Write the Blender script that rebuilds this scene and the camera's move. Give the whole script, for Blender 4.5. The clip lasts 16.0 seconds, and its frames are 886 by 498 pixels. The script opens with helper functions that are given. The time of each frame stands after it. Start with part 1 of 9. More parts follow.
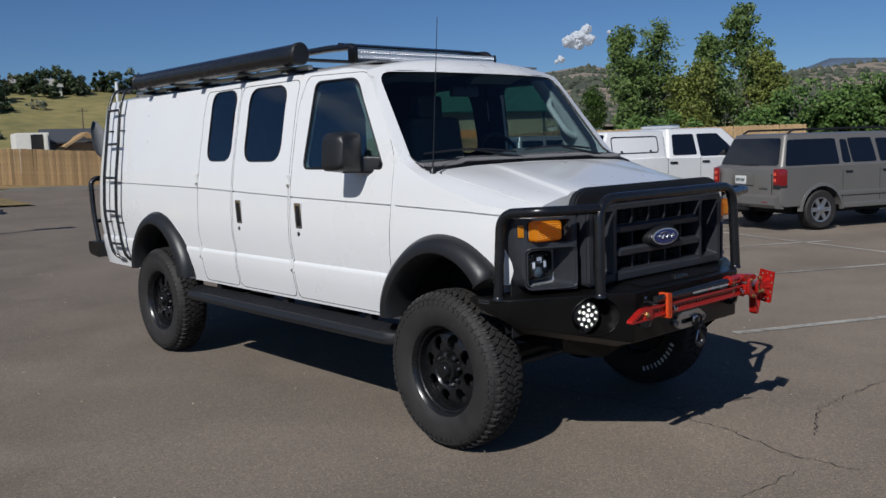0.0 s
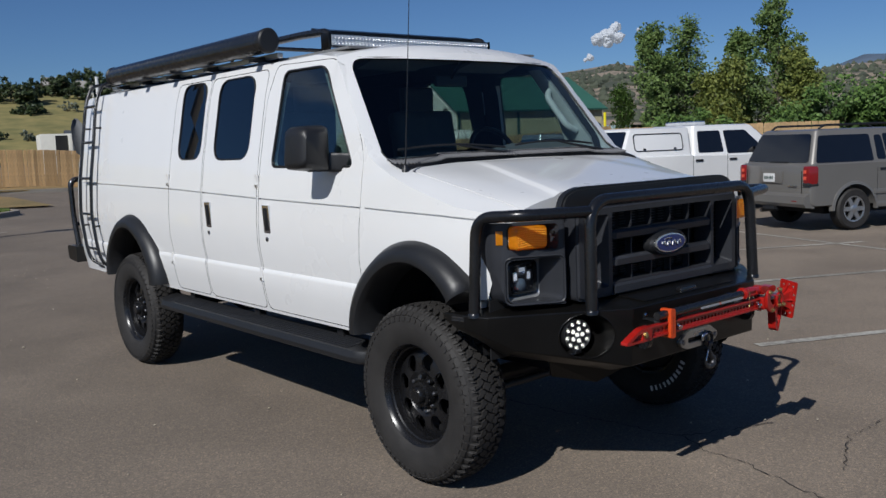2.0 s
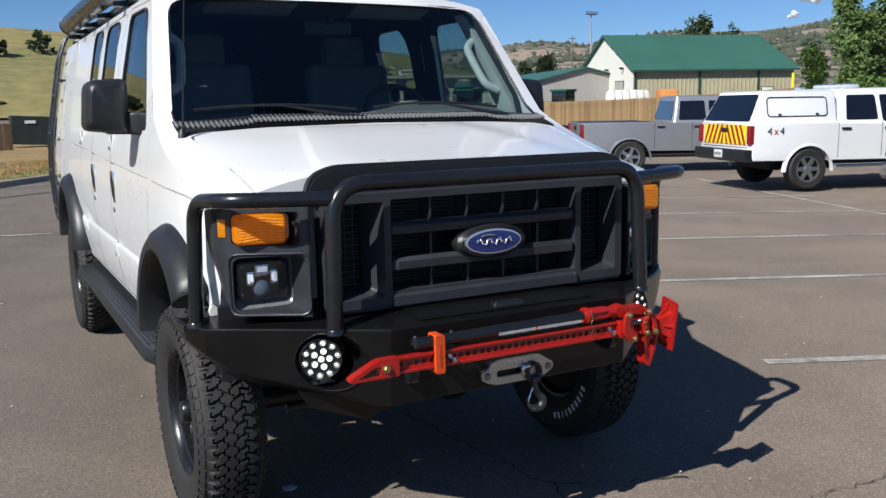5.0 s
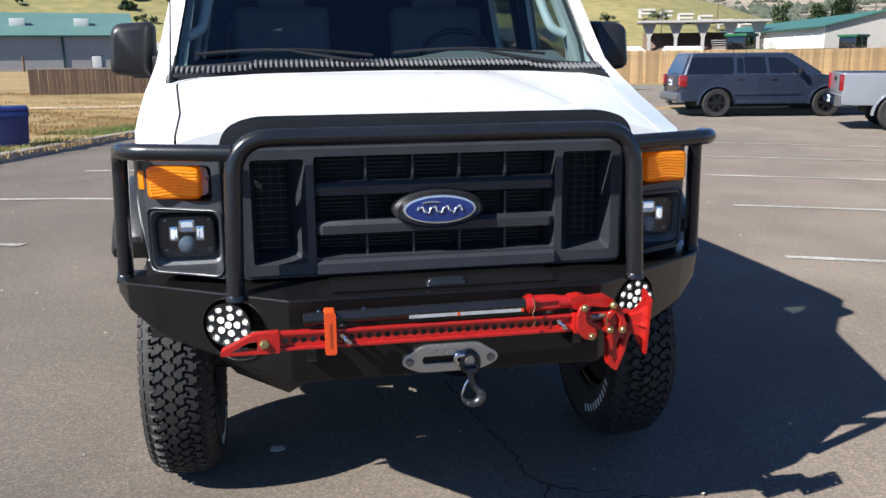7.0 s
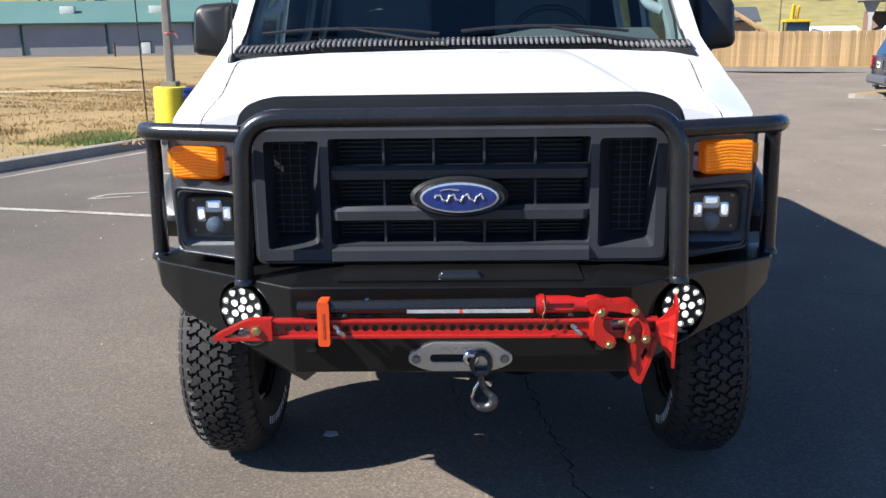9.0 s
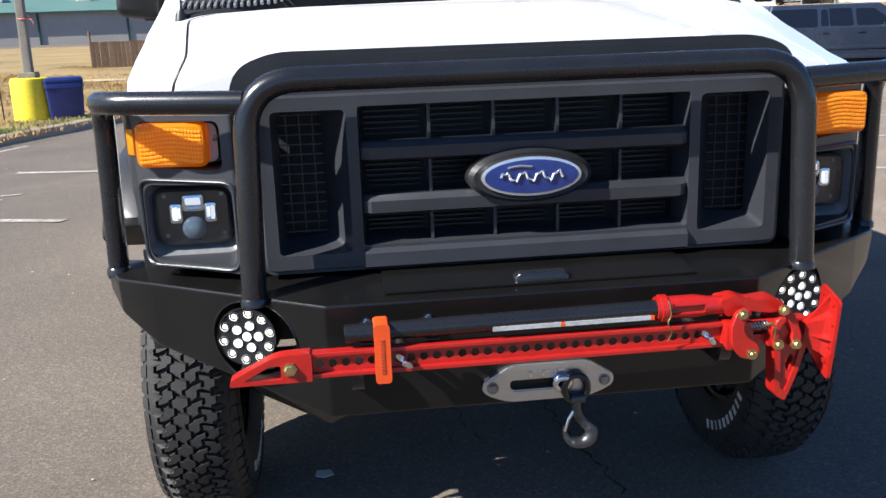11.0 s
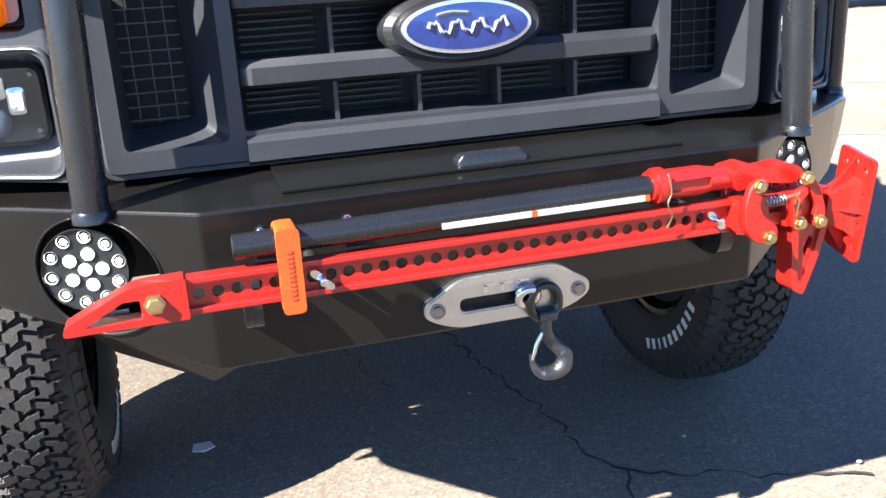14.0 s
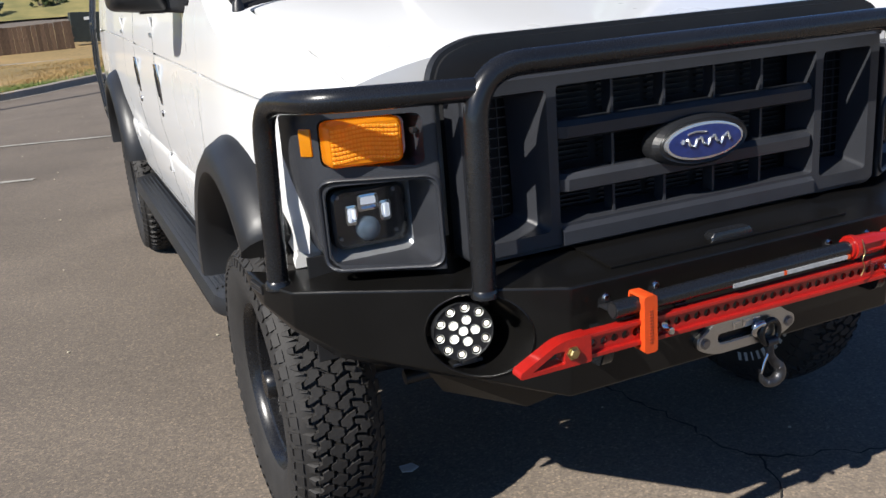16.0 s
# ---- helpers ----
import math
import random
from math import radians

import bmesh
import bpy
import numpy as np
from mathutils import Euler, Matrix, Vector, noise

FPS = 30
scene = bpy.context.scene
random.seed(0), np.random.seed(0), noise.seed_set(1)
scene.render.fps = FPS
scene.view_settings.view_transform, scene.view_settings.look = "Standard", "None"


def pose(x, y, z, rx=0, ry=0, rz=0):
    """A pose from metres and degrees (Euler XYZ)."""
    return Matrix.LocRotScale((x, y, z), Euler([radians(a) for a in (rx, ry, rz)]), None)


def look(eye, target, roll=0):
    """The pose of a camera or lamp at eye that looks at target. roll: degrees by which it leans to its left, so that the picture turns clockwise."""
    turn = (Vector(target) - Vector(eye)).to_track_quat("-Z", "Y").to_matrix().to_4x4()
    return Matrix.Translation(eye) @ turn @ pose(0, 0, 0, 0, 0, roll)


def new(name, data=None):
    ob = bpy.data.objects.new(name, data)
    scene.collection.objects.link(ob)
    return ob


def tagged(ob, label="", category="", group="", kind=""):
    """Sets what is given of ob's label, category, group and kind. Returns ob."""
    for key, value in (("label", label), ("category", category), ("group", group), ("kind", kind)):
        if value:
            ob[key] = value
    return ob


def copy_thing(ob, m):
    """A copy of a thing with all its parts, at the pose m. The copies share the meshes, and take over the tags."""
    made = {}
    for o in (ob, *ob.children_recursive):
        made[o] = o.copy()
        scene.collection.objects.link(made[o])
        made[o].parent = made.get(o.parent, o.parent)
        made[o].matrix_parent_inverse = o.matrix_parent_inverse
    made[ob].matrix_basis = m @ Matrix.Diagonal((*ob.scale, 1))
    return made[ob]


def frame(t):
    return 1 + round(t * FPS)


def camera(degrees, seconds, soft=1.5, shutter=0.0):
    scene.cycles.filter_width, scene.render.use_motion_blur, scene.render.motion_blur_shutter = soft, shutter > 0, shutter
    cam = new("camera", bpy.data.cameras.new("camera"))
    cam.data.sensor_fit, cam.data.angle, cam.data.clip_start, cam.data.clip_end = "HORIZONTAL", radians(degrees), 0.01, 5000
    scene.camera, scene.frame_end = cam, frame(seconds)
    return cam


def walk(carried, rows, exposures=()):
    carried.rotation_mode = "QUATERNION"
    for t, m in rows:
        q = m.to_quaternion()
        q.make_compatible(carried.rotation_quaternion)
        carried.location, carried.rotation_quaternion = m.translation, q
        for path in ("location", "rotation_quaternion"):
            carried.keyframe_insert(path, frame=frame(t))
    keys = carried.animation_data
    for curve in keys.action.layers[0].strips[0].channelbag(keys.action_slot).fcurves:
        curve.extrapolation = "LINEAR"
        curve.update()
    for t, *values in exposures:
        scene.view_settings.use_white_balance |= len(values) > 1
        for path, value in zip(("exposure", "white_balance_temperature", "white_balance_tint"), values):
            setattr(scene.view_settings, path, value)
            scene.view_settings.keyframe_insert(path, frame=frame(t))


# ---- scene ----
cam = camera(53.27, 16.0)
PATH = [
    (0, (-4.0382, -3.2826, 1.6512), (-2.6830, -1.8318, 1.4094), -1.75),
    (0.5, (-3.9975, -3.2883, 1.6455), (-2.6436, -1.8361, 1.4041), -2.00),
    (1, (-3.8968, -3.2683, 1.6396), (-2.5563, -1.8039, 1.3974), -2.17),
    (1.5, (-3.6944, -3.1414, 1.6188), (-2.3670, -1.6643, 1.3813), -2.12),
    (2, (-3.4623, -3.0500, 1.6168), (-2.1551, -1.5557, 1.3758), -2.06),
    (2.5, (-3.1649, -3.0280, 1.5992), (-1.8711, -1.5224, 1.3561), -1.84),
    (3, (-2.8301, -2.9934, 1.5844), (-1.5536, -1.4748, 1.3312), -1.70),
    (3.5, (-2.5059, -3.0735, 1.5814), (-1.2602, -1.5306, 1.3214), -1.70),
    (4, (-2.1732, -3.2384, 1.5933), (-0.9857, -1.6527, 1.3187), -1.78),
    (4.2, (-2.0593, -3.2600, 1.5863), (-0.9302, -1.6325, 1.3101), -1.91),
    (6.3, (-0.9060, -3.2456, 1.5910), (-0.2582, -1.3951, 1.1963), 0.24),
    (6.5, (-0.7888, -3.2568, 1.5843), (-0.2426, -1.3745, 1.1860), -0.12),
    (7, (-0.5088, -3.2948, 1.5812), (-0.0987, -1.3857, 1.1487), -0.48),
    (7.5, (-0.2730, -3.2212, 1.5649), (0.0250, -1.2948, 1.1179), 0.29),
    (8, (-0.0883, -3.1797, 1.5702), (0.0399, -1.2376, 1.1097), -0.39),
    (8.5, (0.0347, -3.1748, 1.5718), (0.0757, -1.2288, 1.1121), -0.53),
    (9, (0.0194, -3.1741, 1.5591), (0.0036, -1.2288, 1.0948), -0.87),
    (9.2, (-0.0175, -3.1590, 1.5560), (-0.0372, -1.2142, 1.0897), -0.82),
    (11.3, (-0.4955, -2.3997, 1.4359), (-0.1416, -0.5005, 0.9185), -2.53),
    (11.5, (-0.5279, -2.2802, 1.4169), (-0.1130, -0.3970, 0.8864), -2.81),
    (12, (-0.4582, -2.0680, 1.2350), (0.0941, -0.2258, 0.6862), -2.01),
    (12.5, (-0.4160, -2.0353, 1.0888), (0.1770, -0.2105, 0.5244), -2.44),
    (13, (-0.4291, -2.0443, 1.0887), (0.1693, -0.2287, 0.5007), -3.02),
    (13.5, (-0.4346, -2.0578, 1.1166), (0.1550, -0.2450, 0.5116), -3.29),
    (14, (-0.4726, -2.0856, 1.2132), (0.1068, -0.2734, 0.5967), -3.20),
    (14.5, (-0.6214, -2.1285, 1.3514), (-0.0382, -0.3216, 0.7229), -3.07),
    (15, (-0.8956, -2.1294, 1.4283), (-0.2429, -0.3499, 0.7899), -2.70),
    (15.5, (-1.1726, -2.2291, 1.4718), (-0.4355, -0.4722, 0.8634), -3.32),
    (16, (-1.3861, -2.2670, 1.5149), (-0.5907, -0.5253, 0.9372), -4.51),
]
walk(cam, [(t, look(eye, target, roll)) for t, eye, target, roll in PATH], exposures=[(0.0, -0.40, 6060), (2.0, -0.38, 6060), (3.0, -0.26, 6060), (3.5, -0.09, 6080), (4.2, 0.04, 6120), (6.3, 0.87, 6150), (7.5, 1.06, 6170), (9.2, 1.18, 6200), (11.3, 1.25, 6250), (12.0, 1.65, 6250), (12.6, 2.5, 6450), (13.5, 2.5, 6450), (14.5, 2.5, 6500), (15.0, 2.1, 6550), (15.5, 1.12, 6500), (16.0, 0.57, 6400)])

# ---- light ----
SUN_TO = Vector((-1.121, -0.422, 1.0)).normalized()
world = bpy.data.worlds.new("sky")
scene.world = world
world.use_nodes = True
wn = world.node_tree
sky = wn.nodes.new("ShaderNodeTexSky")
sky.sky_type, sky.sun_disc = "NISHITA", False
sky.sun_elevation = math.asin(SUN_TO.z)
sky.sun_rotation = math.atan2(SUN_TO.x, SUN_TO.y)
sky.altitude, sky.air_density, sky.dust_density, sky.ozone_density = 1700, 1.0, 0.1, 6.0
wn.nodes["Background"].inputs["Strength"].default_value = 0.062
clear = wn.nodes.new("ShaderNodeMix")
clear.data_type, clear.blend_type = "RGBA", "MULTIPLY"
clear.inputs["Factor"].default_value = 1.0
clear.inputs["B"].default_value = (0.88, 1.0, 1.14, 1)
wn.links.new(sky.outputs[0], clear.inputs["A"])
# broken cloud in the north-west, above the hills
way = wn.nodes.new("ShaderNodeTexCoord")
puff = wn.nodes.new("ShaderNodeTexNoise")
puff.inputs["Scale"].default_value, puff.inputs["Detail"].default_value = 3.2, 9.0
stretch = wn.nodes.new("ShaderNodeMapping")
stretch.inputs["Scale"].default_value = (1, 1, 2.6)
cover = wn.nodes.new("ShaderNodeMapRange")
cover.inputs["From Min"].default_value, cover.inputs["From Max"].default_value = 0.50, 0.66
parts_ = wn.nodes.new("ShaderNodeSeparateXYZ")
lift_ = wn.nodes.new("ShaderNodeMapRange")
lift_.inputs["From Min"].default_value, lift_.inputs["From Max"].default_value = 0.15, 0.22
side_ = wn.nodes.new("ShaderNodeVectorMath")
side_.operation = "DOT_PRODUCT"
side_.inputs[1].default_value = (-0.75, 0.66, 0)
west = wn.nodes.new("ShaderNodeMapRange")
west.inputs["From Min"].default_value, west.inputs["From Max"].default_value = 0.15, 0.6
times_ = [wn.nodes.new("ShaderNodeMath") for _ in range(2)]
for q in times_:
    q.operation = "MULTIPLY"
veil = wn.nodes.new("ShaderNodeMix")
veil.data_type = "RGBA"
veil.inputs["B"].default_value = (8.5, 8.8, 9.2, 1)
for a, b in ((way.outputs["Generated"], stretch.inputs[0]), (stretch.outputs[0], puff.inputs["Vector"]), (puff.outputs[0], cover.inputs[0]), (way.outputs["Generated"], parts_.inputs[0]), (parts_.outputs[2], lift_.inputs[0]), (way.outputs["Generated"], side_.inputs[0]), (side_.outputs["Value"], west.inputs[0]), (cover.outputs[0], times_[0].inputs[0]), (lift_.outputs[0], times_[0].inputs[1]), (times_[0].outputs[0], times_[1].inputs[0]), (west.outputs[0], times_[1].inputs[1]), (times_[1].outputs[0], veil.inputs["Factor"]), (clear.outputs["Result"], veil.inputs["A"]), (veil.outputs["Result"], wn.nodes["Background"].inputs[0])):
    wn.links.new(a, b)
sun = new("sun", bpy.data.lights.new("sun", "SUN"))
sun.data.energy, sun.data.angle, sun.data.color = 5.0, radians(0.5), (1.0, 0.95, 0.87)
sun.matrix_world = look((0, 0, 30), Vector((0, 0, 30)) - SUN_TO)


# ---- materials ----
def surface(name, base, rough=0.5, metal=0.0, var=0.12, scale=6.0, fine=60.0, bump=0.0, bscale=None, coat=0.0, dark=None, rvar=0.08, spread=0.5):
    """A painted, plastic, rubber, stone or earth surface with variation at two scales and fine relief."""
    m = bpy.data.materials.new(name)
    m.use_nodes = True
    t = m.node_tree
    n, l = t.nodes, t.links
    b = n["Principled BSDF"]
    co = n.new("ShaderNodeTexCoord")
    big = n.new("ShaderNodeTexNoise")
    big.inputs["Scale"].default_value, big.inputs["Detail"].default_value = scale, 4
    small = n.new("ShaderNodeTexNoise")
    small.inputs["Scale"].default_value, small.inputs["Detail"].default_value = fine, 3
    for q in (big, small):
        l.new(co.outputs["Object"], q.inputs["Vector"])
    mix = n.new("ShaderNodeMath")
    mix.operation = "MULTIPLY_ADD"
    mix.inputs[1].default_value = spread
    l.new(big.outputs[0], mix.inputs[0])
    half = n.new("ShaderNodeMath")
    half.operation = "MULTIPLY"
    half.inputs[1].default_value = 1 - spread
    l.new(small.outputs[0], half.inputs[0])
    l.new(half.outputs[0], mix.inputs[2])
    ramp = n.new("ShaderNodeValToRGB")
    low = dark or [c * (1 - var) for c in base]
    ramp.color_ramp.elements[0].position, ramp.color_ramp.elements[1].position = 0.36, 0.64
    ramp.color_ramp.elements[0].color = (*low, 1)
    ramp.color_ramp.elements[1].color = (*[min(1, c * (1 + var * 0.5)) for c in base], 1)
    l.new(mix.outputs[0], ramp.inputs[0])
    l.new(ramp.outputs[0], b.inputs["Base Color"])
    b.inputs["Metallic"].default_value = metal
    rr = n.new("ShaderNodeMapRange")
    rr.inputs["To Min"].default_value, rr.inputs["To Max"].default_value = max(0.02, rough - rvar), min(1, rough + rvar)
    l.new(mix.outputs[0], rr.inputs["Value"])
    l.new(rr.outputs[0], b.inputs["Roughness"])
    b.inputs["Coat Weight"].default_value = coat
    b.inputs["Coat Roughness"].default_value = 0.04
    if bump:
        tex = n.new("ShaderNodeTexNoise")
        tex.inputs["Scale"].default_value, tex.inputs["Detail"].default_value = bscale or fine, 4
        l.new(co.outputs["Object"], tex.inputs["Vector"])
        bp = n.new("ShaderNodeBump")
        bp.inputs["Strength"].default_value, bp.inputs["Distance"].default_value = min(1, bump), 0.004
        l.new(tex.outputs[0], bp.inputs["Height"])
        l.new(bp.outputs[0], b.inputs["Normal"])
    return m


def glass(name, tint, rough=0.0, ior=1.5):
    """Tinted glass: a clear see-through layer under a mirror gloss that grows towards the edge."""
    m = bpy.data.materials.new(name)
    m.use_nodes = True
    t = m.node_tree
    n, l = t.nodes, t.links
    n.remove(n["Principled BSDF"])
    tr, gl, mx, fr, po, ra = (n.new("ShaderNode" + k) for k in ("BsdfTransparent", "BsdfGlossy", "MixShader", "LayerWeight", "Math", "MapRange"))
    tr.inputs[0].default_value = (*tint, 1)
    gl.inputs["Roughness"].default_value = rough
    fr.inputs["Blend"].default_value = 0.5
    po.operation = "POWER"
    po.inputs[1].default_value = 5.0
    ra.inputs["To Min"].default_value = ((ior - 1) / (ior + 1)) ** 2
    l.new(fr.outputs["Facing"], po.inputs[0])
    l.new(po.outputs[0], ra.inputs["Value"])
    l.new(ra.outputs[0], mx.inputs[0])
    l.new(tr.outputs[0], mx.inputs[1])
    l.new(gl.outputs[0], mx.inputs[2])
    l.new(mx.outputs[0], n["Material Output"].inputs[0])
    return m


def glow(name, color, strength):
    m = bpy.data.materials.new(name)
    m.use_nodes = True
    b = m.node_tree.nodes["Principled BSDF"]
    b.inputs["Base Color"].default_value = (*color, 1)
    b.inputs["Emission Color"].default_value = (*color, 1)
    b.inputs["Emission Strength"].default_value = strength
    return m


WHITE = surface("white_paint", (0.80, 0.80, 0.79), 0.28, var=0.012, scale=0.8, fine=4, rvar=0.03, coat=0.6)
BLACK_STEEL = surface("black_powder_coat", (0.006, 0.0057, 0.0054), 0.30, var=0.3, scale=5, fine=400, bump=0.05, bscale=900, coat=0.15)
BLACK_STEEL.node_tree.nodes["Principled BSDF"].inputs["Specular IOR Level"].default_value = 0.3
BLACK_TUBE = surface("black_tube_coat", (0.011, 0.0115, 0.013), 0.27, var=0.3, scale=7, fine=400, bump=0.04, bscale=900, coat=0.3)
GREY_PLASTIC = surface("grey_grille_plastic", (0.032, 0.034, 0.040), 0.36, var=0.18, scale=9, fine=300, bump=0.1, bscale=700)
DARK_PLASTIC = surface("dark_plastic", (0.015, 0.0155, 0.017), 0.40, var=0.2, scale=9, fine=300, bump=0.1, bscale=600)
DEEP_BLACK = surface("deep_black", (0.006, 0.006, 0.007), 0.7, var=0.3)
RUBBER = surface("tyre_rubber", (0.024, 0.022, 0.0205), 0.7, var=0.35, scale=14, fine=160, bump=0.3, bscale=260)
RIM_BLACK = surface("satin_black_wheel", (0.010, 0.010, 0.011), 0.28, var=0.3, scale=12, fine=120)
RED = surface("red_powder_coat", (0.38, 0.011, 0.007), 0.32, var=0.16, scale=14, fine=120, bump=0.15, bscale=400, coat=0.5)
ORANGE = surface("orange_rubber", (0.66, 0.07, 0.008), 0.5, var=0.1, scale=20)
ALUMINIUM = surface("brushed_aluminium", (0.62, 0.61, 0.58), 0.34, metal=1.0, var=0.12, scale=20, fine=300, bump=0.1, bscale=500)
STEEL = surface("worn_steel", (0.30, 0.30, 0.31), 0.35, metal=1.0, var=0.3, scale=18)
CHROME = surface("chrome", (0.75, 0.75, 0.76), 0.1, metal=1.0, var=0.05, scale=8)
GOLD_ZINC = surface("yellow_zinc", (0.62, 0.48, 0.22), 0.35, metal=1.0, var=0.2, scale=40)
AMBER = surface("amber_lens", (0.85, 0.31, 0.008), 0.22, var=0.12, scale=30, coat=0.6)
AMBER_DEEP = surface("amber_lens_ribs", (1.0, 0.52, 0.04), 0.15, var=0.1, scale=60, coat=0.8)
for m_ in (AMBER, AMBER_DEEP):
    t_ = m_.node_tree
    lit, both = t_.nodes.new("ShaderNodeBsdfTranslucent"), t_.nodes.new("ShaderNodeMixShader")
    lit.inputs[0].default_value = (1.0, 0.42, 0.02, 1)
    both.inputs[0].default_value = 0.45
    t_.nodes["Principled BSDF"].inputs["Emission Color"].default_value = (1.0, 0.38, 0.012, 1)
    t_.nodes["Principled BSDF"].inputs["Emission Strength"].default_value = 0.04 if m_ is AMBER else 0.10
    t_.links.new(t_.nodes["Principled BSDF"].outputs[0], both.inputs[1])
    t_.links.new(lit.outputs[0], both.inputs[2])
    t_.links.new(both.outputs[0], t_.nodes["Material Output"].inputs[0])
LAMP_BOWL = surface("lamp_bowl", (0.03, 0.032, 0.034), 0.12, var=0.3, scale=30)
REFLECTOR = surface("lamp_reflector", (0.8, 0.82, 0.84), 0.08, metal=1.0, var=0.05)
LED_ON = glow("lit_led", (1.0, 0.95, 0.78), 1.5)
FORGED = surface("forged_dark_steel", (0.11, 0.11, 0.115), 0.42, metal=0.9, var=0.3, scale=18)
LED_SOFT = glow("soft_led", (0.95, 0.97, 1.0), 0.30)
CUP = surface("satin_reflector", (0.8, 0.82, 0.84), 0.38, metal=1.0, var=0.1, scale=40)
LED_LENS = surface("led_lens", (0.12, 0.16, 0.20), 0.08, var=0.2, scale=30, coat=1.0)
BADGE_BLUE = surface("badge_blue", (0.012, 0.03, 0.16), 0.2, var=0.2, scale=30, coat=0.8)
SILVER = surface("silver_script", (0.7, 0.72, 0.74), 0.25, metal=0.8, var=0.05)
WINDSHIELD = glass("windshield_glass", (0.60, 0.70, 0.71), ior=1.75)
TINTED = glass("tinted_glass", (0.15, 0.17, 0.19), ior=2.5)
DOOR_TINT = glass("door_glass", (0.66, 0.74, 0.72), ior=2.2)
BACK_GLASS = surface("privacy_glass", (0.006, 0.007, 0.009), 0.03, var=0.2, rvar=0.01, coat=1.0)
CABIN_GREY = surface("cabin_grey", (0.15, 0.155, 0.16), 0.7, var=0.15, scale=12)
LAMP_GREY = surface("lamp_pocket_grey", (0.34, 0.35, 0.36), 0.25, metal=0.5, var=0.15, scale=14)
CABIN_LIGHT = surface("cabin_light_grey", (0.55, 0.57, 0.55), 0.6, var=0.08, scale=12)
DULL_WHITE = surface("white_label", (0.7, 0.7, 0.68), 0.5, var=0.1, scale=30)


# ---- mesh helpers ----
def thing(name, label, category, at=(0, 0, 0), turn=0.0, group=""):
    e = new(name)
    e.empty_display_size = 0.1
    e.matrix_world = pose(*at, 0, 0, turn)
    return tagged(e, label, category, group)


def part(name, bm, material, parent=None, label="", smooth=None, kind=""):
    me = bpy.data.meshes.new(name)
    bmesh.ops.recalc_face_normals(bm, faces=bm.faces[:])
    if smooth is not None:
        lim = radians(smooth)
        for f in bm.faces:
            f.smooth = True
        for e in bm.edges:
            if len(e.link_faces) == 2 and e.calc_face_angle(0) > lim:
                e.smooth = False
    bm.to_mesh(me)
    bm.free()
    for m in material if isinstance(material, (list, tuple)) else [material]:
        me.materials.append(m)
    ob = new(name, me)
    if parent is not None:
        ob.parent = parent
    return tagged(ob, label, kind=kind)


def B():
    return bmesh.new()


def box(bm, c, s, bevel=0.0, m=None, seg=2):
    r = bmesh.ops.create_cube(bm, size=1.0, matrix=Matrix.Translation(c) @ Matrix.Diagonal((*s, 1)))
    vs = r["verts"]
    if bevel:
        es = list({e for v in vs for e in v.link_edges})
        r2 = bmesh.ops.bevel(bm, geom=es, offset=min(bevel, min(s) * 0.48), segments=seg, profile=0.7, affect="EDGES", clamp_overlap=True)
        vs = list({v for f in r2["faces"] for v in f.verts} | {v for v in vs if v.is_valid})
    if m is not None:
        bmesh.ops.transform(bm, matrix=m, verts=[v for v in vs if v.is_valid])
    return vs


def fillet(pts, r, n=6):
    """Rounds the inner corners of a line of points."""
    pts = [Vector(p) for p in pts]
    out = [pts[0]]
    for a, b, c in zip(pts, pts[1:], pts[2:]):
        u, v = (a - b), (c - b)
        d = min(r, u.length * 0.49, v.length * 0.49)
        p, q = b + u.normalized() * d, b + v.normalized() * d
        for i in range(n + 1):
            t = i / n
            out.append((1 - t) ** 2 * p + 2 * t * (1 - t) * b + t * t * q)
    out.append(pts[-1])
    return out


def sweep(bm, pts, r, seg=12, closed=False, cap=True):
    """A round tube along points; r may be one radius or one for each point."""
    pts = [Vector(p) for p in pts]
    n = len(pts)
    rings = []
    up = None
    for i, p in enumerate(pts):
        a, b = pts[(i - 1) % n] if closed or i else p, pts[(i + 1) % n] if closed or i < n - 1 else p
        d = (b - a).normalized()
        if up is None:
            up = d.orthogonal().normalized()
        up = (up - d * up.dot(d)).normalized()
        side = d.cross(up)
        rad = r[i] if isinstance(r, (list, tuple)) else r
        rings.append([bm.verts.new(p + rad * (math.cos(k) * up + math.sin(k) * side)) for k in (2 * math.pi * j / seg for j in range(seg))])
    for i in range(n if closed else n - 1):
        a, b = rings[i], rings[(i + 1) % n]
        for j in range(seg):
            bm.faces.new((a[j], a[(j + 1) % seg], b[(j + 1) % seg], b[j]))
    if cap and not closed:
        bm.faces.new(rings[0][::-1])
        bm.faces.new(rings[-1])
    return [v for q in rings for v in q]


def revolve(bm, prof, m=None, seg=32):
    """Turns (radius, along) points round the local z axis."""
    rings = []
    for r, z in prof:
        rings.append([bm.verts.new((r * math.cos(k), r * math.sin(k), z)) for k in (2 * math.pi * j / seg for j in range(seg))] if r > 1e-6 else [bm.verts.new((0, 0, z))])
    for a, b in zip(rings, rings[1:]):
        for j in range(seg):
            k = (j + 1) % seg
            if len(a) == 1 and len(b) == 1:
                continue
            if len(a) == 1:
                bm.faces.new((a[0], b[j], b[k]))
            elif len(b) == 1:
                bm.faces.new((a[j], a[k], b[0]))
            else:
                bm.faces.new((a[j], a[k], b[k], b[j]))
    vs = [v for q in rings for v in q]
    if m is not None:
        bmesh.ops.transform(bm, matrix=m, verts=vs)
    return vs


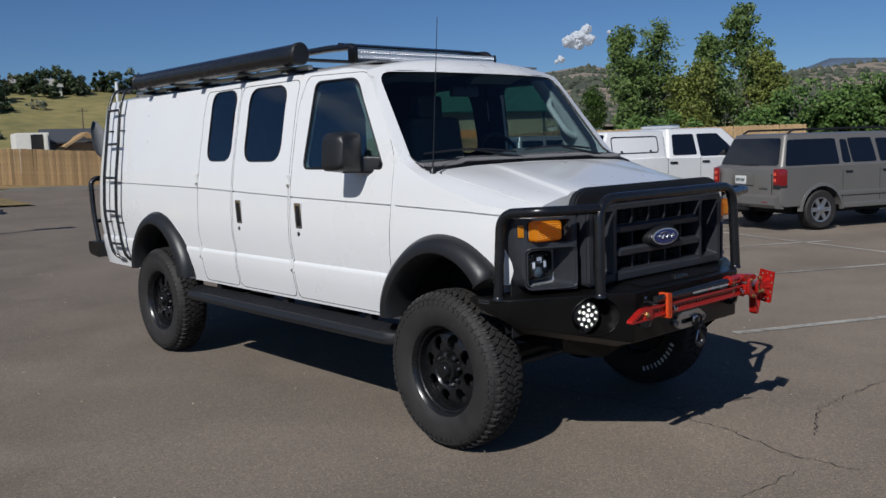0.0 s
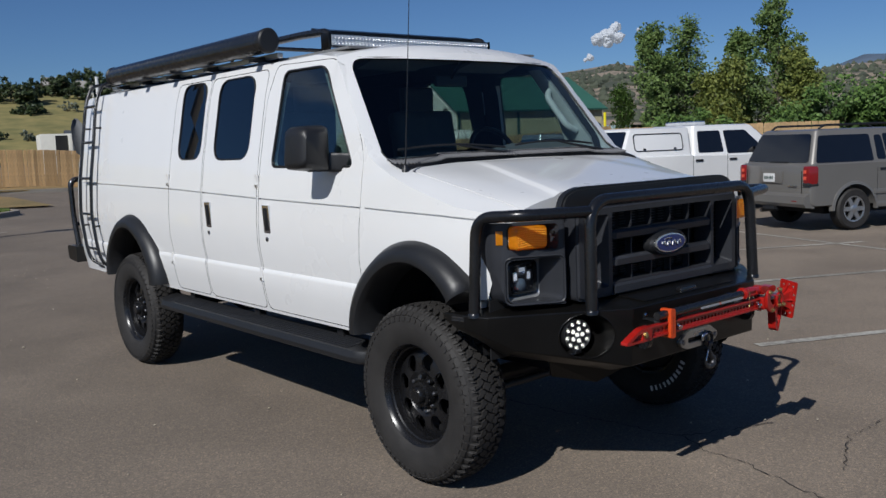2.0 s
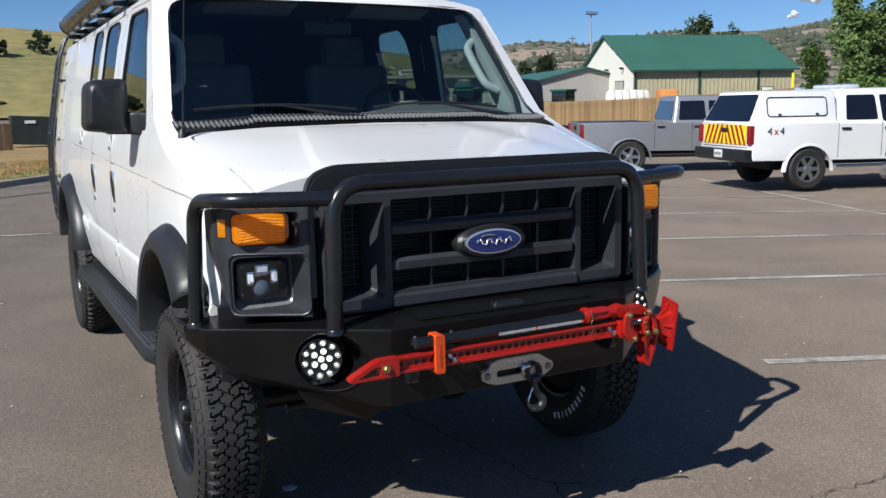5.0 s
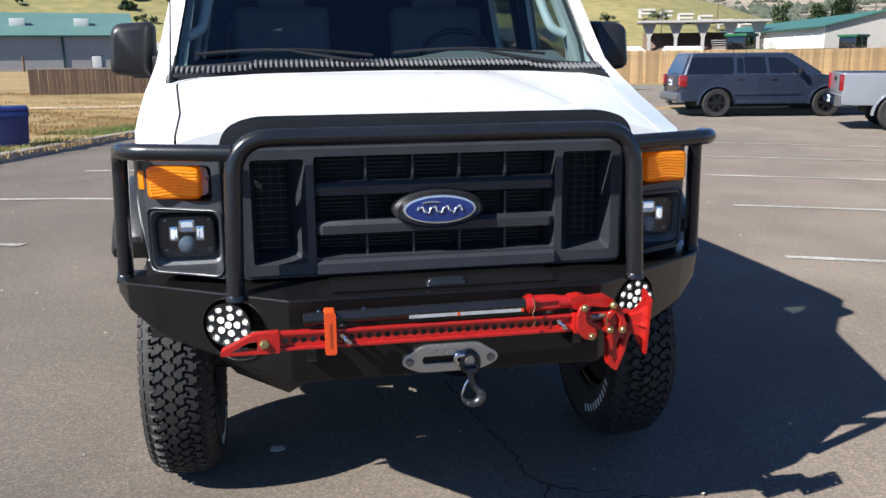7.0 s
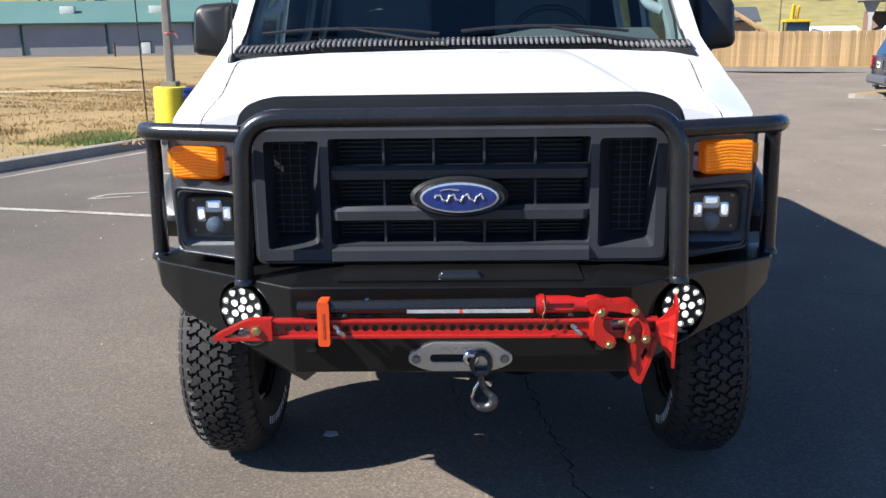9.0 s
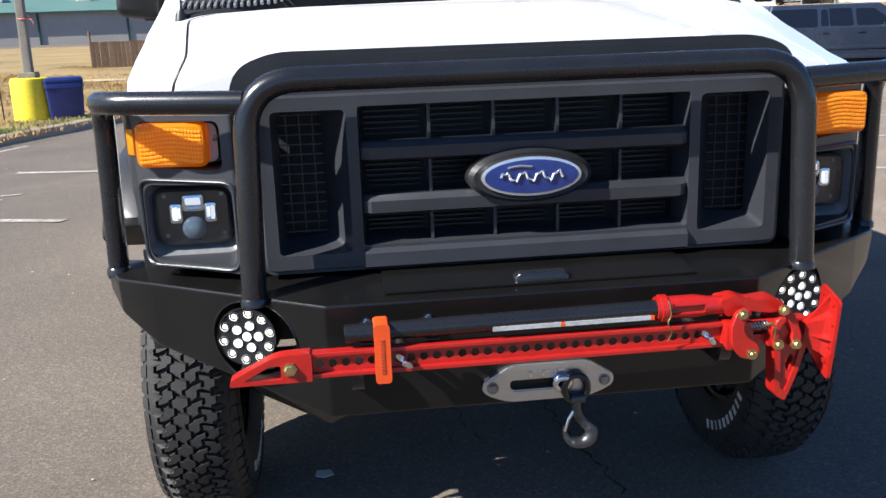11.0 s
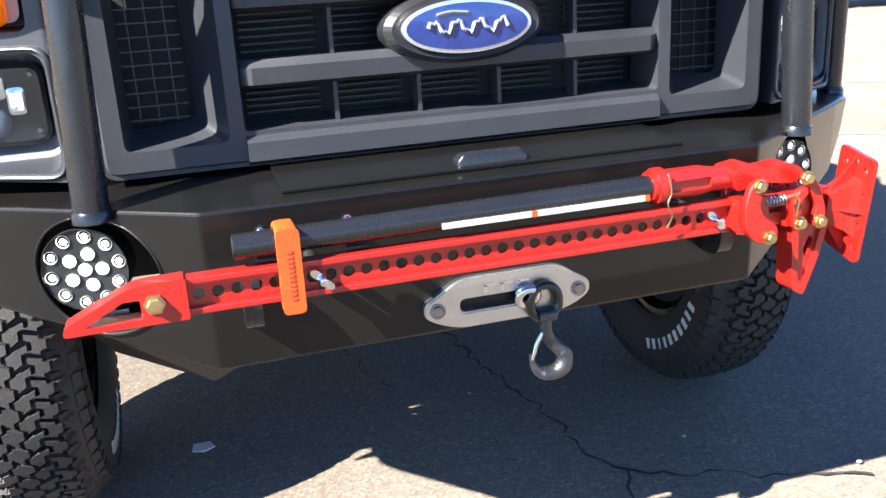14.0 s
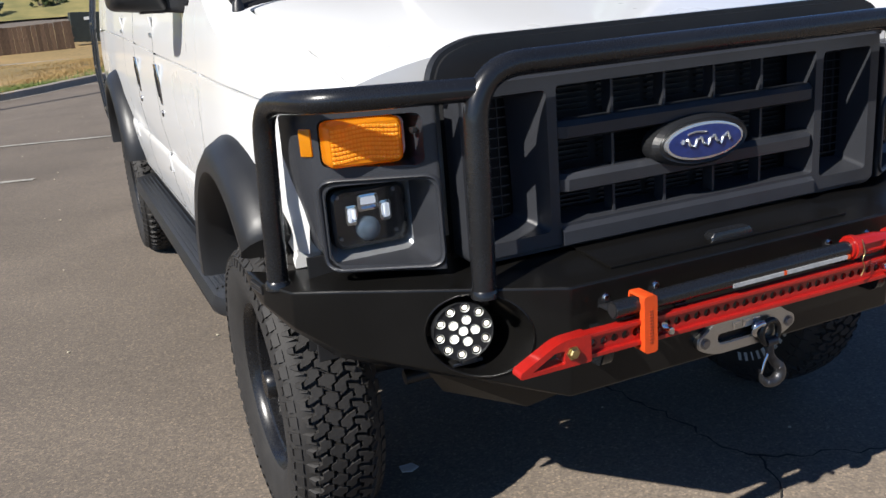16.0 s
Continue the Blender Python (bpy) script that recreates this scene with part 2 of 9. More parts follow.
def prism(bm, poly, h, m=None):
    """A polygon of (x, y) points raised by h along local z."""
    lo = [bm.verts.new((x, y, 0)) for x, y in poly]
    hi = [bm.verts.new((x, y, h)) for x, y in poly]
    bm.faces.new(lo[::-1])
    bm.faces.new(hi)
    n = len(poly)
    for i in range(n):
        bm.faces.new((lo[i], lo[(i + 1) % n], hi[(i + 1) % n], hi[i]))
    if m is not None:
        bmesh.ops.transform(bm, matrix=m, verts=lo + hi)
    return lo + hi


def rounded(poly, r, n=5):
    """Rounds all corners of a closed polygon of (x, y) points; r: one radius or one for each corner."""
    out = []
    k = len(poly)
    for i in range(k):
        a, b, c = (Vector(poly[(i + j) % k]) for j in (-1, 0, 1))
        u, v = a - b, c - b
        rr = r[i] if isinstance(r, (list, tuple)) else r
        d = min(rr, u.length * 0.48, v.length * 0.48)
        p, q = b + u.normalized() * d, b + v.normalized() * d
        for s in range(n + 1):
            t = s / n
            out.append(tuple((1 - t) ** 2 * p + 2 * t * (1 - t) * b + t * t * q))
    return out


def rect(x0, y0, x1, y1):
    return [(x0, y0), (x1, y0), (x1, y1), (x0, y1)]


def loft(bm, secs, closed=True, caps=True):
    rings = [[bm.verts.new(p) for p in s] for s in secs]
    n = len(rings[0])
    for a, b in zip(rings, rings[1:]):
        for j in range(n if closed else n - 1):
            k = (j + 1) % n
            bm.faces.new((a[j], a[k], b[k], b[j]))
    if caps:
        bm.faces.new(rings[0][::-1])
        bm.faces.new(rings[-1])
    return rings


def interp(x, table):
    xs, ys = zip(*table)
    return float(np.interp(x, xs, ys))


def carve(bm, cutters, union=False, fix=True):
    """The solid bm less each of the cutters (bmeshes), worked out once into a plain mesh."""
    if fix:
        bmesh.ops.recalc_face_normals(bm, faces=bm.faces[:])
    me = bpy.data.meshes.new("solid")
    bm.to_mesh(me)
    bm.free()
    ob = new("solid", me)
    made = []
    for c in cutters:
        bmesh.ops.recalc_face_normals(c, faces=c.faces[:])
        cm = bpy.data.meshes.new("cutter")
        c.to_mesh(cm)
        c.free()
        co = new("cutter", cm)
        made.append(co)
        md = ob.modifiers.new("cut", "BOOLEAN")
        md.operation, md.solver, md.object = "UNION" if union else "DIFFERENCE", "EXACT", co
    dg = bpy.context.evaluated_depsgraph_get()
    dg.update()
    out = bmesh.new()
    res = bpy.data.meshes.new_from_object(ob.evaluated_get(dg))
    out.from_mesh(res)
    for o in (ob, *made):
        d = o.data
        bpy.data.objects.remove(o)
        bpy.data.meshes.remove(d)
    bpy.data.meshes.remove(res)
    return out


AX_X = Matrix(((0, 0, 1, 0), (1, 0, 0, 0), (0, 1, 0, 0), (0, 0, 0, 1)))  # local x, y, z -> world y, z, x
AX_Y = Matrix(((1, 0, 0, 0), (0, 0, -1, 0), (0, 1, 0, 0), (0, 0, 0, 1)))  # local x, y, z -> world x, z, -y
# ---- ground ----
def smooth(a, b, x):
    t = min(1, max(0, (x - a) / (b - a)))
    return t * t * (3 - 2 * t)


def gz(x, y):
    """Height of the ground: level round the van, falling gently beyond it, rising into the hills."""
    z = -0.2 * min(1, max(0, (x - 1.5) / 10.5)) + 0.25 * smooth(24, 42, y) * (1 - smooth(9, 16, x))
    z -= 0.14 * smooth(3.0, 10.0, 0.3 * y - x) * (1 - smooth(-2, 4, x))
    z -= 0.017 * min(1, max(0, y / 3.5)) * (1 - smooth(4, 9, abs(x)))
    r = math.hypot(x, y)
    return z + 2.0 * smooth(48, 90, r) * smooth(20, 45, math.degrees(math.atan2(x, y)))


def lot_material():
    """Sun-bleached asphalt: fine stone grain, broad pale wear, dark cracks and sealed patches."""
    m = surface("asphalt", (0.156, 0.129, 0.103), 0.9, var=0.20, scale=0.30, fine=70, bump=0.8, bscale=140, spread=0.45)
    n, l = m.node_tree.nodes, m.node_tree.links
    b = n["Principled BSDF"]
    old = b.inputs["Base Color"].links[0].from_socket
    co = n.new("ShaderNodeTexCoord")
    grain = n.new("ShaderNodeTexVoronoi")
    grain.inputs["Scale"].default_value = 95
    l.new(co.outputs["Object"], grain.inputs["Vector"])
    gr = n.new("ShaderNodeMapRange")
    gr.inputs["From Max"].default_value = 0.6
    gr.inputs["To Min"].default_value, gr.inputs["To Max"].default_value = 1.14, 0.86
    l.new(grain.outputs["Distance"], gr.inputs["Value"])
    mul = n.new("ShaderNodeMix")
    mul.data_type, mul.blend_type = "RGBA", "MULTIPLY"
    mul.inputs["Factor"].default_value = 1.0
    l.new(old, mul.inputs["A"])
    l.new(gr.outputs[0], mul.inputs["B"])
    b.inputs["Diffuse Roughness"].default_value = 1.0
    chip = n.new("ShaderNodeTexVoronoi")
    chip.inputs["Scale"].default_value = 130
    l.new(co.outputs["Object"], chip.inputs["Vector"])
    tone = n.new("ShaderNodeSeparateColor")
    l.new(chip.outputs["Color"], tone.inputs[0])
    cr = n.new("ShaderNodeValToRGB")
    cr.color_ramp.elements[0].color, cr.color_ramp.elements[1].color = (0.76, 0.76, 0.78, 1), (1.06, 1.06, 1.05, 1)
    cr.color_ramp.elements.new(0.88).color = (1.12, 1.10, 1.06, 1)
    cr.color_ramp.elements.new(0.97).color = (1.6, 1.52, 1.4, 1)
    l.new(tone.outputs[0], cr.inputs[0])
    mul3 = n.new("ShaderNodeMix")
    mul3.data_type, mul3.blend_type = "RGBA", "MULTIPLY"
    mul3.inputs["Factor"].default_value = 1.0
    l.new(mul.outputs["Result"], mul3.inputs["A"])
    l.new(cr.outputs[0], mul3.inputs["B"])
    mul = mul3
    stain = n.new("ShaderNodeTexNoise")
    stain.inputs["Scale"].default_value, stain.inputs["Detail"].default_value, stain.inputs["Distortion"].default_value = 0.9, 6, 0.6
    l.new(co.outputs["Object"], stain.inputs["Vector"])
    sr = n.new("ShaderNodeMapRange")
    sr.inputs["From Min"].default_value, sr.inputs["From Max"].default_value = 0.3, 0.7
    sr.inputs["To Min"].default_value, sr.inputs["To Max"].default_value = 0.84, 1.12
    l.new(stain.outputs[0], sr.inputs["Value"])
    mul2 = n.new("ShaderNodeMix")
    mul2.data_type, mul2.blend_type = "RGBA", "MULTIPLY"
    mul2.inputs["Factor"].default_value = 1.0
    l.new(mul.outputs["Result"], mul2.inputs["A"])
    l.new(sr.outputs[0], mul2.inputs["B"])
    l.new(mul2.outputs["Result"], b.inputs["Base Color"])
    return m


ASPHALT = lot_material()
DRY_GRASS = surface("dry_grass", (0.29, 0.190, 0.075), 0.95, var=0.45, scale=0.22, fine=9, bump=0.8, bscale=30, dark=(0.16, 0.125, 0.05))
HILL_GRASS = surface("hill_grass", (0.25, 0.205, 0.075), 0.95, var=0.4, scale=0.016, fine=0.25, bump=0.6, bscale=1.5, dark=(0.135, 0.135, 0.045))
MOUNTAIN = surface("mountain", (0.23, 0.185, 0.14), 0.95, var=0.4, scale=0.006, fine=0.055, dark=(0.06, 0.07, 0.05), spread=0.45)
for el in [q for q in MOUNTAIN.node_tree.nodes if q.bl_idname == "ShaderNodeValToRGB"]:
    el.color_ramp.elements[0].position, el.color_ramp.elements[1].position = 0.44, 0.54
# Distance haze is put into this base colour as blue.
HAZE_BLUE = surface("far_mountain_haze", (0.10, 0.14, 0.20), 0.95, var=0.25, scale=0.003, fine=0.02)
CONCRETE = surface("kerb_concrete", (0.30, 0.27, 0.225), 0.85, var=0.22, scale=1.2, fine=25, bump=0.4, bscale=60)
LINE_PAINT = surface("worn_line_paint", (0.43, 0.41, 0.36), 0.85, var=0.3, scale=1.5, fine=22, dark=(0.17, 0.155, 0.13))

bm = B()
xs = [-2400, -900, -400, -200, -120, -80, -60, -45] + [-40 + 2 * i for i in range(0, 41)] + [45, 55, 65, 75, 90, 120, 200, 400, 900, 2400]
ys = [-2400, -900, -300, -100, -50, -30] + [-20 + 2 * i for i in range(0, 41)] + [65, 75, 85, 100, 130, 200, 400, 900, 2400]
grid = [[bm.verts.new((x, y, gz(x, y) - 0.003)) for x in xs] for y in ys]
for a, b in zip(grid, grid[1:]):
    for j in range(len(xs) - 1):
        bm.faces.new((a[j], a[j + 1], b[j + 1], b[j]))
tagged(part("ground", bm, ASPHALT, smooth=60), "sun-bleached grey-brown asphalt parking lot", "ground", kind="structure")

# stall lines run along U, rows of stalls along N
U, N = Vector((0.922, -0.387, 0)), Vector((0.387, 0.922, 0))


def strip(name, a, b, w, mat=LINE_PAINT, label="worn white parking line", lift=0.002):
    a, b = Vector((*a, 0)), Vector((*b, 0))
    n = max(2, int((b - a).length / 1.5))
    side = (b - a).normalized().cross(Vector((0, 0, 1))) * (w / 2)
    bm = B()
    rows = []
    for i in range(n + 1):
        p = a + (b - a) * i / n
        rows.append([bm.verts.new((q.x, q.y, gz(q.x, q.y) + lift)) for q in (p - side, p + side)])
    for p, q in zip(rows, rows[1:]):
        bm.faces.new((p[0], p[1], q[1], q[0]))
    return tagged(part(name, bm, mat), label, "road marking", kind="structure")


def stall(c, u0, u1, w=0.10):
    a, b = N * c + U * u0, N * c + U * u1
    strip("parking_line", (a.x, a.y), (b.x, b.y), w)


for c, u0, u1 in ((1.41, 2.36, 8.6), (4.15, 2.25, 8.6), (6.8, 2.18, 8.6), (9.4, 2.14, 8.6), (11.85, 2.1, 8.6), (14.4, 2.1, 8.6), (3.52, -6.6, -4.2), (6.0, -6.7, -4.05), (8.6, -6.8, -4.05), (17.4, -8.4, -5.0)):
    stall(c, u0, u1)
a, b = U * 8.05 + N * -2, U * 8.05 + N * 16
strip("parking_line", (a.x, a.y), (b.x, b.y), 0.10)
strip("parking_line", (-3.82, 6.15), (-3.40, 6.20), 0.05)
strip("parking_line", (-3.85, 6.15), (-3.75, 6.42), 0.05)
strip("parking_line", (-3.75, 6.42), (-3.30, 6.45), 0.05)

# cracks: thin dark furrows that wander
CRACK = surface("crack", (0.026, 0.023, 0.020), 0.95, var=0.3)


def crack(name, pts, w=0.008, seed=1):
    rng = random.Random(seed)
    line = [Vector((*p, 0)) for p in pts]
    fine = []
    for a, b in zip(line, line[1:]):
        n = max(2, int((b - a).length / 0.035))
        side = (b - a).normalized().cross(Vector((0, 0, 1)))
        fine += [a + (b - a) * i / n + side * rng.uniform(-0.018, 0.018) for i in range(n)]
    bm = B()
    rows = []
    for a, b in zip(fine, fine[1:]):
        side = (b - a).normalized().cross(Vector((0, 0, 1))) * w * rng.uniform(0.12, 0.55)
        rows.append([bm.verts.new((q.x, q.y, gz(q.x, q.y) + 0.0015)) for q in (a - side, a + side)])
    for p, q in zip(rows, rows[1:]):
        bm.faces.new((p[0], p[1], q[1], q[0]))
    return tagged(part(name, bm, CRACK), "dark crack wandering across the asphalt", "crack", kind="structure")


crack("crack", [(0.36, 0.75), (0.40, 0.30), (0.44, 0.02), (0.46, -0.30), (0.52, -0.42), (0.78, -0.55), (1.1, -0.68)], 0.011, 3)
crack("crack", [(0.50, -0.40), (0.40, -0.62), (0.36, -0.9), (0.22, -1.3), (0.25, -1.7)], 0.008, 4)
crack("crack", [(0.02, 0.75), (0.05, 0.45), (0.09, 0.2)], 0.006, 5)
crack("crack", [(1.6, 2.3), (2.3, 2.2), (3.3, 1.9)], 0.007, 6)
crack("crack", [(0.6, -1.25), (1.1, -1.05), (1.9, -1.1), (2.8, -1.3)], 0.006, 7)
crack("crack", [(-1.3, -1.4), (-0.6, -1.35), (0.1, -1.42)], 0.005, 8)
# pale pebbles and one flat white patch on the asphalt
PALE = surface("pale_chip", (0.5, 0.44, 0.32), 0.8, var=0.2)
bm = B()
rng = random.Random(11)
for i in range(260):
    x, y, s = rng.uniform(-5, 5), rng.uniform(-2.5, 14), rng.uniform(0.004, 0.011)
    bmesh.ops.create_icosphere(bm, subdivisions=1, radius=s, matrix=Matrix.Translation((x, y, gz(x, y) + s * 0.4)) @ Matrix.Diagonal((1, rng.uniform(0.6, 1), 0.5, 1)))
tagged(part("gravel", bm, PALE), "scattered pale chips of gravel", "gravel", kind="stuff")
bm = B()
prism(bm, [(-0.03, -0.015), (0.0, -0.028), (0.03, -0.012), (0.02, 0.02), (-0.025, 0.022)], 0.004, Matrix.Translation((-0.472, 0.14, 0.001)))
tagged(part("paper_scrap", bm, DULL_WHITE), "small flat white patch on the asphalt", "litter")

# ---- field with its kerb ----
KERB = [(-14.0, -10.0), (-5.05, 11.4), (-3.0, 16.4), (-2.4, 17.1), (-1.0, 18.0), (3.6, 23.6), (4.4, 24.6), (4.3, 25.8), (3.2, 26.8), (-4.0, 30.0)]


def kerb_run(pts, name="kerb"):
    bm = B()
    pts = [Vector((p.x, p.y, 0)) for p in fillet([(x, y, 0) for x, y in pts], 0.9, 4)]
    secs = []
    for i, p in enumerate(pts):
        d = (pts[min(i + 1, len(pts) - 1)] - pts[max(i - 1, 0)]).normalized()
        s = Vector((-d.y, d.x, 0))
        z = gz(p.x, p.y)
        secs.append([tuple(p + s * o + Vector((0, 0, z + h))) for o, h in ((-0.10, 0.004), (-0.02, 0.012), (0.0, 0.135), (0.03, 0.15), (0.15, 0.15), (0.17, -0.05), (-0.10, -0.05))])
    loft(bm, secs)
    return tagged(part(name, bm, CONCRETE, smooth=30), "grey concrete kerb with a gutter", "kerb", kind="structure")


kerb_run(KERB)
strip("parking_line", (-13.2, -9.4), (-4.62, 11.2), 0.09)
bm = B()
edge = [Vector((p.x, p.y, 0)) for p in fillet([(x, y, 0) for x, y in KERB], 0.9, 4)]
rows = []
for i, p in enumerate(edge):
    d = (edge[min(i + 1, len(edge) - 1)] - edge[max(i - 1, 0)]).normalized()
    s = Vector((-d.y, d.x, 0))
    q0 = p + s * 0.14
    far = Vector((-95, p.y + 18 + i * 1.2, 0)) if i < len(edge) * 0.75 else Vector((-95, 90 + i, 0))
    row = []
    for k in (0, 0.01, 0.03, 0.07, 0.15, 0.3, 0.6, 1.0):
        q = q0 + (far - q0) * k
        row.append(bm.verts.new((q.x, q.y, gz(q.x, q.y) + 0.13 + 0.10 * min(1, k * 10) * noise.noise((q.x * 0.2, q.y * 0.2, 0)))))
    rows.append(row)
for a, b in zip(rows, rows[1:]):
    for j in range(7):
        bm.faces.new((a[j], a[j + 1], b[j + 1], b[j]))
tagged(part("field", bm, DRY_GRASS, smooth=60), "dry straw-coloured grass field", "field", kind="structure")
bm = B()
loft(bm, [[(x, y + o, gz(x, y) + h) for o, h in ((-2.5, 0.02), (2, 0.17), (60, 0.2), (60, 0.0))] for x, y in ((-95, 38), (-40, 34), (-15, 31.5), (4, 30.2), (6.2, 30.0))])
tagged(part("far_field", bm, DRY_GRASS, smooth=60), "dry grass behind the path", "field", kind="structure")
strip("path", (-60, 27.5), (2.6, 26.6), 1.1, surface("path_gravel", (0.44, 0.34, 0.20), 0.95, var=0.25, scale=0.6, fine=12), "pale worn gravel path", 0.15)

# grass blades near the kerb
rng = random.Random(5)
GREEN_GRASS = surface("grass_blade", (0.15, 0.20, 0.05), 0.8, var=0.5, scale=0.5, fine=8, dark=(0.07, 0.11, 0.025), spread=0.6)
STRAW = surface("straw_blade", (0.35, 0.235, 0.095), 0.85, var=0.4, scale=0.35, fine=8, dark=(0.27, 0.18, 0.07), spread=0.6)


def blades(name, label, material, count, near, reach, low, high, power):
    """Loose blades over a band beside the kerb."""
    verts, faces = [], []
    for i in range(count):
        t = rng.random()
        k = int(t * (len(edge) - 1))
        p = edge[k].lerp(edge[k + 1], t * (len(edge) - 1) - k)
        d = (edge[k + 1] - edge[k]).normalized()
        q = p + Vector((-d.y, d.x, 0)) * (near + reach * rng.random() ** power) + d * rng.uniform(-0.25, 0.25)
        if q.y < 3 or noise.noise((q.x * 0.9, q.y * 0.9, 3)) < rng.uniform(-0.5, 0.25):
            continue
        h, w, a = rng.uniform(low, high), rng.uniform(0.006, 0.014), rng.uniform(0, 6.3)
        z = gz(q.x, q.y) + 0.12
        c, s = math.cos(a) * w, math.sin(a) * w
        lx, ly = rng.uniform(-0.06, 0.06), rng.uniform(-0.06, 0.06)
        n0 = len(verts)
        verts += [(q.x - c, q.y - s, z), (q.x + c, q.y + s, z), (q.x + lx, q.y + ly, z + h)]
        faces.append((n0, n0 + 1, n0 + 2))
    me = bpy.data.meshes.new(name)
    me.from_pydata(verts, [], faces)
    me.materials.append(material)
    tagged(new(name, me), label, "grass", kind="stuff")


blades("green_grass", "tufts of green grass along the kerb", GREEN_GRASS, 70000, 0.27, 1.5, 0.03, 0.09, 1.4)
blades("dry_grass", "dry straw-coloured grass stubble in the field", STRAW, 130000, 1.0, 17.0, 0.03, 0.10, 1.3)

# far kerb and verge before the board fence
FENCE_Y = 41.0
kerb_run([(60, 36.2), (22, 37.0), (6.5, 37.4), (5.6, 38.4), (5.2, 60)])
bm = B()
loft(bm, [[(x, y, gz(x, y) + h) for y, h in ((37.2, 0.08), (37.2, 0.14), (44, 0.15), (44, 0.05))] for x in (5.4, 10, 14, 20, 40, 75)])
tagged(part("verge", bm, DRY_GRASS, smooth=60), "dry grass verge before the fence", "verge", kind="structure")
# island beside the blue car
isl = [(10.6, 21.0), (12.2, 22.3), (22, 20.2), (24, 18.0), (13.2, 20.2)]
bm = B()
prism(bm, rounded(isl, 0.6, 4), 0.14, Matrix.Translation((0, 0, -0.21)))
tagged(part("island_kerb", bm, CONCRETE), "low concrete traffic island", "kerb", kind="structure")
bm = B()
prism(bm, rounded([(x * 0.97 + 0.5, y * 0.985 + 0.3) for x, y in isl], 0.5, 4), 0.02, Matrix.Translation((0, 0, -0.075)))
tagged(part("island_grass", bm, DRY_GRASS), "patchy grass on the traffic island", "grass", kind="structure")


# ---- hills ----
def ridge(name, mat, r0, r1, table, label, wob, n=150, rows=14, base=-2.0, power=1.0):
    """A band of land that climbs from r0 to r1 metres off, with its crest (degrees up) by azimuth."""
    bm = B()
    a0, a1 = table[0][0], table[-1][0]
    grid = []
    for i in range(rows + 4):
        k = min(1.0, i / rows)
        back = max(0, i - rows)
        row = []
        for j in range(n + 1):
            az = a0 + (a1 - a0) * j / n
            r = r0 + (r1 - r0) * k + back * (r1 - r0) * 0.25
            top = r1 * math.tan(radians(interp(az, table)))
            x, y = r * math.sin(radians(az)), r * math.cos(radians(az))
            w = wob * (noise.noise((x * 4 / r1, y * 4 / r1, 1.0)) + 0.5 * noise.noise((x * 11 / r1, y * 11 / r1, 5.0))) * math.sin(math.pi * min(1, k) * 0.9 + 0.1)
            z = base + (top - base) * (k**power) * (1 - 0.12 * back) + w
            row.append(bm.verts.new((x, y, z)))
        grid.append(row)
    for a, b in zip(grid, grid[1:]):
        for j in range(n):
            bm.faces.new((a[j], a[j + 1], b[j + 1], b[j]))
    return tagged(part(name, bm, mat, smooth=80), label, "hill", kind="structure")


ridge("near_hill", HILL_GRASS, 200, 320, [(-120, 2.0), (-60, 4.5), (-30, 6.0), (-3, 5.6), (6, 5.0), (12, 4.4), (20, 4.1), (25, 3.9), (29, 3.1), (33, 1.7), (36, 0.6), (40, 0.2)], "grassy yellow-green hillside", 2.0, base=0.5)
ridge("mountain_range", MOUNTAIN, 700, 1800, [(22, 2.0), (28, 3.2), (33, 3.6), (36, 3.9), (39, 3.5), (43, 4.1), (46, 4.2), (49, 4.2), (52.3, 4.62), (54.0, 4.3), (57, 3.6), (62, 3.0), (65, 3.4), (69, 3.7), (74, 3.3), (82, 3.0), (100, 2.6), (130, 2.0)], "brown foothills dotted with scrub", 30, n=260, rows=30, base=10)
def scrub(hill, count, seed, low, high):
    """Dark clumps of trees dotted over a mountain, thicker where the noise is high."""
    rng = random.Random(seed)
    faces = [f for f in hill.data.polygons if f.normal.z > 0.1]
    verts, out = [], []
    while count:
        f = rng.choice(faces)
        ws = [rng.random() for _ in f.vertices]
        c = sum((hill.data.vertices[i].co * w for i, w in zip(f.vertices, ws)), Vector()) / sum(ws)
        if noise.noise(c * 0.004) + 0.5 * noise.noise(c * 0.013) < rng.uniform(-0.5, 0.7):
            continue
        count -= 1
        r, k = rng.uniform(low, high), len(verts)
        ring = [Vector((r * rng.uniform(0.7, 1.3) * math.cos(a), r * rng.uniform(0.7, 1.3) * math.sin(a), r * rng.uniform(0.1, 0.5))) for a in (0, 1.26, 2.51, 3.77, 5.03)]
        verts += [tuple(c + q) for q in ring] + [tuple(c + Vector((0, 0, r * rng.uniform(0.9, 1.5))))] + [tuple(c + Vector((q.x * 0.8, q.y * 0.8, -r))) for q in ring]
        for i in range(5):
            j = (i + 1) % 5
            out += [(k + i, k + j, k + 5), (k + i, k + 6 + i, k + 6 + j, k + j)]
    me = bpy.data.meshes.new("mountain_scrub")
    me.from_pydata(verts, [], out)
    me.materials.append(SCRUB)
    tagged(new("mountain_scrub", me), "dark scrub trees dotted over the foothills", "scrub", kind="stuff")


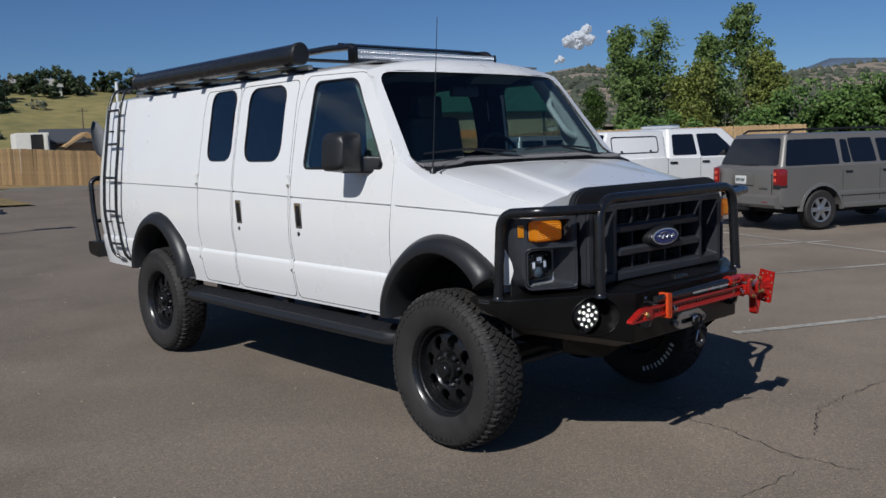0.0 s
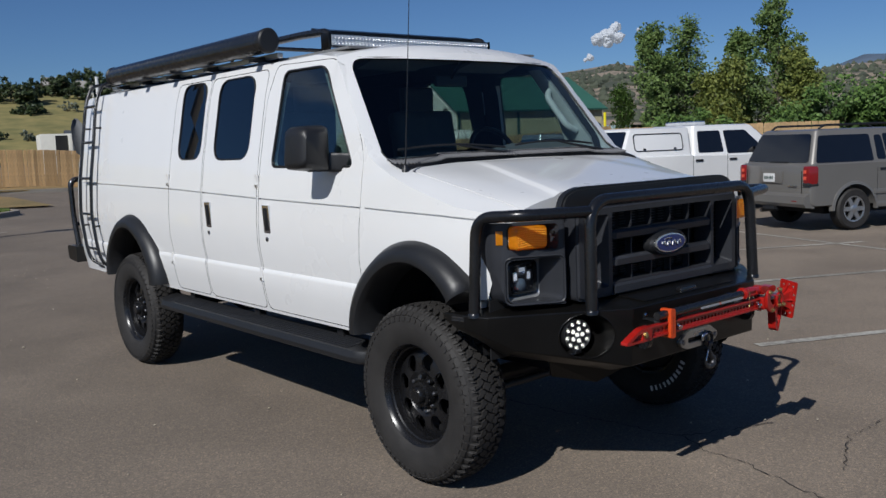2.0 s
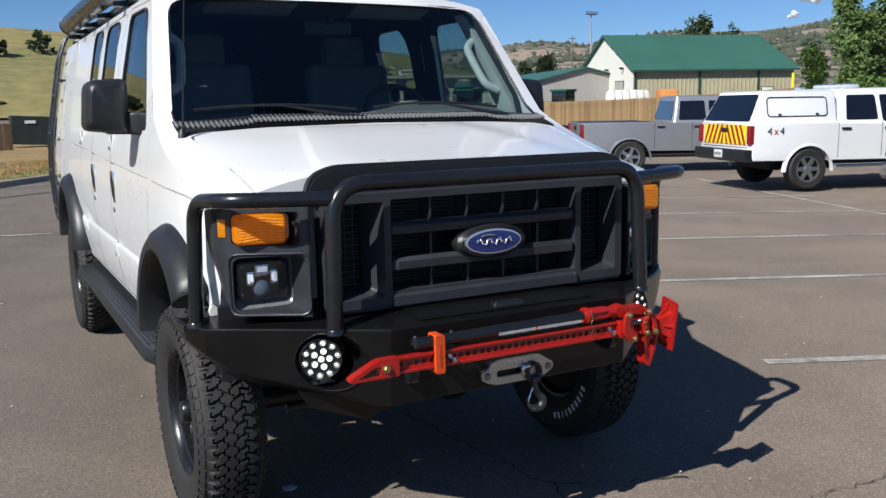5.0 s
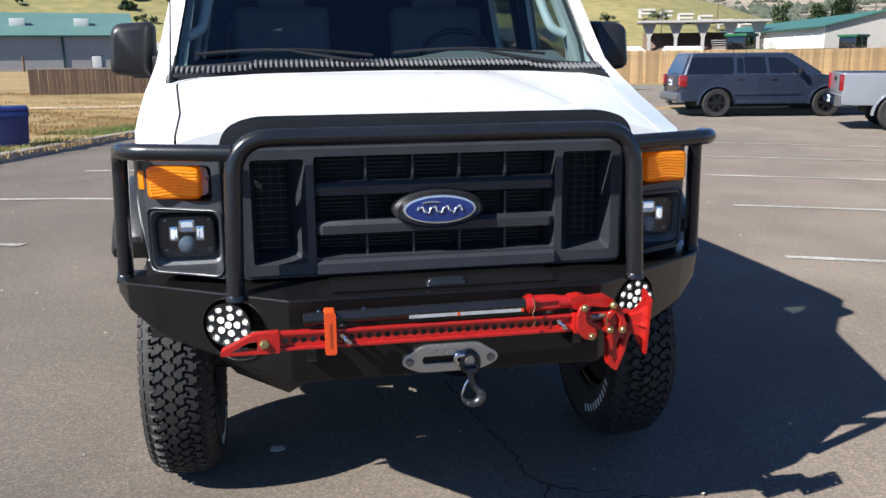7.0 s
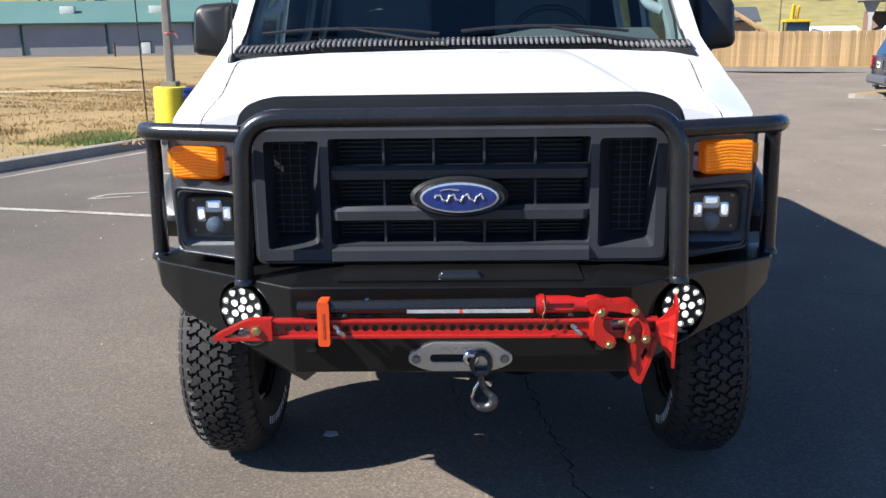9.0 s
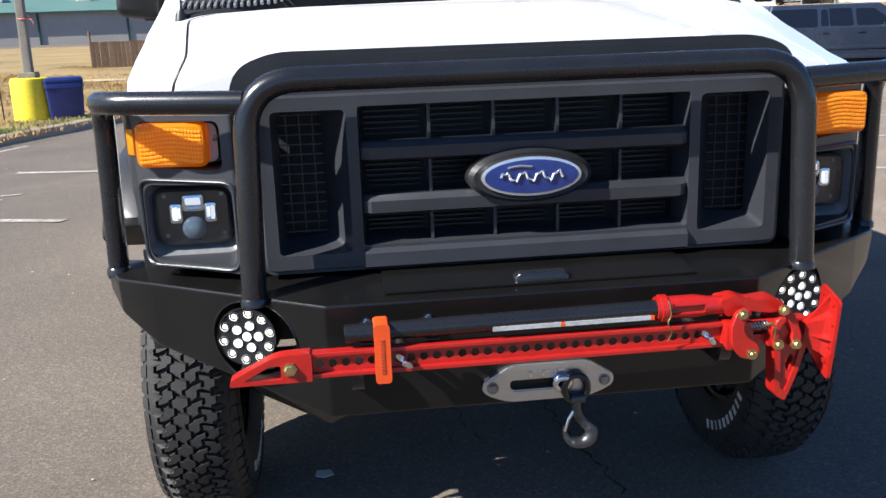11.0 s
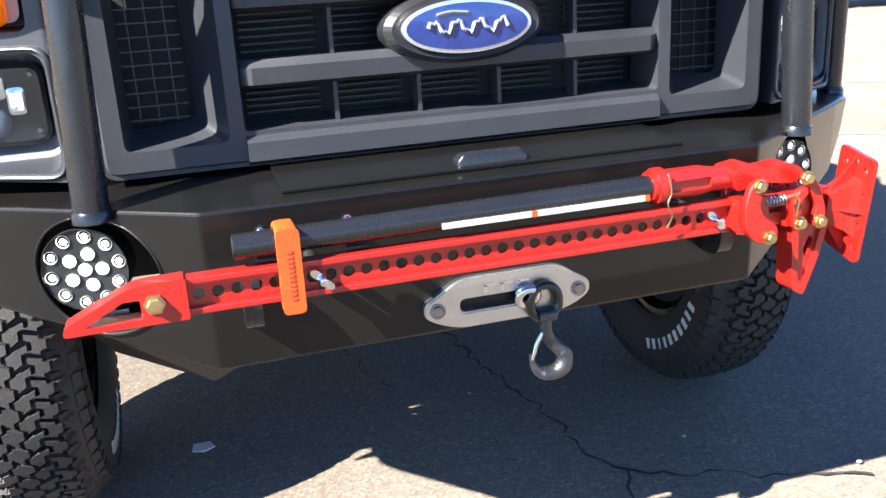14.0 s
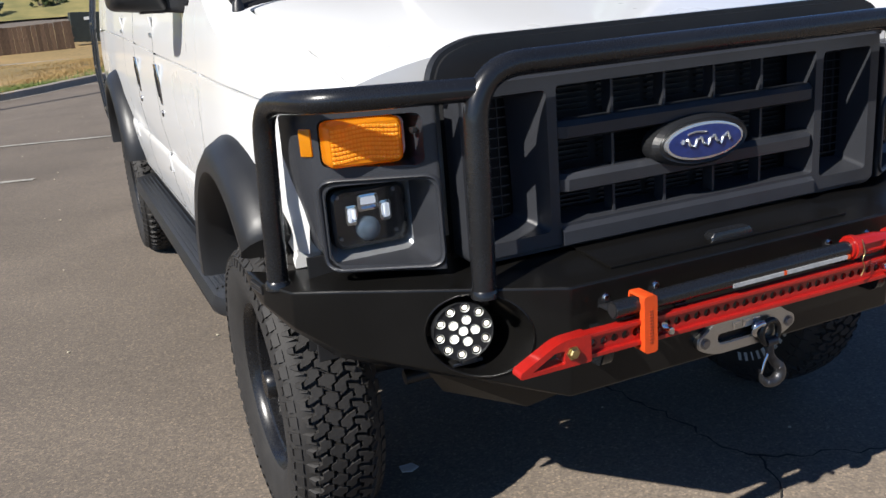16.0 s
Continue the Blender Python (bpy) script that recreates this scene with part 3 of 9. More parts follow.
SCRUB = surface("scrub_leaf", (0.075, 0.085, 0.055), 0.95, var=0.3, scale=0.02, fine=0.3, dark=(0.045, 0.055, 0.04))
scrub(scene.objects["mountain_range"], 5200, 31, 2.5, 7.0)
ridge("blue_mountain", HAZE_BLUE, 3000, 3600, [(60, 2.6), (64, 3.2), (66.7, 4.15), (68.5, 4.05), (71, 3.9), (76, 3.4), (90, 2.8)], "far mountain with distance haze painted in as blue", 20, n=90, rows=8, base=40)
# An even glow replaces most of the sunlight on the cloud.
CLOUD = glow("cloud_glow", (0.36, 0.38, 0.41), 0.55)
bm = B()
rng = random.Random(8)
for az, el, s in ((52.2, 6.3, 22), (51.5, 6.0, 24), (52.6, 6.05, 22), (52.5, 6.7, 22), (52.0, 5.9, 24), (51.9, 6.3, 20), (50.9, 4.95, 14), (50.6, 4.8, 10), (53.9, 6.45, 8)):
    r = 3000
    s *= 0.78
    c = Vector((r * math.sin(radians(az)), r * math.cos(radians(az)), r * math.tan(radians(el))))
    new_ = bmesh.ops.create_icosphere(bm, subdivisions=5, radius=s, matrix=Matrix.Translation(c))["verts"]
    for v in new_:
        d = (v.co - c).normalized()
        q = v.co * 0.035
        v.co += d * s * (0.55 * noise.noise(q) + 0.35 * noise.noise(q * 2.7) + 0.25 * abs(noise.noise(q * 6.0)) + 0.12 * noise.noise(q * 14))
tagged(part("cloud", bm, CLOUD, smooth=80), "small white cumulus cloud", "cloud", kind="structure")
# ---- the camper van ----
VAN_PLACE = Matrix.Translation((0.0664, 0.0755, 0)) @ Matrix.Rotation(radians(-1.394), 4, "Z") @ Matrix.Rotation(radians(-0.28), 4, "X")
BEFORE_VAN = set(scene.objects)
SIDE = [(0.60, 0.905), (0.66, 0.930), (0.80, 0.957), (0.89, 0.966), (0.905, 0.964), (0.918, 0.956), (1.05, 0.976), (1.20, 0.976), (1.33, 0.966), (1.45, 0.957), (1.55, 0.938), (2.06, 0.840), (2.12, 0.810), (2.3, 0.73)]
PLAN = [(-0.62, 0.80), (-0.56, 0.885), (-0.50, 0.925), (-0.42, 0.955), (-0.30, 0.980), (-0.1, 0.995), (0.1, 1.0), (4.45, 1.0), (4.7, 0.985), (4.80, 0.955), (4.86, 0.90)]
EDGE_Z = [(-0.62, 1.285), (-0.3, 1.330), (0.0, 1.415), (0.09, 1.448), (0.15, 1.470), (0.27, 1.522), (0.34, 1.560), (0.74, 2.085), (0.95, 2.115), (4.66, 2.115), (4.86, 2.06)]
MID_Z = [(-0.62, 1.372), (-0.3, 1.426), (0.05, 1.49), (0.20, 1.512), (0.24, 1.525), (0.64, 2.12), (0.72, 2.165), (0.95, 2.19), (1.3, 2.20), (4.66, 2.20), (4.86, 2.12)]
BOW = [(-0.62, 4.0), (-0.2, 5.0), (0.12, 9.0), (0.22, 6.0), (0.30, 2.6), (0.6, 2.4), (0.9, 2.6), (4.86, 2.6)]


def side_x(z):
    return interp(z, SIDE)


# the raised middle of the hood, its edge by y
DOME_X = [(-0.62, 0.585), (-0.53, 0.566), (-0.2, 0.487), (0.14, 0.392), (0.25, 0.375), (4.86, 0.375)]
DOME_H = [(-0.62, 0.013), (0.10, 0.013), (0.20, 0.0), (4.86, 0.0)]


def half_width(y, z):
    return side_x(z) * interp(y, PLAN)


def top_z(x, y):
    ze, zc, q = interp(y, EDGE_Z), interp(y, MID_Z), interp(y, BOW)
    xe = half_width(y, ze)
    k = min(1, max(0, (interp(y, DOME_X) + 0.02 - abs(x)) / 0.04))
    return ze + (zc - ze) * (1 - min(1, abs(x) / xe) ** q) + interp(y, DOME_H) * (k * k * (3 - 2 * k) - 0.4)


def windshield_y(x, z):
    a, b = 0.15, 1.1
    for _ in range(40):
        m = (a + b) / 2
        if top_z(x, m) < z:
            a = m
        else:
            b = m
    return a


def van_section(y, inset=0.0, floor=0.655, shift=0.0):
    yy = y - shift
    ze = interp(yy, EDGE_Z) - inset
    right = []
    for z in (floor, (floor + 0.80) / 2, 0.80, 0.89, 0.905, 0.918, 1.05, 1.2):
        right.append((half_width(yy, z) - inset, max(z, floor)))
    for k in (0.2, 0.4, 0.6, 0.8, 1.0):
        z = 1.2 + (ze - 1.2) * k
        right.append((half_width(yy, z + (inset if k == 1 else 0)) - inset, z))
    xe = right[-1][0]
    d = interp(yy, DOME_X)
    for x in [xe * 0.96, xe * 0.91, xe * 0.86, xe * 0.79, (xe * 0.79 + d) / 2, d + 0.022, d + 0.008, d - 0.008, d - 0.022, d * 0.7, d * 0.45, d * 0.2, 0.0]:
        right.append((x, top_z(x * (1 + inset / xe), yy) - inset))
    pts = [(0, floor)] + right
    left = [(-x, z) for x, z in right[:-1]][::-1]
    return [(x, y, z) for x, z in pts + left]


def solid_loft(ys, **k):
    bm = B()
    loft(bm, [van_section(y, **k) for y in ys])
    return bm


def side_prism(poly, x0, x1, grow=0.0):
    """A solid whose outline in (y, z) is poly, from x0 to x1."""
    if grow:
        cy, cz = (sum(p[i] for p in poly) / len(poly) for i in (0, 1))
        wy, wz = (max(abs(p[i] - c) for p in poly) for i, c in ((0, cy), (1, cz)))
        poly = [(cy + (y - cy) * (1 + grow / wy), cz + (z - cz) * (1 + grow / wz)) for y, z in poly]
    bm = B()
    prism(bm, poly, x1 - x0, Matrix.Translation((x0, 0, 0)) @ AX_X)
    return bm


def cyl_x(y, z, r, x0, x1, seg=40):
    return side_prism([(y + r * math.cos(2 * math.pi * i / seg), z + r * math.sin(2 * math.pi * i / seg)) for i in range(seg)], x0, x1)


def arch(y, r=0.41):
    pts = [(y + r * math.cos(a), 0.69 + r * math.sin(a)) for a in (math.pi * i / 20 for i in range(21))]
    return pts + [(y - r, 0.4), (y + r, 0.4)]


WELL_F, WELL_R = (-0.03, 3.45)
YS = [-0.56, -0.5, -0.42, -0.3, -0.15, 0, 0.1, 0.16, 0.2, 0.24, 0.27, 0.3, 0.34, 0.4, 0.46, 0.52, 0.58, 0.64, 0.68, 0.72, 0.74, 0.8, 0.95, 1.1, 1.3, 1.7, 2.3, 3.0, 3.8, 4.4, 4.6, 4.7, 4.76, 4.81, 4.86]
FRONT_DOOR = rounded([(0.44, 0.672), (0.402, 1.2), (0.372, 1.575), (0.72, 2.078), (1.375, 2.098), (1.435, 1.9), (1.445, 0.672)], [0.05, 0.1, 0.12, 0.08, 0.05, 0.1, 0.05])
CARGO_A = rounded([(1.459, 0.672), (1.459, 2.085), (2.20, 2.085), (2.20, 0.672)], 0.05)
CARGO_B = rounded([(2.214, 0.672), (2.214, 2.085), (2.735, 2.085), (2.735, 0.672)], 0.05)
DOOR_GLASS = rounded([(1.305, 1.515), (1.26, 2.05), (0.83, 2.045), (0.475, 1.51)], [0.05, 0.06, 0.07, 0.05])
PANE_A = rounded(rect(1.597, 1.562, 2.072, 2.060), 0.115, 7)
PANE_B = rounded(rect(2.263, 1.570, 2.622, 2.070), 0.105, 7)

van = thing("camper_van", "white lifted four-wheel-drive camper van with black bumpers, roof rack and awning", "van")


def hull():
    bm = solid_loft(YS)
    cuts = []
    for y in (WELL_F, WELL_R):
        for x0, x1 in ((-1.3, -0.55), (0.55, 1.3)):
            cuts.append(side_prism(arch(y), x0, x1))
    c = B()
    box(c, (0, -0.75, 0.75), (3, 0.72, 0.36))
    cuts.append(c)
    c = B()
    prism(c, [(-0.905, -0.43), (-0.66, -0.61 + 0.10), (0.66, -0.61 + 0.10), (0.905, -0.43), (0.905, -1.0), (-0.905, -1.0)], 0.36, Matrix.Translation((0, 0, 0.905)))
    cuts.append(c)
    return carve(bm, cuts)


def cavity():
    """The hollow of the cabin, cut out of every panel."""
    return solid_loft([y for y in YS if 0.45 < y < 4.78] + [4.80], inset=0.035, floor=0.74, shift=0.05)


def meet(bm, cutter):
    """The part of the solid bm inside the cutter."""
    me, cm = bpy.data.meshes.new("solid"), bpy.data.meshes.new("cutter")
    bm.to_mesh(me)
    bmesh.ops.recalc_face_normals(cutter, faces=cutter.faces[:])
    cutter.to_mesh(cm)
    cutter.free()
    a, b = new("solid", me), new("cutter", cm)
    md = a.modifiers.new("cut", "BOOLEAN")
    md.operation, md.solver, md.object = "INTERSECT", "EXACT", b
    dg = bpy.context.evaluated_depsgraph_get()
    dg.update()
    out = bmesh.new()
    res = bpy.data.meshes.new_from_object(a.evaluated_get(dg))
    out.from_mesh(res)
    for o in (a, b):
        bpy.data.objects.remove(o)
    for d in (me, cm, res):
        bpy.data.meshes.remove(d)
    return out


HOOD = rounded([(-0.785, -0.7), (-0.802, -0.5), (-0.806, -0.25), (-0.840, 0.05), (-0.845, 0.125), (-0.76, 0.168), (-0.5, 0.205), (0, 0.225), (0.5, 0.205), (0.76, 0.168), (0.845, 0.125), (0.840, 0.05), (0.806, -0.25), (0.802, -0.5), (0.785, -0.7)], 0.02, 3)


def hood_prism(k=1.0):
    bm = B()
    prism(bm, [(x * k, y if y < -0.6 else y - (1 - k) * 0.8) for x, y in HOOD], 0.6, Matrix.Translation((0, 0, 1.22)))
    return bm


def groove(pts, side=-1, w=0.004, deep=0.014):
    """A narrow slot cut into the flank along (y, z) points."""
    bm = B()
    secs = []
    for y, z in pts:
        x = half_width(y, z)
        secs.append([(side * (x - deep), y, z - w), (side * (x + 0.03), y, z - w), (side * (x + 0.03), y, z + w), (side * (x - deep), y, z + w)])
    loft(bm, secs)
    return bm


BELT = [(-0.50, 1.272), (-0.2, 1.290), (0.36, 1.308), (1.44, 1.332), (2.7, 1.372), (4.0, 1.394), (4.6, 1.40)]


def belt_points(y0, y1, n=12):
    return [(y0 + (y1 - y0) * i / n, interp(y0 + (y1 - y0) * i / n, BELT)) for i in range(n + 1)]


shell = hull()
WS_OUT = rounded([(-0.868, 1.50), (-0.865, 1.565), (-0.778, 2.075), (0.778, 2.075), (0.865, 1.565), (0.868, 1.50)], [0.01, 0.06, 0.09, 0.09, 0.06, 0.01], 6)


LINING = surface("dark_lining", (0.03, 0.031, 0.033), 0.8, var=0.2, scale=8)


def lined(bm):
    """Gives the faces of the hollow a dark lining."""
    for fc in bm.faces:
        c = fc.calc_center_median()
        if c.y > 0.4 and abs(c.x) < half_width(c.y, c.z) - 0.022 and c.z < top_z(c.x, c.y) - 0.022:
            fc.material_index = 1
    return bm


def ws_cutter():
    bm = B()
    prism(bm, WS_OUT, 1.1, Matrix.Translation((0, 0.85, 0)) @ AX_Y)
    bmesh.ops.delete(bm, geom=[], context="VERTS")
    return bm


door_cut = lambda poly, s: side_prism(poly, *((-1.2, -0.5) if s < 0 else (0.5, 1.2)))
doors = []
for name, poly, s, panes in (("front_door", FRONT_DOOR, -1, [DOOR_GLASS]), ("front_door", FRONT_DOOR, 1, [DOOR_GLASS]), ("cargo_door", CARGO_A, -1, [PANE_A]), ("cargo_door", CARGO_B, -1, [PANE_B])):
    d = meet(shell, side_prism(poly, *((-1.2, -0.5) if s < 0 else (0.5, 1.2)), grow=-0.0045))
    ys = [y for y, _ in poly]
    d = carve(d, [side_prism(p, *((-1.2, -0.5) if s < 0 else (0.5, 1.2))) for p in panes] + [groove(belt_points(min(ys) - 0.02, max(ys) + 0.02), s), cavity(), ws_cutter()])
    doors.append((name, part(name, lined(d), [WHITE, LINING], van, smooth=25), s, panes))
hood_bm = meet(shell, hood_prism(0.989))
cuts = [door_cut(p, s) for p, s in ((FRONT_DOOR, -1), (FRONT_DOOR, 1), (CARGO_A, -1), (CARGO_B, -1))]
cuts += [hood_prism(), ws_cutter(), groove(belt_points(-0.49, 0.36)), groove(belt_points(2.73, 4.55)), groove(belt_points(-0.49, 0.36), 1)]
seam = B()
loft(seam, [[(-(half_width(y, z) - 0.008), y - 0.004, z), (-(half_width(y, z) + 0.03), y - 0.004, z), (-(half_width(y, z) + 0.03), y + 0.004, z), (-(half_width(y, z) - 0.008), y + 0.004, z)] for y, z in ((4.07, 0.7), (4.21, 1.0), (4.24, 1.4), (4.255, 1.7), (4.30, 2.08))])
body_bm = carve(shell, cuts + [seam, side_prism(PANE_A, 0.5, 1.2), cavity()])
part("body", lined(body_bm), [WHITE, LINING], van, "glossy white painted steel body", smooth=25)
part("hood", hood_bm, WHITE, van, smooth=30)
# Dark strip laid down in the hood gap to stand in for its shade.
bm = B()
sweep(bm, [(x * 0.995, y - 0.004, top_z(x, y) - 0.016) for x, y in HOOD if y > -0.56], 0.009, 8)
part("hood_seal", bm, DEEP_BLACK, van, "black strip standing in for shade in the hood gap")


def pane(name, poly, s, parent, material, sink=0.006, thick=0.005):
    """Flat glass in the flank: it follows the lean of the wall."""
    bm = B()
    a = [bm.verts.new((s * (side_x(z) - sink), y, z)) for y, z in poly]
    b = [bm.verts.new((s * (side_x(z) - sink - thick), y, z)) for y, z in poly]
    bm.faces.new(a)
    bm.faces.new(b[::-1])
    for i in range(len(a)):
        j = (i + 1) % len(a)
        bm.faces.new((a[i], b[i], b[j], a[j]))
    return part(name, bm, material, parent)


def gasket(poly, s, parent, r=0.006, sink=0.004):
    bm = B()
    sweep(bm, [(s * (side_x(z) - sink), y, z) for y, z in poly], r, 6, closed=True)
    return part("gasket", bm, DARK_PLASTIC, parent, "black rubber seal", smooth=60)


for name, ob, s, panes in doors:
    for p in panes:
        pane("window", p, s, ob, TINTED if name != "front_door" else DOOR_TINT)
        gasket(p, s, ob, 0.008 if name == "front_door" else 0.006)
pane("side_window", PANE_A, 1, van, DOOR_TINT)

# windshield with its black border
bm = B()
NX, NZ = 20, 12
grid = []
for i in range(NZ + 1):
    z = 1.535 + (2.078 - 1.535) * i / NZ
    xm = np.interp(z, (1.50, 1.565, 2.078), (0.865, 0.860, 0.773)) + 0.004
    row = []
    for j in range(NX + 1):
        x = xm * (2 * j / NX - 1)
        zz = z - 0.015 * (1 - (x / xm) ** 2) * (1 - i / NZ)
        row.append(bm.verts.new((x, windshield_y(x, zz) + 0.014, zz)))
    grid.append(row)
for a, b in zip(grid, grid[1:]):
    for j in range(NX):
        bm.faces.new((a[j], a[j + 1], b[j + 1], b[j]))
ws = part("windshield", bm, WINDSHIELD, van, "clear windshield with a dark shade band", smooth=60)
edge = [v.co.copy() for v in ws.data.vertices]
E_ = lambda i, j: edge[i * (NX + 1) + j]
loop = [E_(0, j) for j in range(NX + 1)] + [E_(i, NX) for i in range(1, NZ + 1)] + [E_(NZ, j) for j in range(NX - 1, -1, -1)] + [E_(i, 0) for i in range(NZ - 1, 0, -1)]
bm = B()
sweep(bm, [p - Vector((0, 0.004, 0)) for p in loop], 0.007, 8, closed=True)
part("windshield_seal", bm, DARK_PLASTIC, van, "black rubber seal", smooth=60)

# cowl panel with ribs, wipers
COWL_GREY = surface("cowl_grey", (0.16, 0.16, 0.165), 0.5, var=0.2, scale=6, fine=200)
bm = B()
rows = []
for i in range(7):
    row = []
    for j in range(41):
        x = -0.880 + 1.760 * j / 40
        y0 = 0.232 - 0.09 * max(0, abs(x) - 0.55) / 0.25
        y1 = windshield_y(x, 1.545) + 0.01
        y = y0 + (y1 - y0) * i / 6
        row.append(bm.verts.new((x, y, min(top_z(x, y), 1.55) + 0.004 + (0.006 if 0 < i < 6 else -0.02))))
    rows.append(row)
for a, b in zip(rows, rows[1:]):
    for j in range(40):
        bm.faces.new((a[j], a[j + 1], b[j + 1], b[j]))
cowl = part("cowl_panel", bm, DEEP_BLACK, van, "grey plastic cowl with vent ribs", smooth=40)
rib = None
for j in range(88):
    x = -0.870 + 1.74 * j / 87
    y1 = windshield_y(x, 1.545) - 0.005
    y0 = max(0.245 - 0.09 * max(0, abs(x) - 0.55) / 0.25, y1 - 0.075)
    if rib is None:
        bm = B()
        box(bm, (0, 0, 0), (0.0100, 0.078, 0.012), 0.002, seg=1)
        rib = part("rib", bm, COWL_GREY, cowl)
        ob = rib
    else:
        ob = new("rib", rib.data)
        ob.parent = cowl
    ob.location = (x, (y0 + y1) / 2, min(top_z(x, (y0 + y1) / 2), 1.55) + 0.014)
    ob.rotation_euler = (0.25, 0, 0)


def wiper(x0, x1, zt):
    """Arm from its pivot at x0 with a blade that lies along the foot of the glass to x1."""
    bm = B()
    f = lambda x, up, off=0.02: Vector((x, windshield_y(x, 1.55 + up) - off, 1.55 + up))
    xm = x0 + (x1 - x0) * 0.52
    sweep(bm, [f(x0, -0.012, 0.02), f(x0 + (x1 - x0) * 0.15, 0.004, 0.024), f(xm, zt, 0.018)], [0.012, 0.009, 0.005], 8)
    sweep(bm, [f(x0 + (x1 - x0) * k, zt * (0.15 + 0.95 * math.sin(math.pi * (0.12 + 0.62 * k))), 0.009) for k in (0.05, 0.2, 0.35, 0.5, 0.65, 0.8, 0.93, 1.06)], 0.006, 6)
    return part("wiper", bm, DARK_PLASTIC, van, "black wiper arm and blade", smooth=50)


wiper(-0.05, -0.74, 0.048)
wiper(0.68, 0.04, 0.048)

# black guard along the front of the hood
bm = B()
prism(bm, rounded([(-0.665, 1.29), (-0.642, 1.366), (-0.56, 1.397), (0.56, 1.397), (0.642, 1.366), (0.665, 1.29)], [0.01, 0.05, 0.08, 0.08, 0.05, 0.01], 5), 0.05, Matrix.Translation((0, -0.615, 0)) @ AX_Y)
bmesh.ops.bevel(bm, geom=[e for e in bm.edges if abs(e.verts[0].co.y - e.verts[1].co.y) < 1e-5], offset=0.01, segments=2, affect="EDGES")
part("hood_guard", bm, DARK_PLASTIC, van, "black plastic guard across the hood front", smooth=35)


# ---- grille ----
def bar_shape(bm, pts, y0, y1, bevel=0.006):
    """A flat bar with an outline in (x, z), from y0 (front) to y1."""
    prism(bm, pts, y1 - y0, Matrix.Translation((0, y1, 0)) @ AX_Y)


grille = part("grille", B(), GREY_PLASTIC, van, "dark grey three-bar grille with side vents")
bm = B()
outer = B()
prism(outer, rounded(rect(-0.612, 0.903, 0.612, 1.312), 0.03), 0.09, Matrix.Translation((0, -0.615, 0)) @ AX_Y)
bmesh.ops.bevel(outer, geom=[e for e in outer.edges if abs(e.verts[0].co.y + 0.705) < 1e-4 and abs(e.verts[1].co.y + 0.705) < 1e-4], offset=0.012, segments=3, affect="EDGES")


def hole(poly, y0=-0.8, y1=-0.5):
    b = B()
    prism(b, poly, y1 - y0, Matrix.Translation((0, y1, 0)) @ AX_Y)
    return b


def taper_hole(a, b, y0=-0.715, y1=-0.60):
    """An opening whose outline runs from a at the front to b behind."""
    q = B()
    loft(q, [[(x, y0, z) for x, z in a], [(x, y1, z) for x, z in b]])
    return q


gcuts = [taper_hole(rounded(rect(-0.382, 0.962, 0.382, 1.277), 0.01), rounded(rect(-0.372, 0.97, 0.372, 1.268), 0.01))]
for s in (-1, 1):
    a = rounded([(s * 0.40, 0.945), (s * 0.572, 0.945), (s * 0.572, 1.272), (s * 0.40, 1.272)], 0.015)
    b = rounded([(s * 0.462, 0.985), (s * 0.558, 0.975), (s * 0.558, 1.262), (s * 0.472, 1.255)], 0.015)
    gcuts.append(taper_hole(a, b))
gb = carve(outer, gcuts)
me_old = grille.data
gb.to_mesh(me_old)
gb.free()
for z0, z1 in ((1.150, 1.196), (1.029, 1.076)):
    bm = B()
    prof = [(-0.69, z0), (-0.712, z0 + 0.008), (-0.714, z1 - 0.012), (-0.70, z1), (-0.66, z1), (-0.66, z0)]
    loft(bm, [[(x, y + (0.02 if abs(x) > 0.37 else 0), z) for y, z in prof] for x in (-0.385, -0.36, 0.36, 0.385)])
    part("crossbar", bm, GREY_PLASTIC, grille, smooth=30)
bm = B()
loft(bm, [[(x, y, z) for y, z in ((-0.70, 0.906), (-0.716, 0.914), (-0.716, 0.945), (-0.70, 0.960), (-0.66, 0.962), (-0.66, 0.906))] for x in (-0.38, 0.38)])
part("lower_crossbar", bm, GREY_PLASTIC, grille, smooth=30)
rib = None
for z0, z1 in ((1.196, 1.275), (1.076, 1.150), (0.962, 1.029)):
    for x in (-0.222, -0.075, 0.073, 0.222):
        bm = B()
        box(bm, (x, -0.668, (z0 + z1) / 2), (0.007, 0.035, z1 - z0))
        part("upright_rib", bm, GREY_PLASTIC, grille)
bm = B()
box(bm, (0, -0.575, 1.1), (1.2, 0.02, 0.42))
part("radiator", bm, DEEP_BLACK, grille, "black radiator core behind the grille")
for z0, z1 in ((1.196, 1.275), (1.076, 1.150), (0.962, 1.029)):
    for x0, x1 in ((-0.37, -0.23), (-0.215, -0.08), (-0.07, 0.068), (0.08, 0.215), (0.23, 0.37)):
        bm = B()
        for i in range(6):
            z = z0 + (z1 - z0) * (i + 0.5) / 6
            box(bm, ((x0 + x1) / 2, -0.60, z), (x1 - x0 - 0.012, 0.012, 0.0035))
        part("radiator_fin", bm, DARK_PLASTIC, grille, kind="stuff")
for s in (-1, 1):
    bm = B()
    for i in range(13):
        z = 0.985 + 0.27 * i / 12
        box(bm, (s * 0.512, -0.615, z), (0.10, 0.006, 0.0022))
    for i in range(3):
        box(bm, (s * (0.482 + 0.030 * i), -0.612, 1.12), (0.002, 0.006, 0.28))
    part("vent_mesh", bm, GREY_PLASTIC, grille, "wire mesh in the side vent")

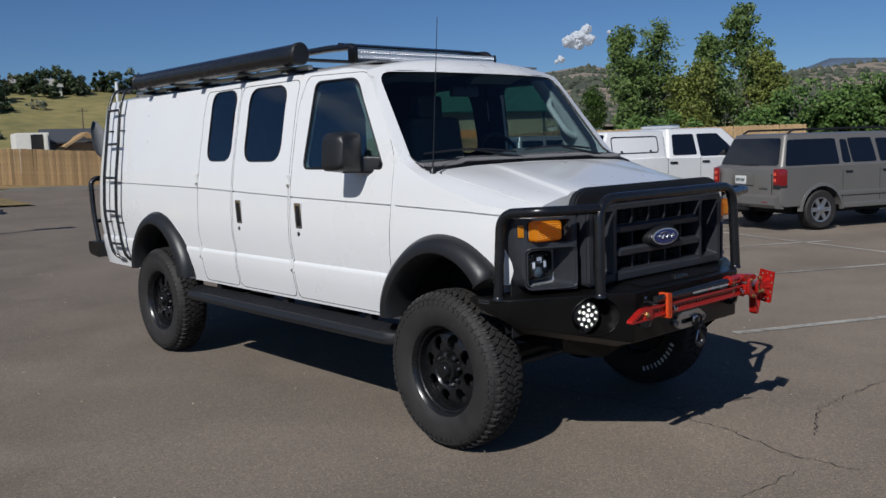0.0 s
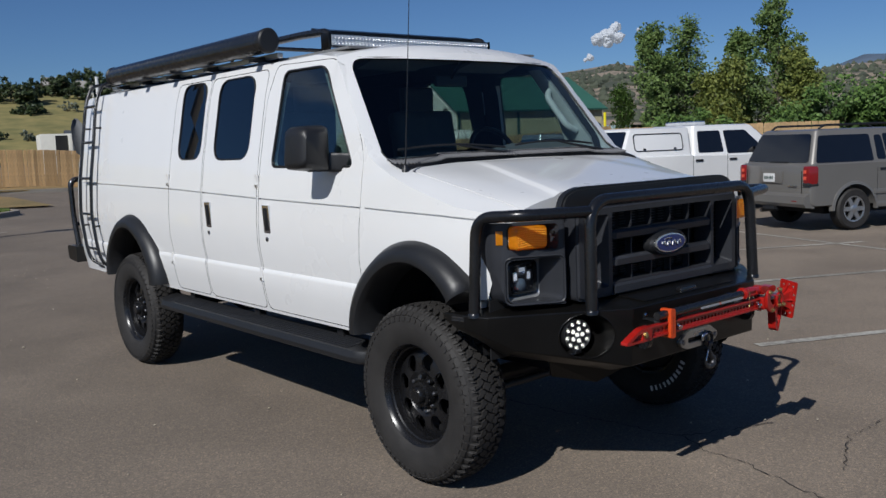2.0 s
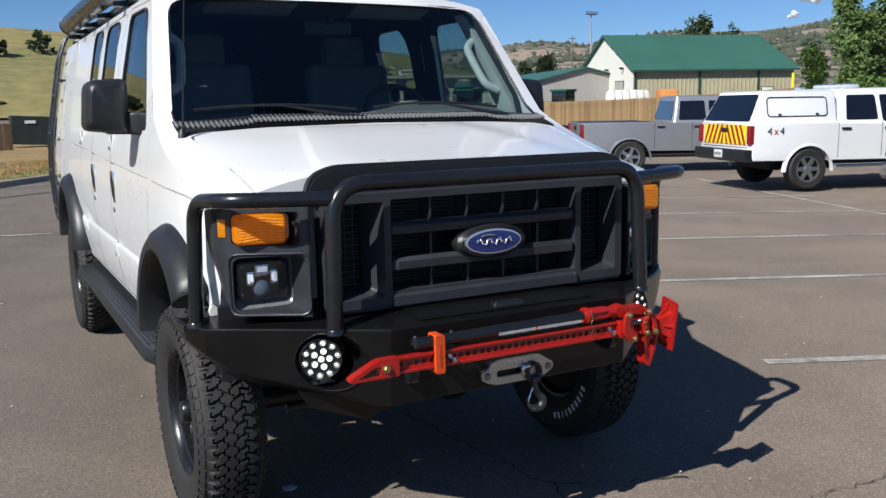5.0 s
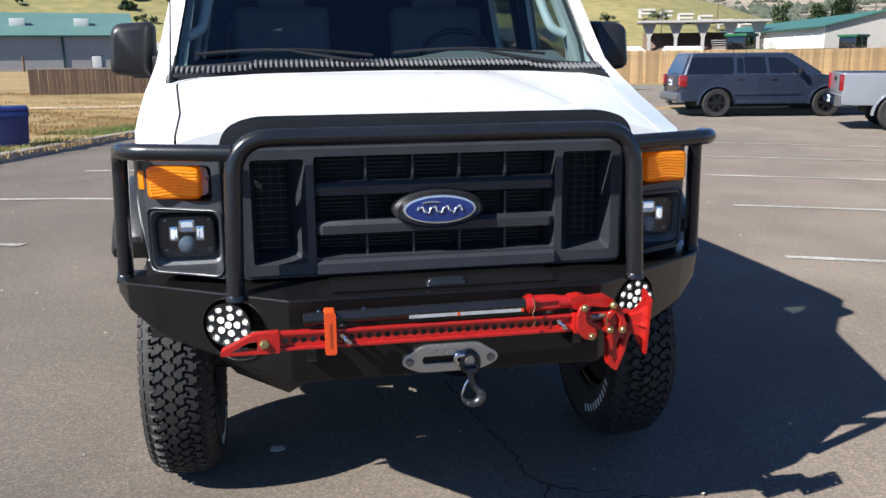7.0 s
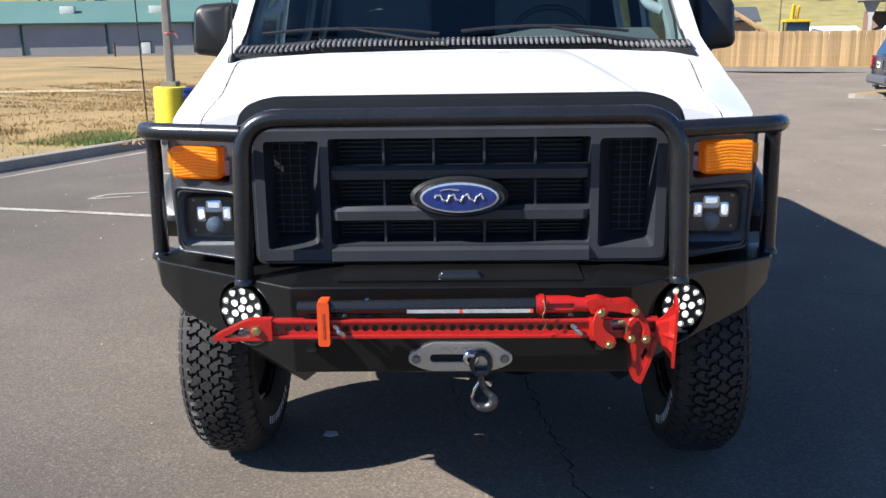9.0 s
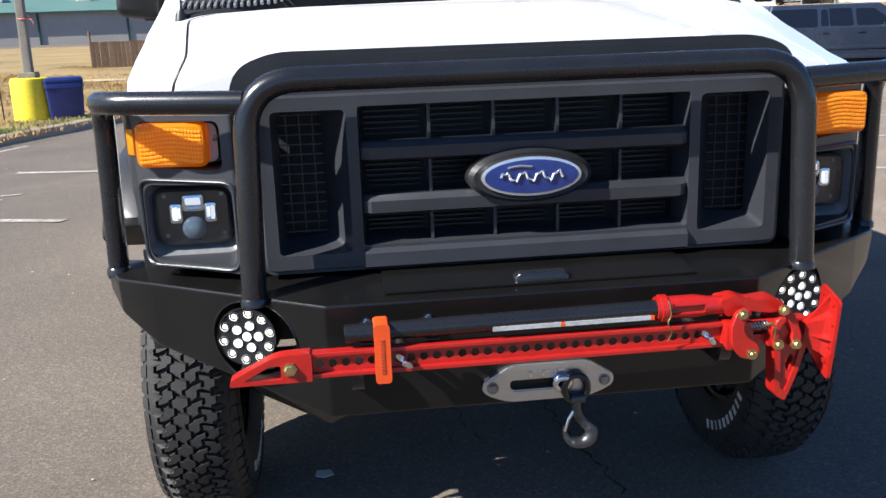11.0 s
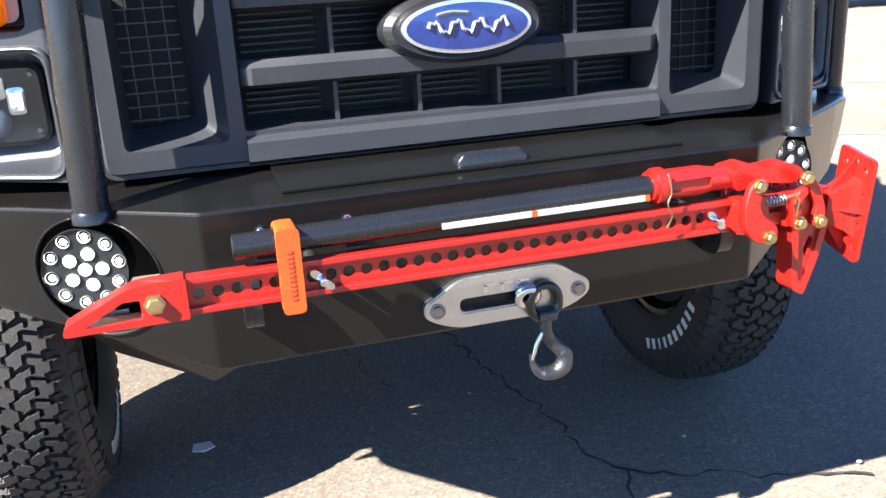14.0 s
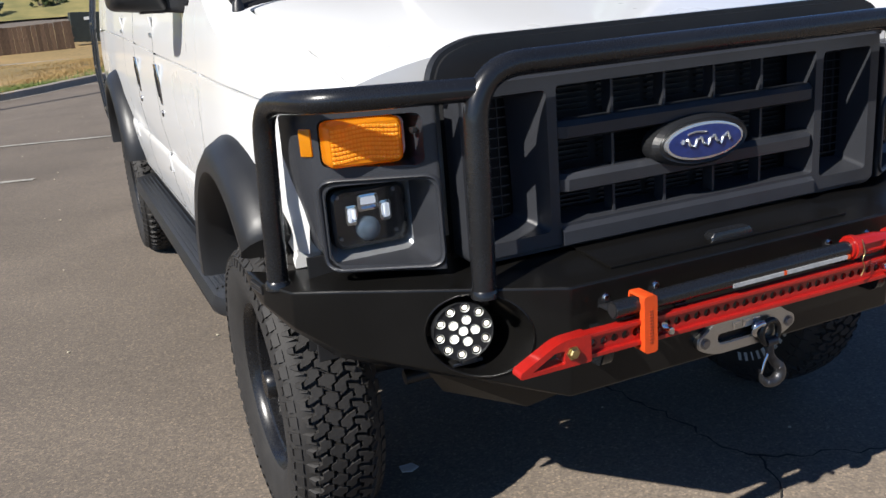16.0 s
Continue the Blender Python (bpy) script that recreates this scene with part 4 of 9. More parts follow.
# oval badge with a plain silver squiggle in place of the maker's name
oval = lambda a, b, n=48: [(a * math.cos(2 * math.pi * i / n), b * math.sin(2 * math.pi * i / n)) for i in range(n)]
badge = part("badge", B(), DARK_PLASTIC, van, "oval blue badge in a black surround")
bm = B()
loft(bm, [[(x, y, z + 1.107) for x, z in oval(a, b)] for a, b, y in ((0.146, 0.064, -0.69), (0.142, 0.061, -0.725), (0.13, 0.053, -0.738), (0.118, 0.044, -0.734))])
bm.to_mesh(badge.data)
bm.free()
bm = B()
loft(bm, [[(x, y, z + 1.107) for x, z in oval(a, b)] for a, b, y in ((0.114, 0.044, -0.70), (0.114, 0.044, -0.742), (0.108, 0.039, -0.743))])
part("badge_rim", bm, SILVER, badge, smooth=40)
bm = B()
loft(bm, [[(x, y, z + 1.107) for x, z in oval(a, b)] for a, b, y in ((0.107, 0.038, -0.70), (0.107, 0.038, -0.744), (0.06, 0.02, -0.7455))])
part("badge_face", bm, BADGE_BLUE, badge, smooth=40)
bm = B()
wave = [(-0.07 + 0.14 * i / 40, 0.010 * math.sin(i * 0.55) + 0.004 * math.sin(i * 1.7)) for i in range(41)]
sweep(bm, [(x, -0.7465, z + 1.107) for x, z in wave], [0.0022 + 0.0018 * abs(math.cos(i * 0.55)) for i in range(41)], 6)
sweep(bm, [(x, -0.7465, z + 1.128) for x, z in ((-0.055, 0.0), (-0.03, 0.004), (0.0, 0.001))], 0.0028, 6)
part("silver_squiggle", bm, SILVER, badge, smooth=60)


# ---- headlamps ----
LAMP_GLASS = glass("lamp_glass", (0.95, 0.96, 0.97))
FRONT = Matrix(((1, 0, 0, 0), (0, 0, 1, 0), (0, -1, 0, 0), (0, 0, 0, 1)))  # local -y stays forward


def headlamp(s):
    """A swept surround with two pockets that face forward: an amber turn lamp over a square LED headlamp."""
    flip = Matrix.Diagonal((s, 1, 1, 1))

    def put(name, bm, mat, parent, label="", smooth=35):
        bmesh.ops.transform(bm, matrix=flip, verts=bm.verts[:])
        return part(name, bm, mat, parent, label, smooth)

    def layers(q):
        bm = B()
        loft(bm, [[(x, y, z) for x, z in rounded(rect(*r), rad)] for y, r, rad in q])
        return bm

    def rake(bm):
        for v in bm.verts:
            v.co.y -= 0.025 + 0.035 * (0.881 - v.co.x) / 0.187
        return bm

    plan = rounded([(0.655, -0.44), (0.655, -0.678), (0.70, -0.655), (0.876, -0.562), (0.916, -0.515), (0.938, -0.44)], [0.002, 0.012, 0.05, 0.05, 0.03, 0.002], 4)
    bz = B()
    prism(bz, plan, 0.366, Matrix.Translation((0, 0, 0.903)))
    face = B()
    prism(face, rounded([(0.64, 0.905), (0.862, 0.910), (0.896, 0.955), (0.926, 1.12), (0.943, 1.19), (0.943, 1.264), (0.64, 1.267)], [0.005, 0.04, 0.05, 0.05, 0.04, 0.03, 0.005], 5), 0.4, Matrix.Translation((0, -0.40, 0)) @ AX_Y)
    bmesh.ops.recalc_face_normals(bz, faces=bz.faces[:])
    bz = meet(bz, face)
    up = layers(((-0.75, (0.680, 1.138, 0.892, 1.258), 0.022), (-0.535, (0.692, 1.148, 0.882, 1.250), 0.018)))
    low = layers(((-0.75, (0.664, 0.916, 0.892, 1.116), 0.03), (-0.50, (0.680, 0.930, 0.880, 1.102), 0.026)))
    bezel = put("headlamp_bezel", carve(bz, [up, low]), GREY_PLASTIC, van, "grey plastic headlamp surround")
    # raised lip round the lower pocket
    bm = B()
    y_lip = lambda x: interp(x, [(0.655, -0.678), (0.70, -0.655), (0.876, -0.562), (0.92, -0.512)])
    lip = rounded(rect(0.662, 0.914, 0.892, 1.118), 0.03, 5)
    sweep(bm, [(x, y_lip(x) - 0.001, z) for x, z in lip], 0.0055, 6, closed=True)
    put("pocket_lip", bm, GREY_PLASTIC, bezel, smooth=60)
    bm = layers(((-0.535, (0.718, 1.150, 0.881, 1.249), 0.02), (-0.570, (0.718, 1.150, 0.881, 1.249), 0.02), (-0.580, (0.725, 1.157, 0.874, 1.242), 0.016)))
    back = layers(((-0.528, (0.70, 1.155, 0.876, 1.244), 0.02), (-0.534, (0.70, 1.155, 0.876, 1.244), 0.02)))
    put("lamp_reflector", rake(back), DULL_WHITE, bezel)
    lens = put("turn_lamp", rake(bm), AMBER, bezel, "amber ribbed turn lamp lens")
    bm = B()
    for i in range(8):
        for k in range(19):
            box(bm, (0.733 + 0.0075 * k, -0.5805, 1.166 + 0.0095 * i + 0.003 * math.cos((k - 9) * 0.35)), (0.0070, 0.004, 0.0068), 0.0012, seg=1)
    put("lens_ribs", rake(bm), AMBER_DEEP, lens)
    bm = B()
    box(bm, (0.6965, -0.640, 1.215), (0.012, 0.02, 0.012), 0.003)
    put("lens_screw", bm, DEEP_BLACK, bezel)
    bm = B()
    box(bm, (0, 0, 0), (0.010, 0.030, 0.060), 0.003, Matrix.Translation((0.9035, -0.5285, 1.202)) @ Matrix.Rotation(radians(-40), 4, "Z"))
    put("side_marker", bm, AMBER, bezel, "small amber side marker")
    # pale pocket walls round the lamp
    bm = layers(((-0.553, (0.6685, 0.9205, 0.8845, 1.1115), 0.028), (-0.512, (0.690, 0.950, 0.868, 1.090), 0.026)))
    bmesh.ops.delete(bm, geom=[f for f in bm.faces if len(f.verts) > 4], context="FACES_ONLY")
    put("lamp_pocket", bm, LAMP_GREY, bezel, "pale grey pocket round the headlamp")
    o, i1 = (0.690, 0.952, 0.868, 1.088), (0.697, 0.959, 0.861, 1.081)
    bm = layers(((-0.505, o, 0.028), (-0.536, o, 0.028), (-0.541, i1, 0.024), (-0.518, i1, 0.024), (-0.516, (0.72, 0.98, 0.84, 1.06), 0.02)))
    lamp = put("led_headlamp", bm, LAMP_BOWL, bezel, "square LED headlamp with four lenses")
    for cx, cz, w, h in ((0.779, 1.056, 0.036, 0.022), (0.735, 1.026, 0.010, 0.032), (0.746, 1.026, 0.005, 0.024), (0.824, 1.026, 0.010, 0.032), (0.813, 1.026, 0.005, 0.024)):
        bm = B()
        box(bm, (cx, -0.526, cz), (w, 0.014, h), 0.006)
        put("led_chip", bm, LED_SOFT, lamp, "lit LED")
    for cx, cz, w, h in ((0.779, 1.050, 0.050, 0.038), (0.739, 1.026, 0.028, 0.046), (0.820, 1.026, 0.028, 0.046)):
        bm = B()
        o, i_ = rounded(rect(cx - w / 2, cz - h / 2, cx + w / 2, cz + h / 2), 0.008, 4), rounded(rect(cx - w * 0.36, cz - h * 0.36, cx + w * 0.36, cz + h * 0.36), 0.006, 4)
        loft(bm, [[(x, y, z) for x, z in q] for y, q in ((-0.520, o), (-0.532, o), (-0.533, i_), (-0.522, i_))])
        put("led_reflector", bm, REFLECTOR, lamp, smooth=30)
    bm = B()
    revolve(bm, [(0.029, -0.014), (0.029, 0.0), (0.026, 0.006), (0.016, 0.010), (0, 0.012)], Matrix.Translation((0.781, -0.528, 0.988)) @ AX_Y, 28)
    put("projector_lens", bm, LED_LENS, lamp, smooth=60)
    for cx, cz in ((0.712, 0.972), (0.846, 0.972), (0.712, 1.068), (0.846, 1.068)):
        bm = B()
        revolve(bm, [(0, 0), (0.005, 0), (0.004, 0.006), (0, 0.007)], Matrix.Translation((cx, -0.518, cz)) @ AX_Y, 8)
        put("lamp_screw", bm, STEEL, lamp)
    bm = layers(((-0.5400, i1, 0.024), (-0.5385, i1, 0.024)))
    put("lamp_cover", bm, LAMP_GLASS, lamp)


headlamp(-1)
headlamp(1)

# ---- wheel arch flares, running boards ----
FLARE = [(0.355, 0.86), (0.362, 1.020), (0.378, 1.042), (0.410, 1.044), (0.445, 1.022), (0.470, 0.982), (0.474, 0.94)]


def flare(y, s, first=0.0, last=180.0, drop=(0.02, 0.02), spread=(0.12, 0.0)):
    bm = B()
    secs = []
    n = 28
    angs = [radians(first + (last - first) * i / n) for i in range(n + 1)]
    for a in angs:
        k = 1 + spread[0] * max(0, math.cos(a)) ** 3 + spread[1] * max(0, -math.cos(a)) ** 3
        secs.append([(s * x, y + r * k * math.cos(a), 0.70 + r * math.sin(a)) for r, x in FLARE])
    a0 = [(x, yy, z - drop[0]) for x, yy, z in secs[0]]
    a1 = [(x, yy, z - drop[1]) for x, yy, z in secs[-1]]
    loft(bm, [a0] + secs + [a1])
    return part("wheel_arch_flare", bm, DARK_PLASTIC, van, "satin black wheel arch flare", smooth=40)


def liner(y, s):
    bm = B()
    secs = []
    for a in (math.pi * i / 16 for i in range(17)):
        secs.append([(s * x, y + 0.404 * math.cos(a), 0.686 + 0.404 * math.sin(a)) for x in (0.57, 0.93)])
    rings = loft(bm, secs, closed=False, caps=False)
    c = bm.verts.new((s * 0.57, y, 0.66))
    for a, b in zip(rings, rings[1:]):
        bm.faces.new((a[0], b[0], c))
    return part("wheel_well", bm, DEEP_BLACK, van, smooth=40)


for y in (WELL_F, WELL_R):
    for s in (-1, 1):
        flare(y, s, last=180.0 if y > 1 else 141.0, spread=(0.06, 0.13) if y > 1 else (0.12, 0.0))
        liner(y, s)
for s in (-1, 1):
    bm = B()
    prof = [(0.86, 0.528), (1.000, 0.514), (1.018, 0.524), (1.022, 0.548), (1.008, 0.580), (0.86, 0.604)]
    loft(bm, [[(s * (0.86 + (x - 0.86) * k), y, z) for x, z in prof] for y, k in ((0.40, 0.72), (0.43, 0.9), (0.49, 1.0), (2.86, 1.0), (2.93, 0.92), (2.97, 0.75))])
    board = part("running_board", bm, DARK_PLASTIC, van, "black running board with ribbed tread", smooth=30)
    for i in range(7):
        bm = B()
        box(bm, (s * (0.880 + 0.018 * i), 1.68, 0.6025 - 0.0029 * i), (0.008, 2.30, 0.008), 0.002, seg=1)
        part("tread_rib", bm, DARK_PLASTIC, board)
    for y in (0.75, 1.68, 2.62):
        bm = B()
        box(bm, (s * 0.87, y, 0.625), (0.05, 0.06, 0.09), 0.006)
        part("board_bracket", bm, DEEP_BLACK, board)
# ---- wheels ----
TYRE_R = 0.432


def tread_block(bm, poly, height, base_r, half):
    """A lug: outline in (across, around) metres, raised from the carcass and bent round the crown."""
    def at(u, v, h):
        k = abs(u) / half
        drop = 0.012 * k**2 + (0.05 * (k - 0.90) / 0.2 if k > 0.90 else 0)
        r = base_r - drop + h
        a = v / base_r
        return (r * math.cos(a), r * math.sin(a), u)

    cu, cv = (sum(p[i] for p in poly) / len(poly) for i in (0, 1))
    lo = [bm.verts.new(at(u, v, -0.003)) for u, v in poly]
    hi = [bm.verts.new(at(cu + (u - cu) * 0.90, cv + (v - cv) * 0.90, height)) for u, v in poly]
    n = len(poly)
    bm.faces.new(hi)
    for i in range(n):
        bm.faces.new((lo[i], lo[(i + 1) % n], hi[(i + 1) % n], hi[i]))


def build_wheel():
    """An all-terrain tyre on a black steel wheel; local z is the axle, pointing outwards."""
    w = thing("road_wheel", "", "")
    half = 0.118
    carc = TYRE_R - 0.013
    bm = B()
    prof = [(0.238, -0.100), (0.250, -0.112), (0.276, -0.126), (0.315, -0.137), (0.355, -0.138), (0.385, -0.131), (0.402, -0.118), (carc - 0.006, -0.08), (carc, 0.0), (carc - 0.006, 0.08), (0.402, 0.118), (0.385, 0.131), (0.355, 0.138), (0.315, 0.137), (0.276, 0.126), (0.250, 0.112), (0.238, 0.100)]
    revolve(bm, prof, seg=72)
    tyre = part("tyre", bm, RUBBER, w, "dusty black all-terrain tyre", smooth=50)
    bm = B()
    n = 58
    p = 2 * math.pi * carc / n

    def groove_line(b, v):
        return b + 0.0075 * (1 if v % 1.0 < 0.5 else -1) * (1 if b <= 0 else -1)

    def flank(b, v0, v1):
        """One zigzag side of a lug, in (across, pitches)."""
        pts = [(groove_line(b, v0 + 1e-4), v0)]
        q = math.floor(v0 * 2 + 1) / 2
        while q < v1 - 0.02:
            pts += [(groove_line(b, q - 0.01), q - 0.06), (groove_line(b, q + 0.01), q + 0.06)]
            q += 0.5
        return pts + [(groove_line(b, v1 - 1e-4), v1)]

    # interlocking lugs between zigzag grooves, then the shoulder lugs
    for b0, b1, start, slant in ((-0.080, -0.041, 0.30, 0.10), (-0.041, 0.0, 0.80, -0.12), (0.0, 0.041, 0.15, 0.12), (0.041, 0.080, 0.65, -0.10)):
        for k in range(n):
            v = k + start
            side_a = [(u + 0.0035, w_) for u, w_ in flank(b0, v + 0.09 - slant, v + 0.93 - slant)]
            side_b = [(u - 0.0035, w_) for u, w_ in flank(b1, v + 0.09 + slant, v + 0.93 + slant)]
            tread_block(bm, [(u, w_ * p) for u, w_ in side_a[::-1] + side_b], 0.015, carc, half)
    for sg in (-1, 1):
        for k in range(n):
            v = k + (0.2 if sg > 0 else 0.55)
            side_a = [(u - sg * 0.0035 * -1, w_) for u, w_ in flank(sg * 0.080, v + 0.10, v + 0.88)]
            out = 0.131 - 0.009 * (k % 2)
            tread_block(bm, [(u, w_ * p) for u, w_ in side_a[::-1] + [(sg * out, v + 0.16), (sg * out, v + 0.84)]], 0.013, carc, half)
    part("tread", bm, RUBBER, tyre)
    bm = B()
    for k in range(n):
        a0 = 2 * math.pi * (k + 0.7) / n
        for s in (-1, 1):
            for r, z, d, h in ((0.395, 0.124, 0.05, 0.022), (0.372, 0.136, 0.035, 0.02)):
                m = Matrix.Rotation(a0, 4, "Z") @ Matrix.Translation((r, 0, s * z)) @ Matrix.Rotation(s * (0.9 if r > 0.38 else 0.2), 4, "Y")
                box(bm, (0, 0, 0), (h, r * d * 1.6, 0.007), 0.0, m)
    part("shoulder_lug", bm, RUBBER, tyre, kind="stuff")
    # white raised marks in place of the maker's name, on the inner wall
    bm = B()
    for k, wd in enumerate((0.03, 0.024, 0.03, 0.03, 0.03, 0.03, 0.022, 0.012, 0.026, 0.028)):
        a = 0.9 + 0.105 * k
        m = Matrix.Rotation(a, 4, "Z") @ Matrix.Translation((0.318, 0, -0.1375))
        box(bm, (0, 0, 0), (0.030, wd * 0.55, 0.002), 0.0, m)
    part("white_mark", bm, DULL_WHITE, tyre, "faded white raised marks", kind="stuff")
    bm = B()
    revolve(bm, [(0.238, -0.098), (0.252, -0.104), (0.252, -0.094), (0.225, -0.085), (0.216, 0.0), (0.222, 0.070), (0.250, 0.094), (0.256, 0.107), (0.248, 0.111), (0.238, 0.100), (0.230, 0.084), (0.225, 0.05), (0.218, 0.034)], seg=56)
    part("rim", bm, RIM_BLACK, w, "satin black steel rim", smooth=40)
    disc = B()
    revolve(disc, [(0.0, 0.024), (0.074, 0.024), (0.090, 0.030), (0.112, 0.054), (0.160, 0.052), (0.200, 0.034), (0.224, 0.024), (0.224, 0.012), (0.196, 0.020), (0.160, 0.038), (0.118, 0.040), (0.096, 0.012), (0.0, 0.008)], seg=64)
    holes = []
    for k in range(8):
        c = B()
        prism(c, [(0.156 + 0.040 * math.cos(a), 0.038 * math.sin(a)) for a in (2 * math.pi * i / 22 for i in range(22))], 0.3, Matrix.Rotation(2 * math.pi * (k + 0.5) / 8, 4, "Z") @ Matrix.Translation((0, 0, -0.1)))
        holes.append(c)
    part("wheel_disc", carve(disc, holes), RIM_BLACK, w, "black wheel disc with eight round holes", smooth=40)
    bm = B()
    revolve(bm, [(0, -0.02), (0.205, -0.02), (0.205, -0.06), (0, -0.06)], seg=40)
    part("brake_drum", bm, DEEP_BLACK, w, "black brake behind the wheel")
    bm = B()
    revolve(bm, [(0.066, 0.02), (0.066, 0.05), (0.060, 0.075), (0.045, 0.078), (0.042, 0.105), (0.036, 0.112), (0, 0.113)], seg=28)
    part("hub", bm, RIM_BLACK, w, "locking hub", smooth=40)
    for k in range(8):
        bm = B()
        revolve(bm, [(0, 0.03), (0.011, 0.03), (0.011, 0.058), (0.007, 0.066), (0, 0.067)], Matrix.Rotation(2 * math.pi * k / 8, 4, "Z") @ Matrix.Translation((0.083, 0, 0)), 6)
        part("lug_nut", bm, STEEL, w)
    return w


OUT_L = Matrix(((0, 0, -1, 0), (1, 0, 0, 0), (0, -1, 0, 0), (0, 0, 0, 1)))  # local z -> -x
OUT_R = Matrix(((0, 0, 1, 0), (1, 0, 0, 0), (0, 1, 0, 0), (0, 0, 0, 1)))  # local z -> +x
wheel = build_wheel()
made = [wheel, copy_thing(wheel, Matrix()), copy_thing(wheel, Matrix()), copy_thing(wheel, Matrix())]
for ob, (x, y, m, roll) in zip(made, ((-0.868, 0.015, OUT_L, 10), (-0.868, 3.53, OUT_L, 40), (0.868, 0.015, OUT_R, 150), (0.868, 3.53, OUT_R, 70))):
    ob.matrix_world = Matrix.Translation((x, y, 0.428)) @ m @ Matrix.Rotation(radians(roll), 4, "Z") @ Matrix.Diagonal((1, 1, 0.91, 1))
    ob["label"] = "black all-terrain tyre on a black eight-hole steel wheel"
    ob["category"], ob["group"] = "wheel", "van wheels"

# ---- running gear under the van ----
bm = B()
for s in (-1, 1):
    box(bm, (s * 0.42, 2.0, 0.60), (0.09, 5.0, 0.16), 0.01)
for y in (0.35, 1.3, 2.4, 3.1, 4.3):
    box(bm, (0, y, 0.60), (0.8, 0.08, 0.10), 0.01)
part("frame", bm, DEEP_BLACK, van, "black ladder frame")
for y in (0.015, 3.53):
    bm = B()
    sweep(bm, [(-0.78, y, 0.428), (0.78, y, 0.428)], 0.045, 14)
    vs = revolve(bm, [(0, -0.13), (0.10, -0.11), (0.155, -0.04), (0.155, 0.04), (0.10, 0.11), (0, 0.13)], Matrix.Translation((0.22 if y < 1 else 0.0, y, 0.437)) @ AX_Y, 20)
    part("axle", bm, DARK_PLASTIC, van, "black axle with its differential", smooth=50)
for s in (-1, 1):
    bm = B()
    sweep(bm, [(s * 0.52, 0.0, 0.50), (s * 0.50, 0.03, 0.95)], 0.035, 12)
    part("shock_absorber", bm, DARK_PLASTIC, van, smooth=50)
    bm = B()
    n = 60
    sweep(bm, [(s * 0.46 + 0.065 * math.cos(i * 0.7), -0.02 + 0.065 * math.sin(i * 0.7), 0.52 + 0.38 * i / n) for i in range(n + 1)], 0.008, 6)
    part("coil_spring", bm, DARK_PLASTIC, van, smooth=50)
    bm = B()
    sweep(bm, fillet([(s * 0.47, 0.0, 0.40), (s * 0.44, 0.5, 0.45), (s * 0.42, 1.0, 0.56)], 0.1), 0.028, 10)
    part("radius_arm", bm, DARK_PLASTIC, van, smooth=50)
bm = B()
sweep(bm, fillet([(-0.62, -0.22, 0.45), (-0.2, -0.24, 0.46), (0.62, -0.22, 0.52)], 0.1), 0.019, 10)
part("drag_link", bm, DARK_PLASTIC, van, smooth=50)
bm = B()
sweep(bm, fillet([(-0.60, -0.16, 0.43), (0.60, -0.16, 0.43)], 0.1), 0.018, 10)
part("tie_rod", bm, DARK_PLASTIC, van, smooth=50)
bm = B()
sweep(bm, fillet([(0.3, 1.4, 0.5), (0.32, 2.6, 0.52), (0.5, 3.2, 0.6), (0.5, 4.6, 0.55)], 0.15), 0.03, 10)
part("exhaust_pipe", bm, STEEL, van, smooth=50)


# ---- front bumper ----
def mirror_x(pts):
    return pts + [(-x, y, z) for x, y, z in pts[::-1] if abs(x) > 1e-6]


bump = B()
# rows of points from the driver's tip to the passenger's tip: top rear, top front edge, lower front edge, under edge
cols = []
for x, rows in (
    (1.030, ((-0.285, 0.878), (-0.325, 0.876), (-0.320, 0.850), (-0.295, 0.848))),
    (1.020, ((-0.32, 0.880), (-0.425, 0.876), (-0.415, 0.820), (-0.36, 0.812))),
    (0.976, ((-0.36, 0.880), (-0.520, 0.872), (-0.505, 0.782), (-0.46, 0.765))),
    (0.884, ((-0.42, 0.888), (-0.592, 0.876), (-0.585, 0.722), (-0.52, 0.690))),
    (0.475, ((-0.60, 0.902), (-0.889, 0.882), (-0.876, 0.626), (-0.76, 0.590))),
):
    cols.append([(x, y, z) for y, z in rows])
cols = cols + [[(-x, y, z) for x, y, z in c] for c in cols[::-1]]
loft(bump, cols)
bmesh.ops.bevel(bump, geom=bump.edges[:], offset=0.006, segments=3, profile=0.5, affect="EDGES", clamp_overlap=True)
cuts = []
for s in (-1, 1):
    c = B()
    revolve(c, [(0, -0.5), (0.097, -0.5), (0.097, 0.35), (0, 0.35)], Matrix.Translation((s * 0.636, -0.76, 0.772)) @ AX_Y, 48)
    bmesh.ops.translate(c, verts=c.verts[:], vec=(0, 0.12, 0))
    cuts.append(c)
c = B()
for i, (x0, x1) in enumerate(((-0.33, 0.33),)):
    for a, b in (((x0, -0.828), (x1, -0.828)), ((x0, -0.828), (x0, -0.62)), ((x1, -0.828), (x1, -0.62))):
        box(c, ((a[0] + b[0]) / 2, (a[1] + b[1]) / 2, 0.915), (abs(a[0] - b[0]) + 0.003, abs(a[1] - b[1]) + 0.003, 0.06))
for x0 in (-0.375, 0.155):
    c = B()
    box(c, (x0 + 0.11, -0.87, 0.622), (0.22, 0.05, 0.008))
    cuts.append(c)
bb = carve(bump, cuts)
bumper = part("front_bumper", bb, BLACK_STEEL, van, "faceted black steel winch bumper", smooth=12)
bm = B()
box(bm, (0, 0, 0), (0.694, 0.17, 0.006), 0.0015, Matrix.Translation((0, -0.765, 0.8945)) @ Matrix.Rotation(radians(4), 4, "X"))
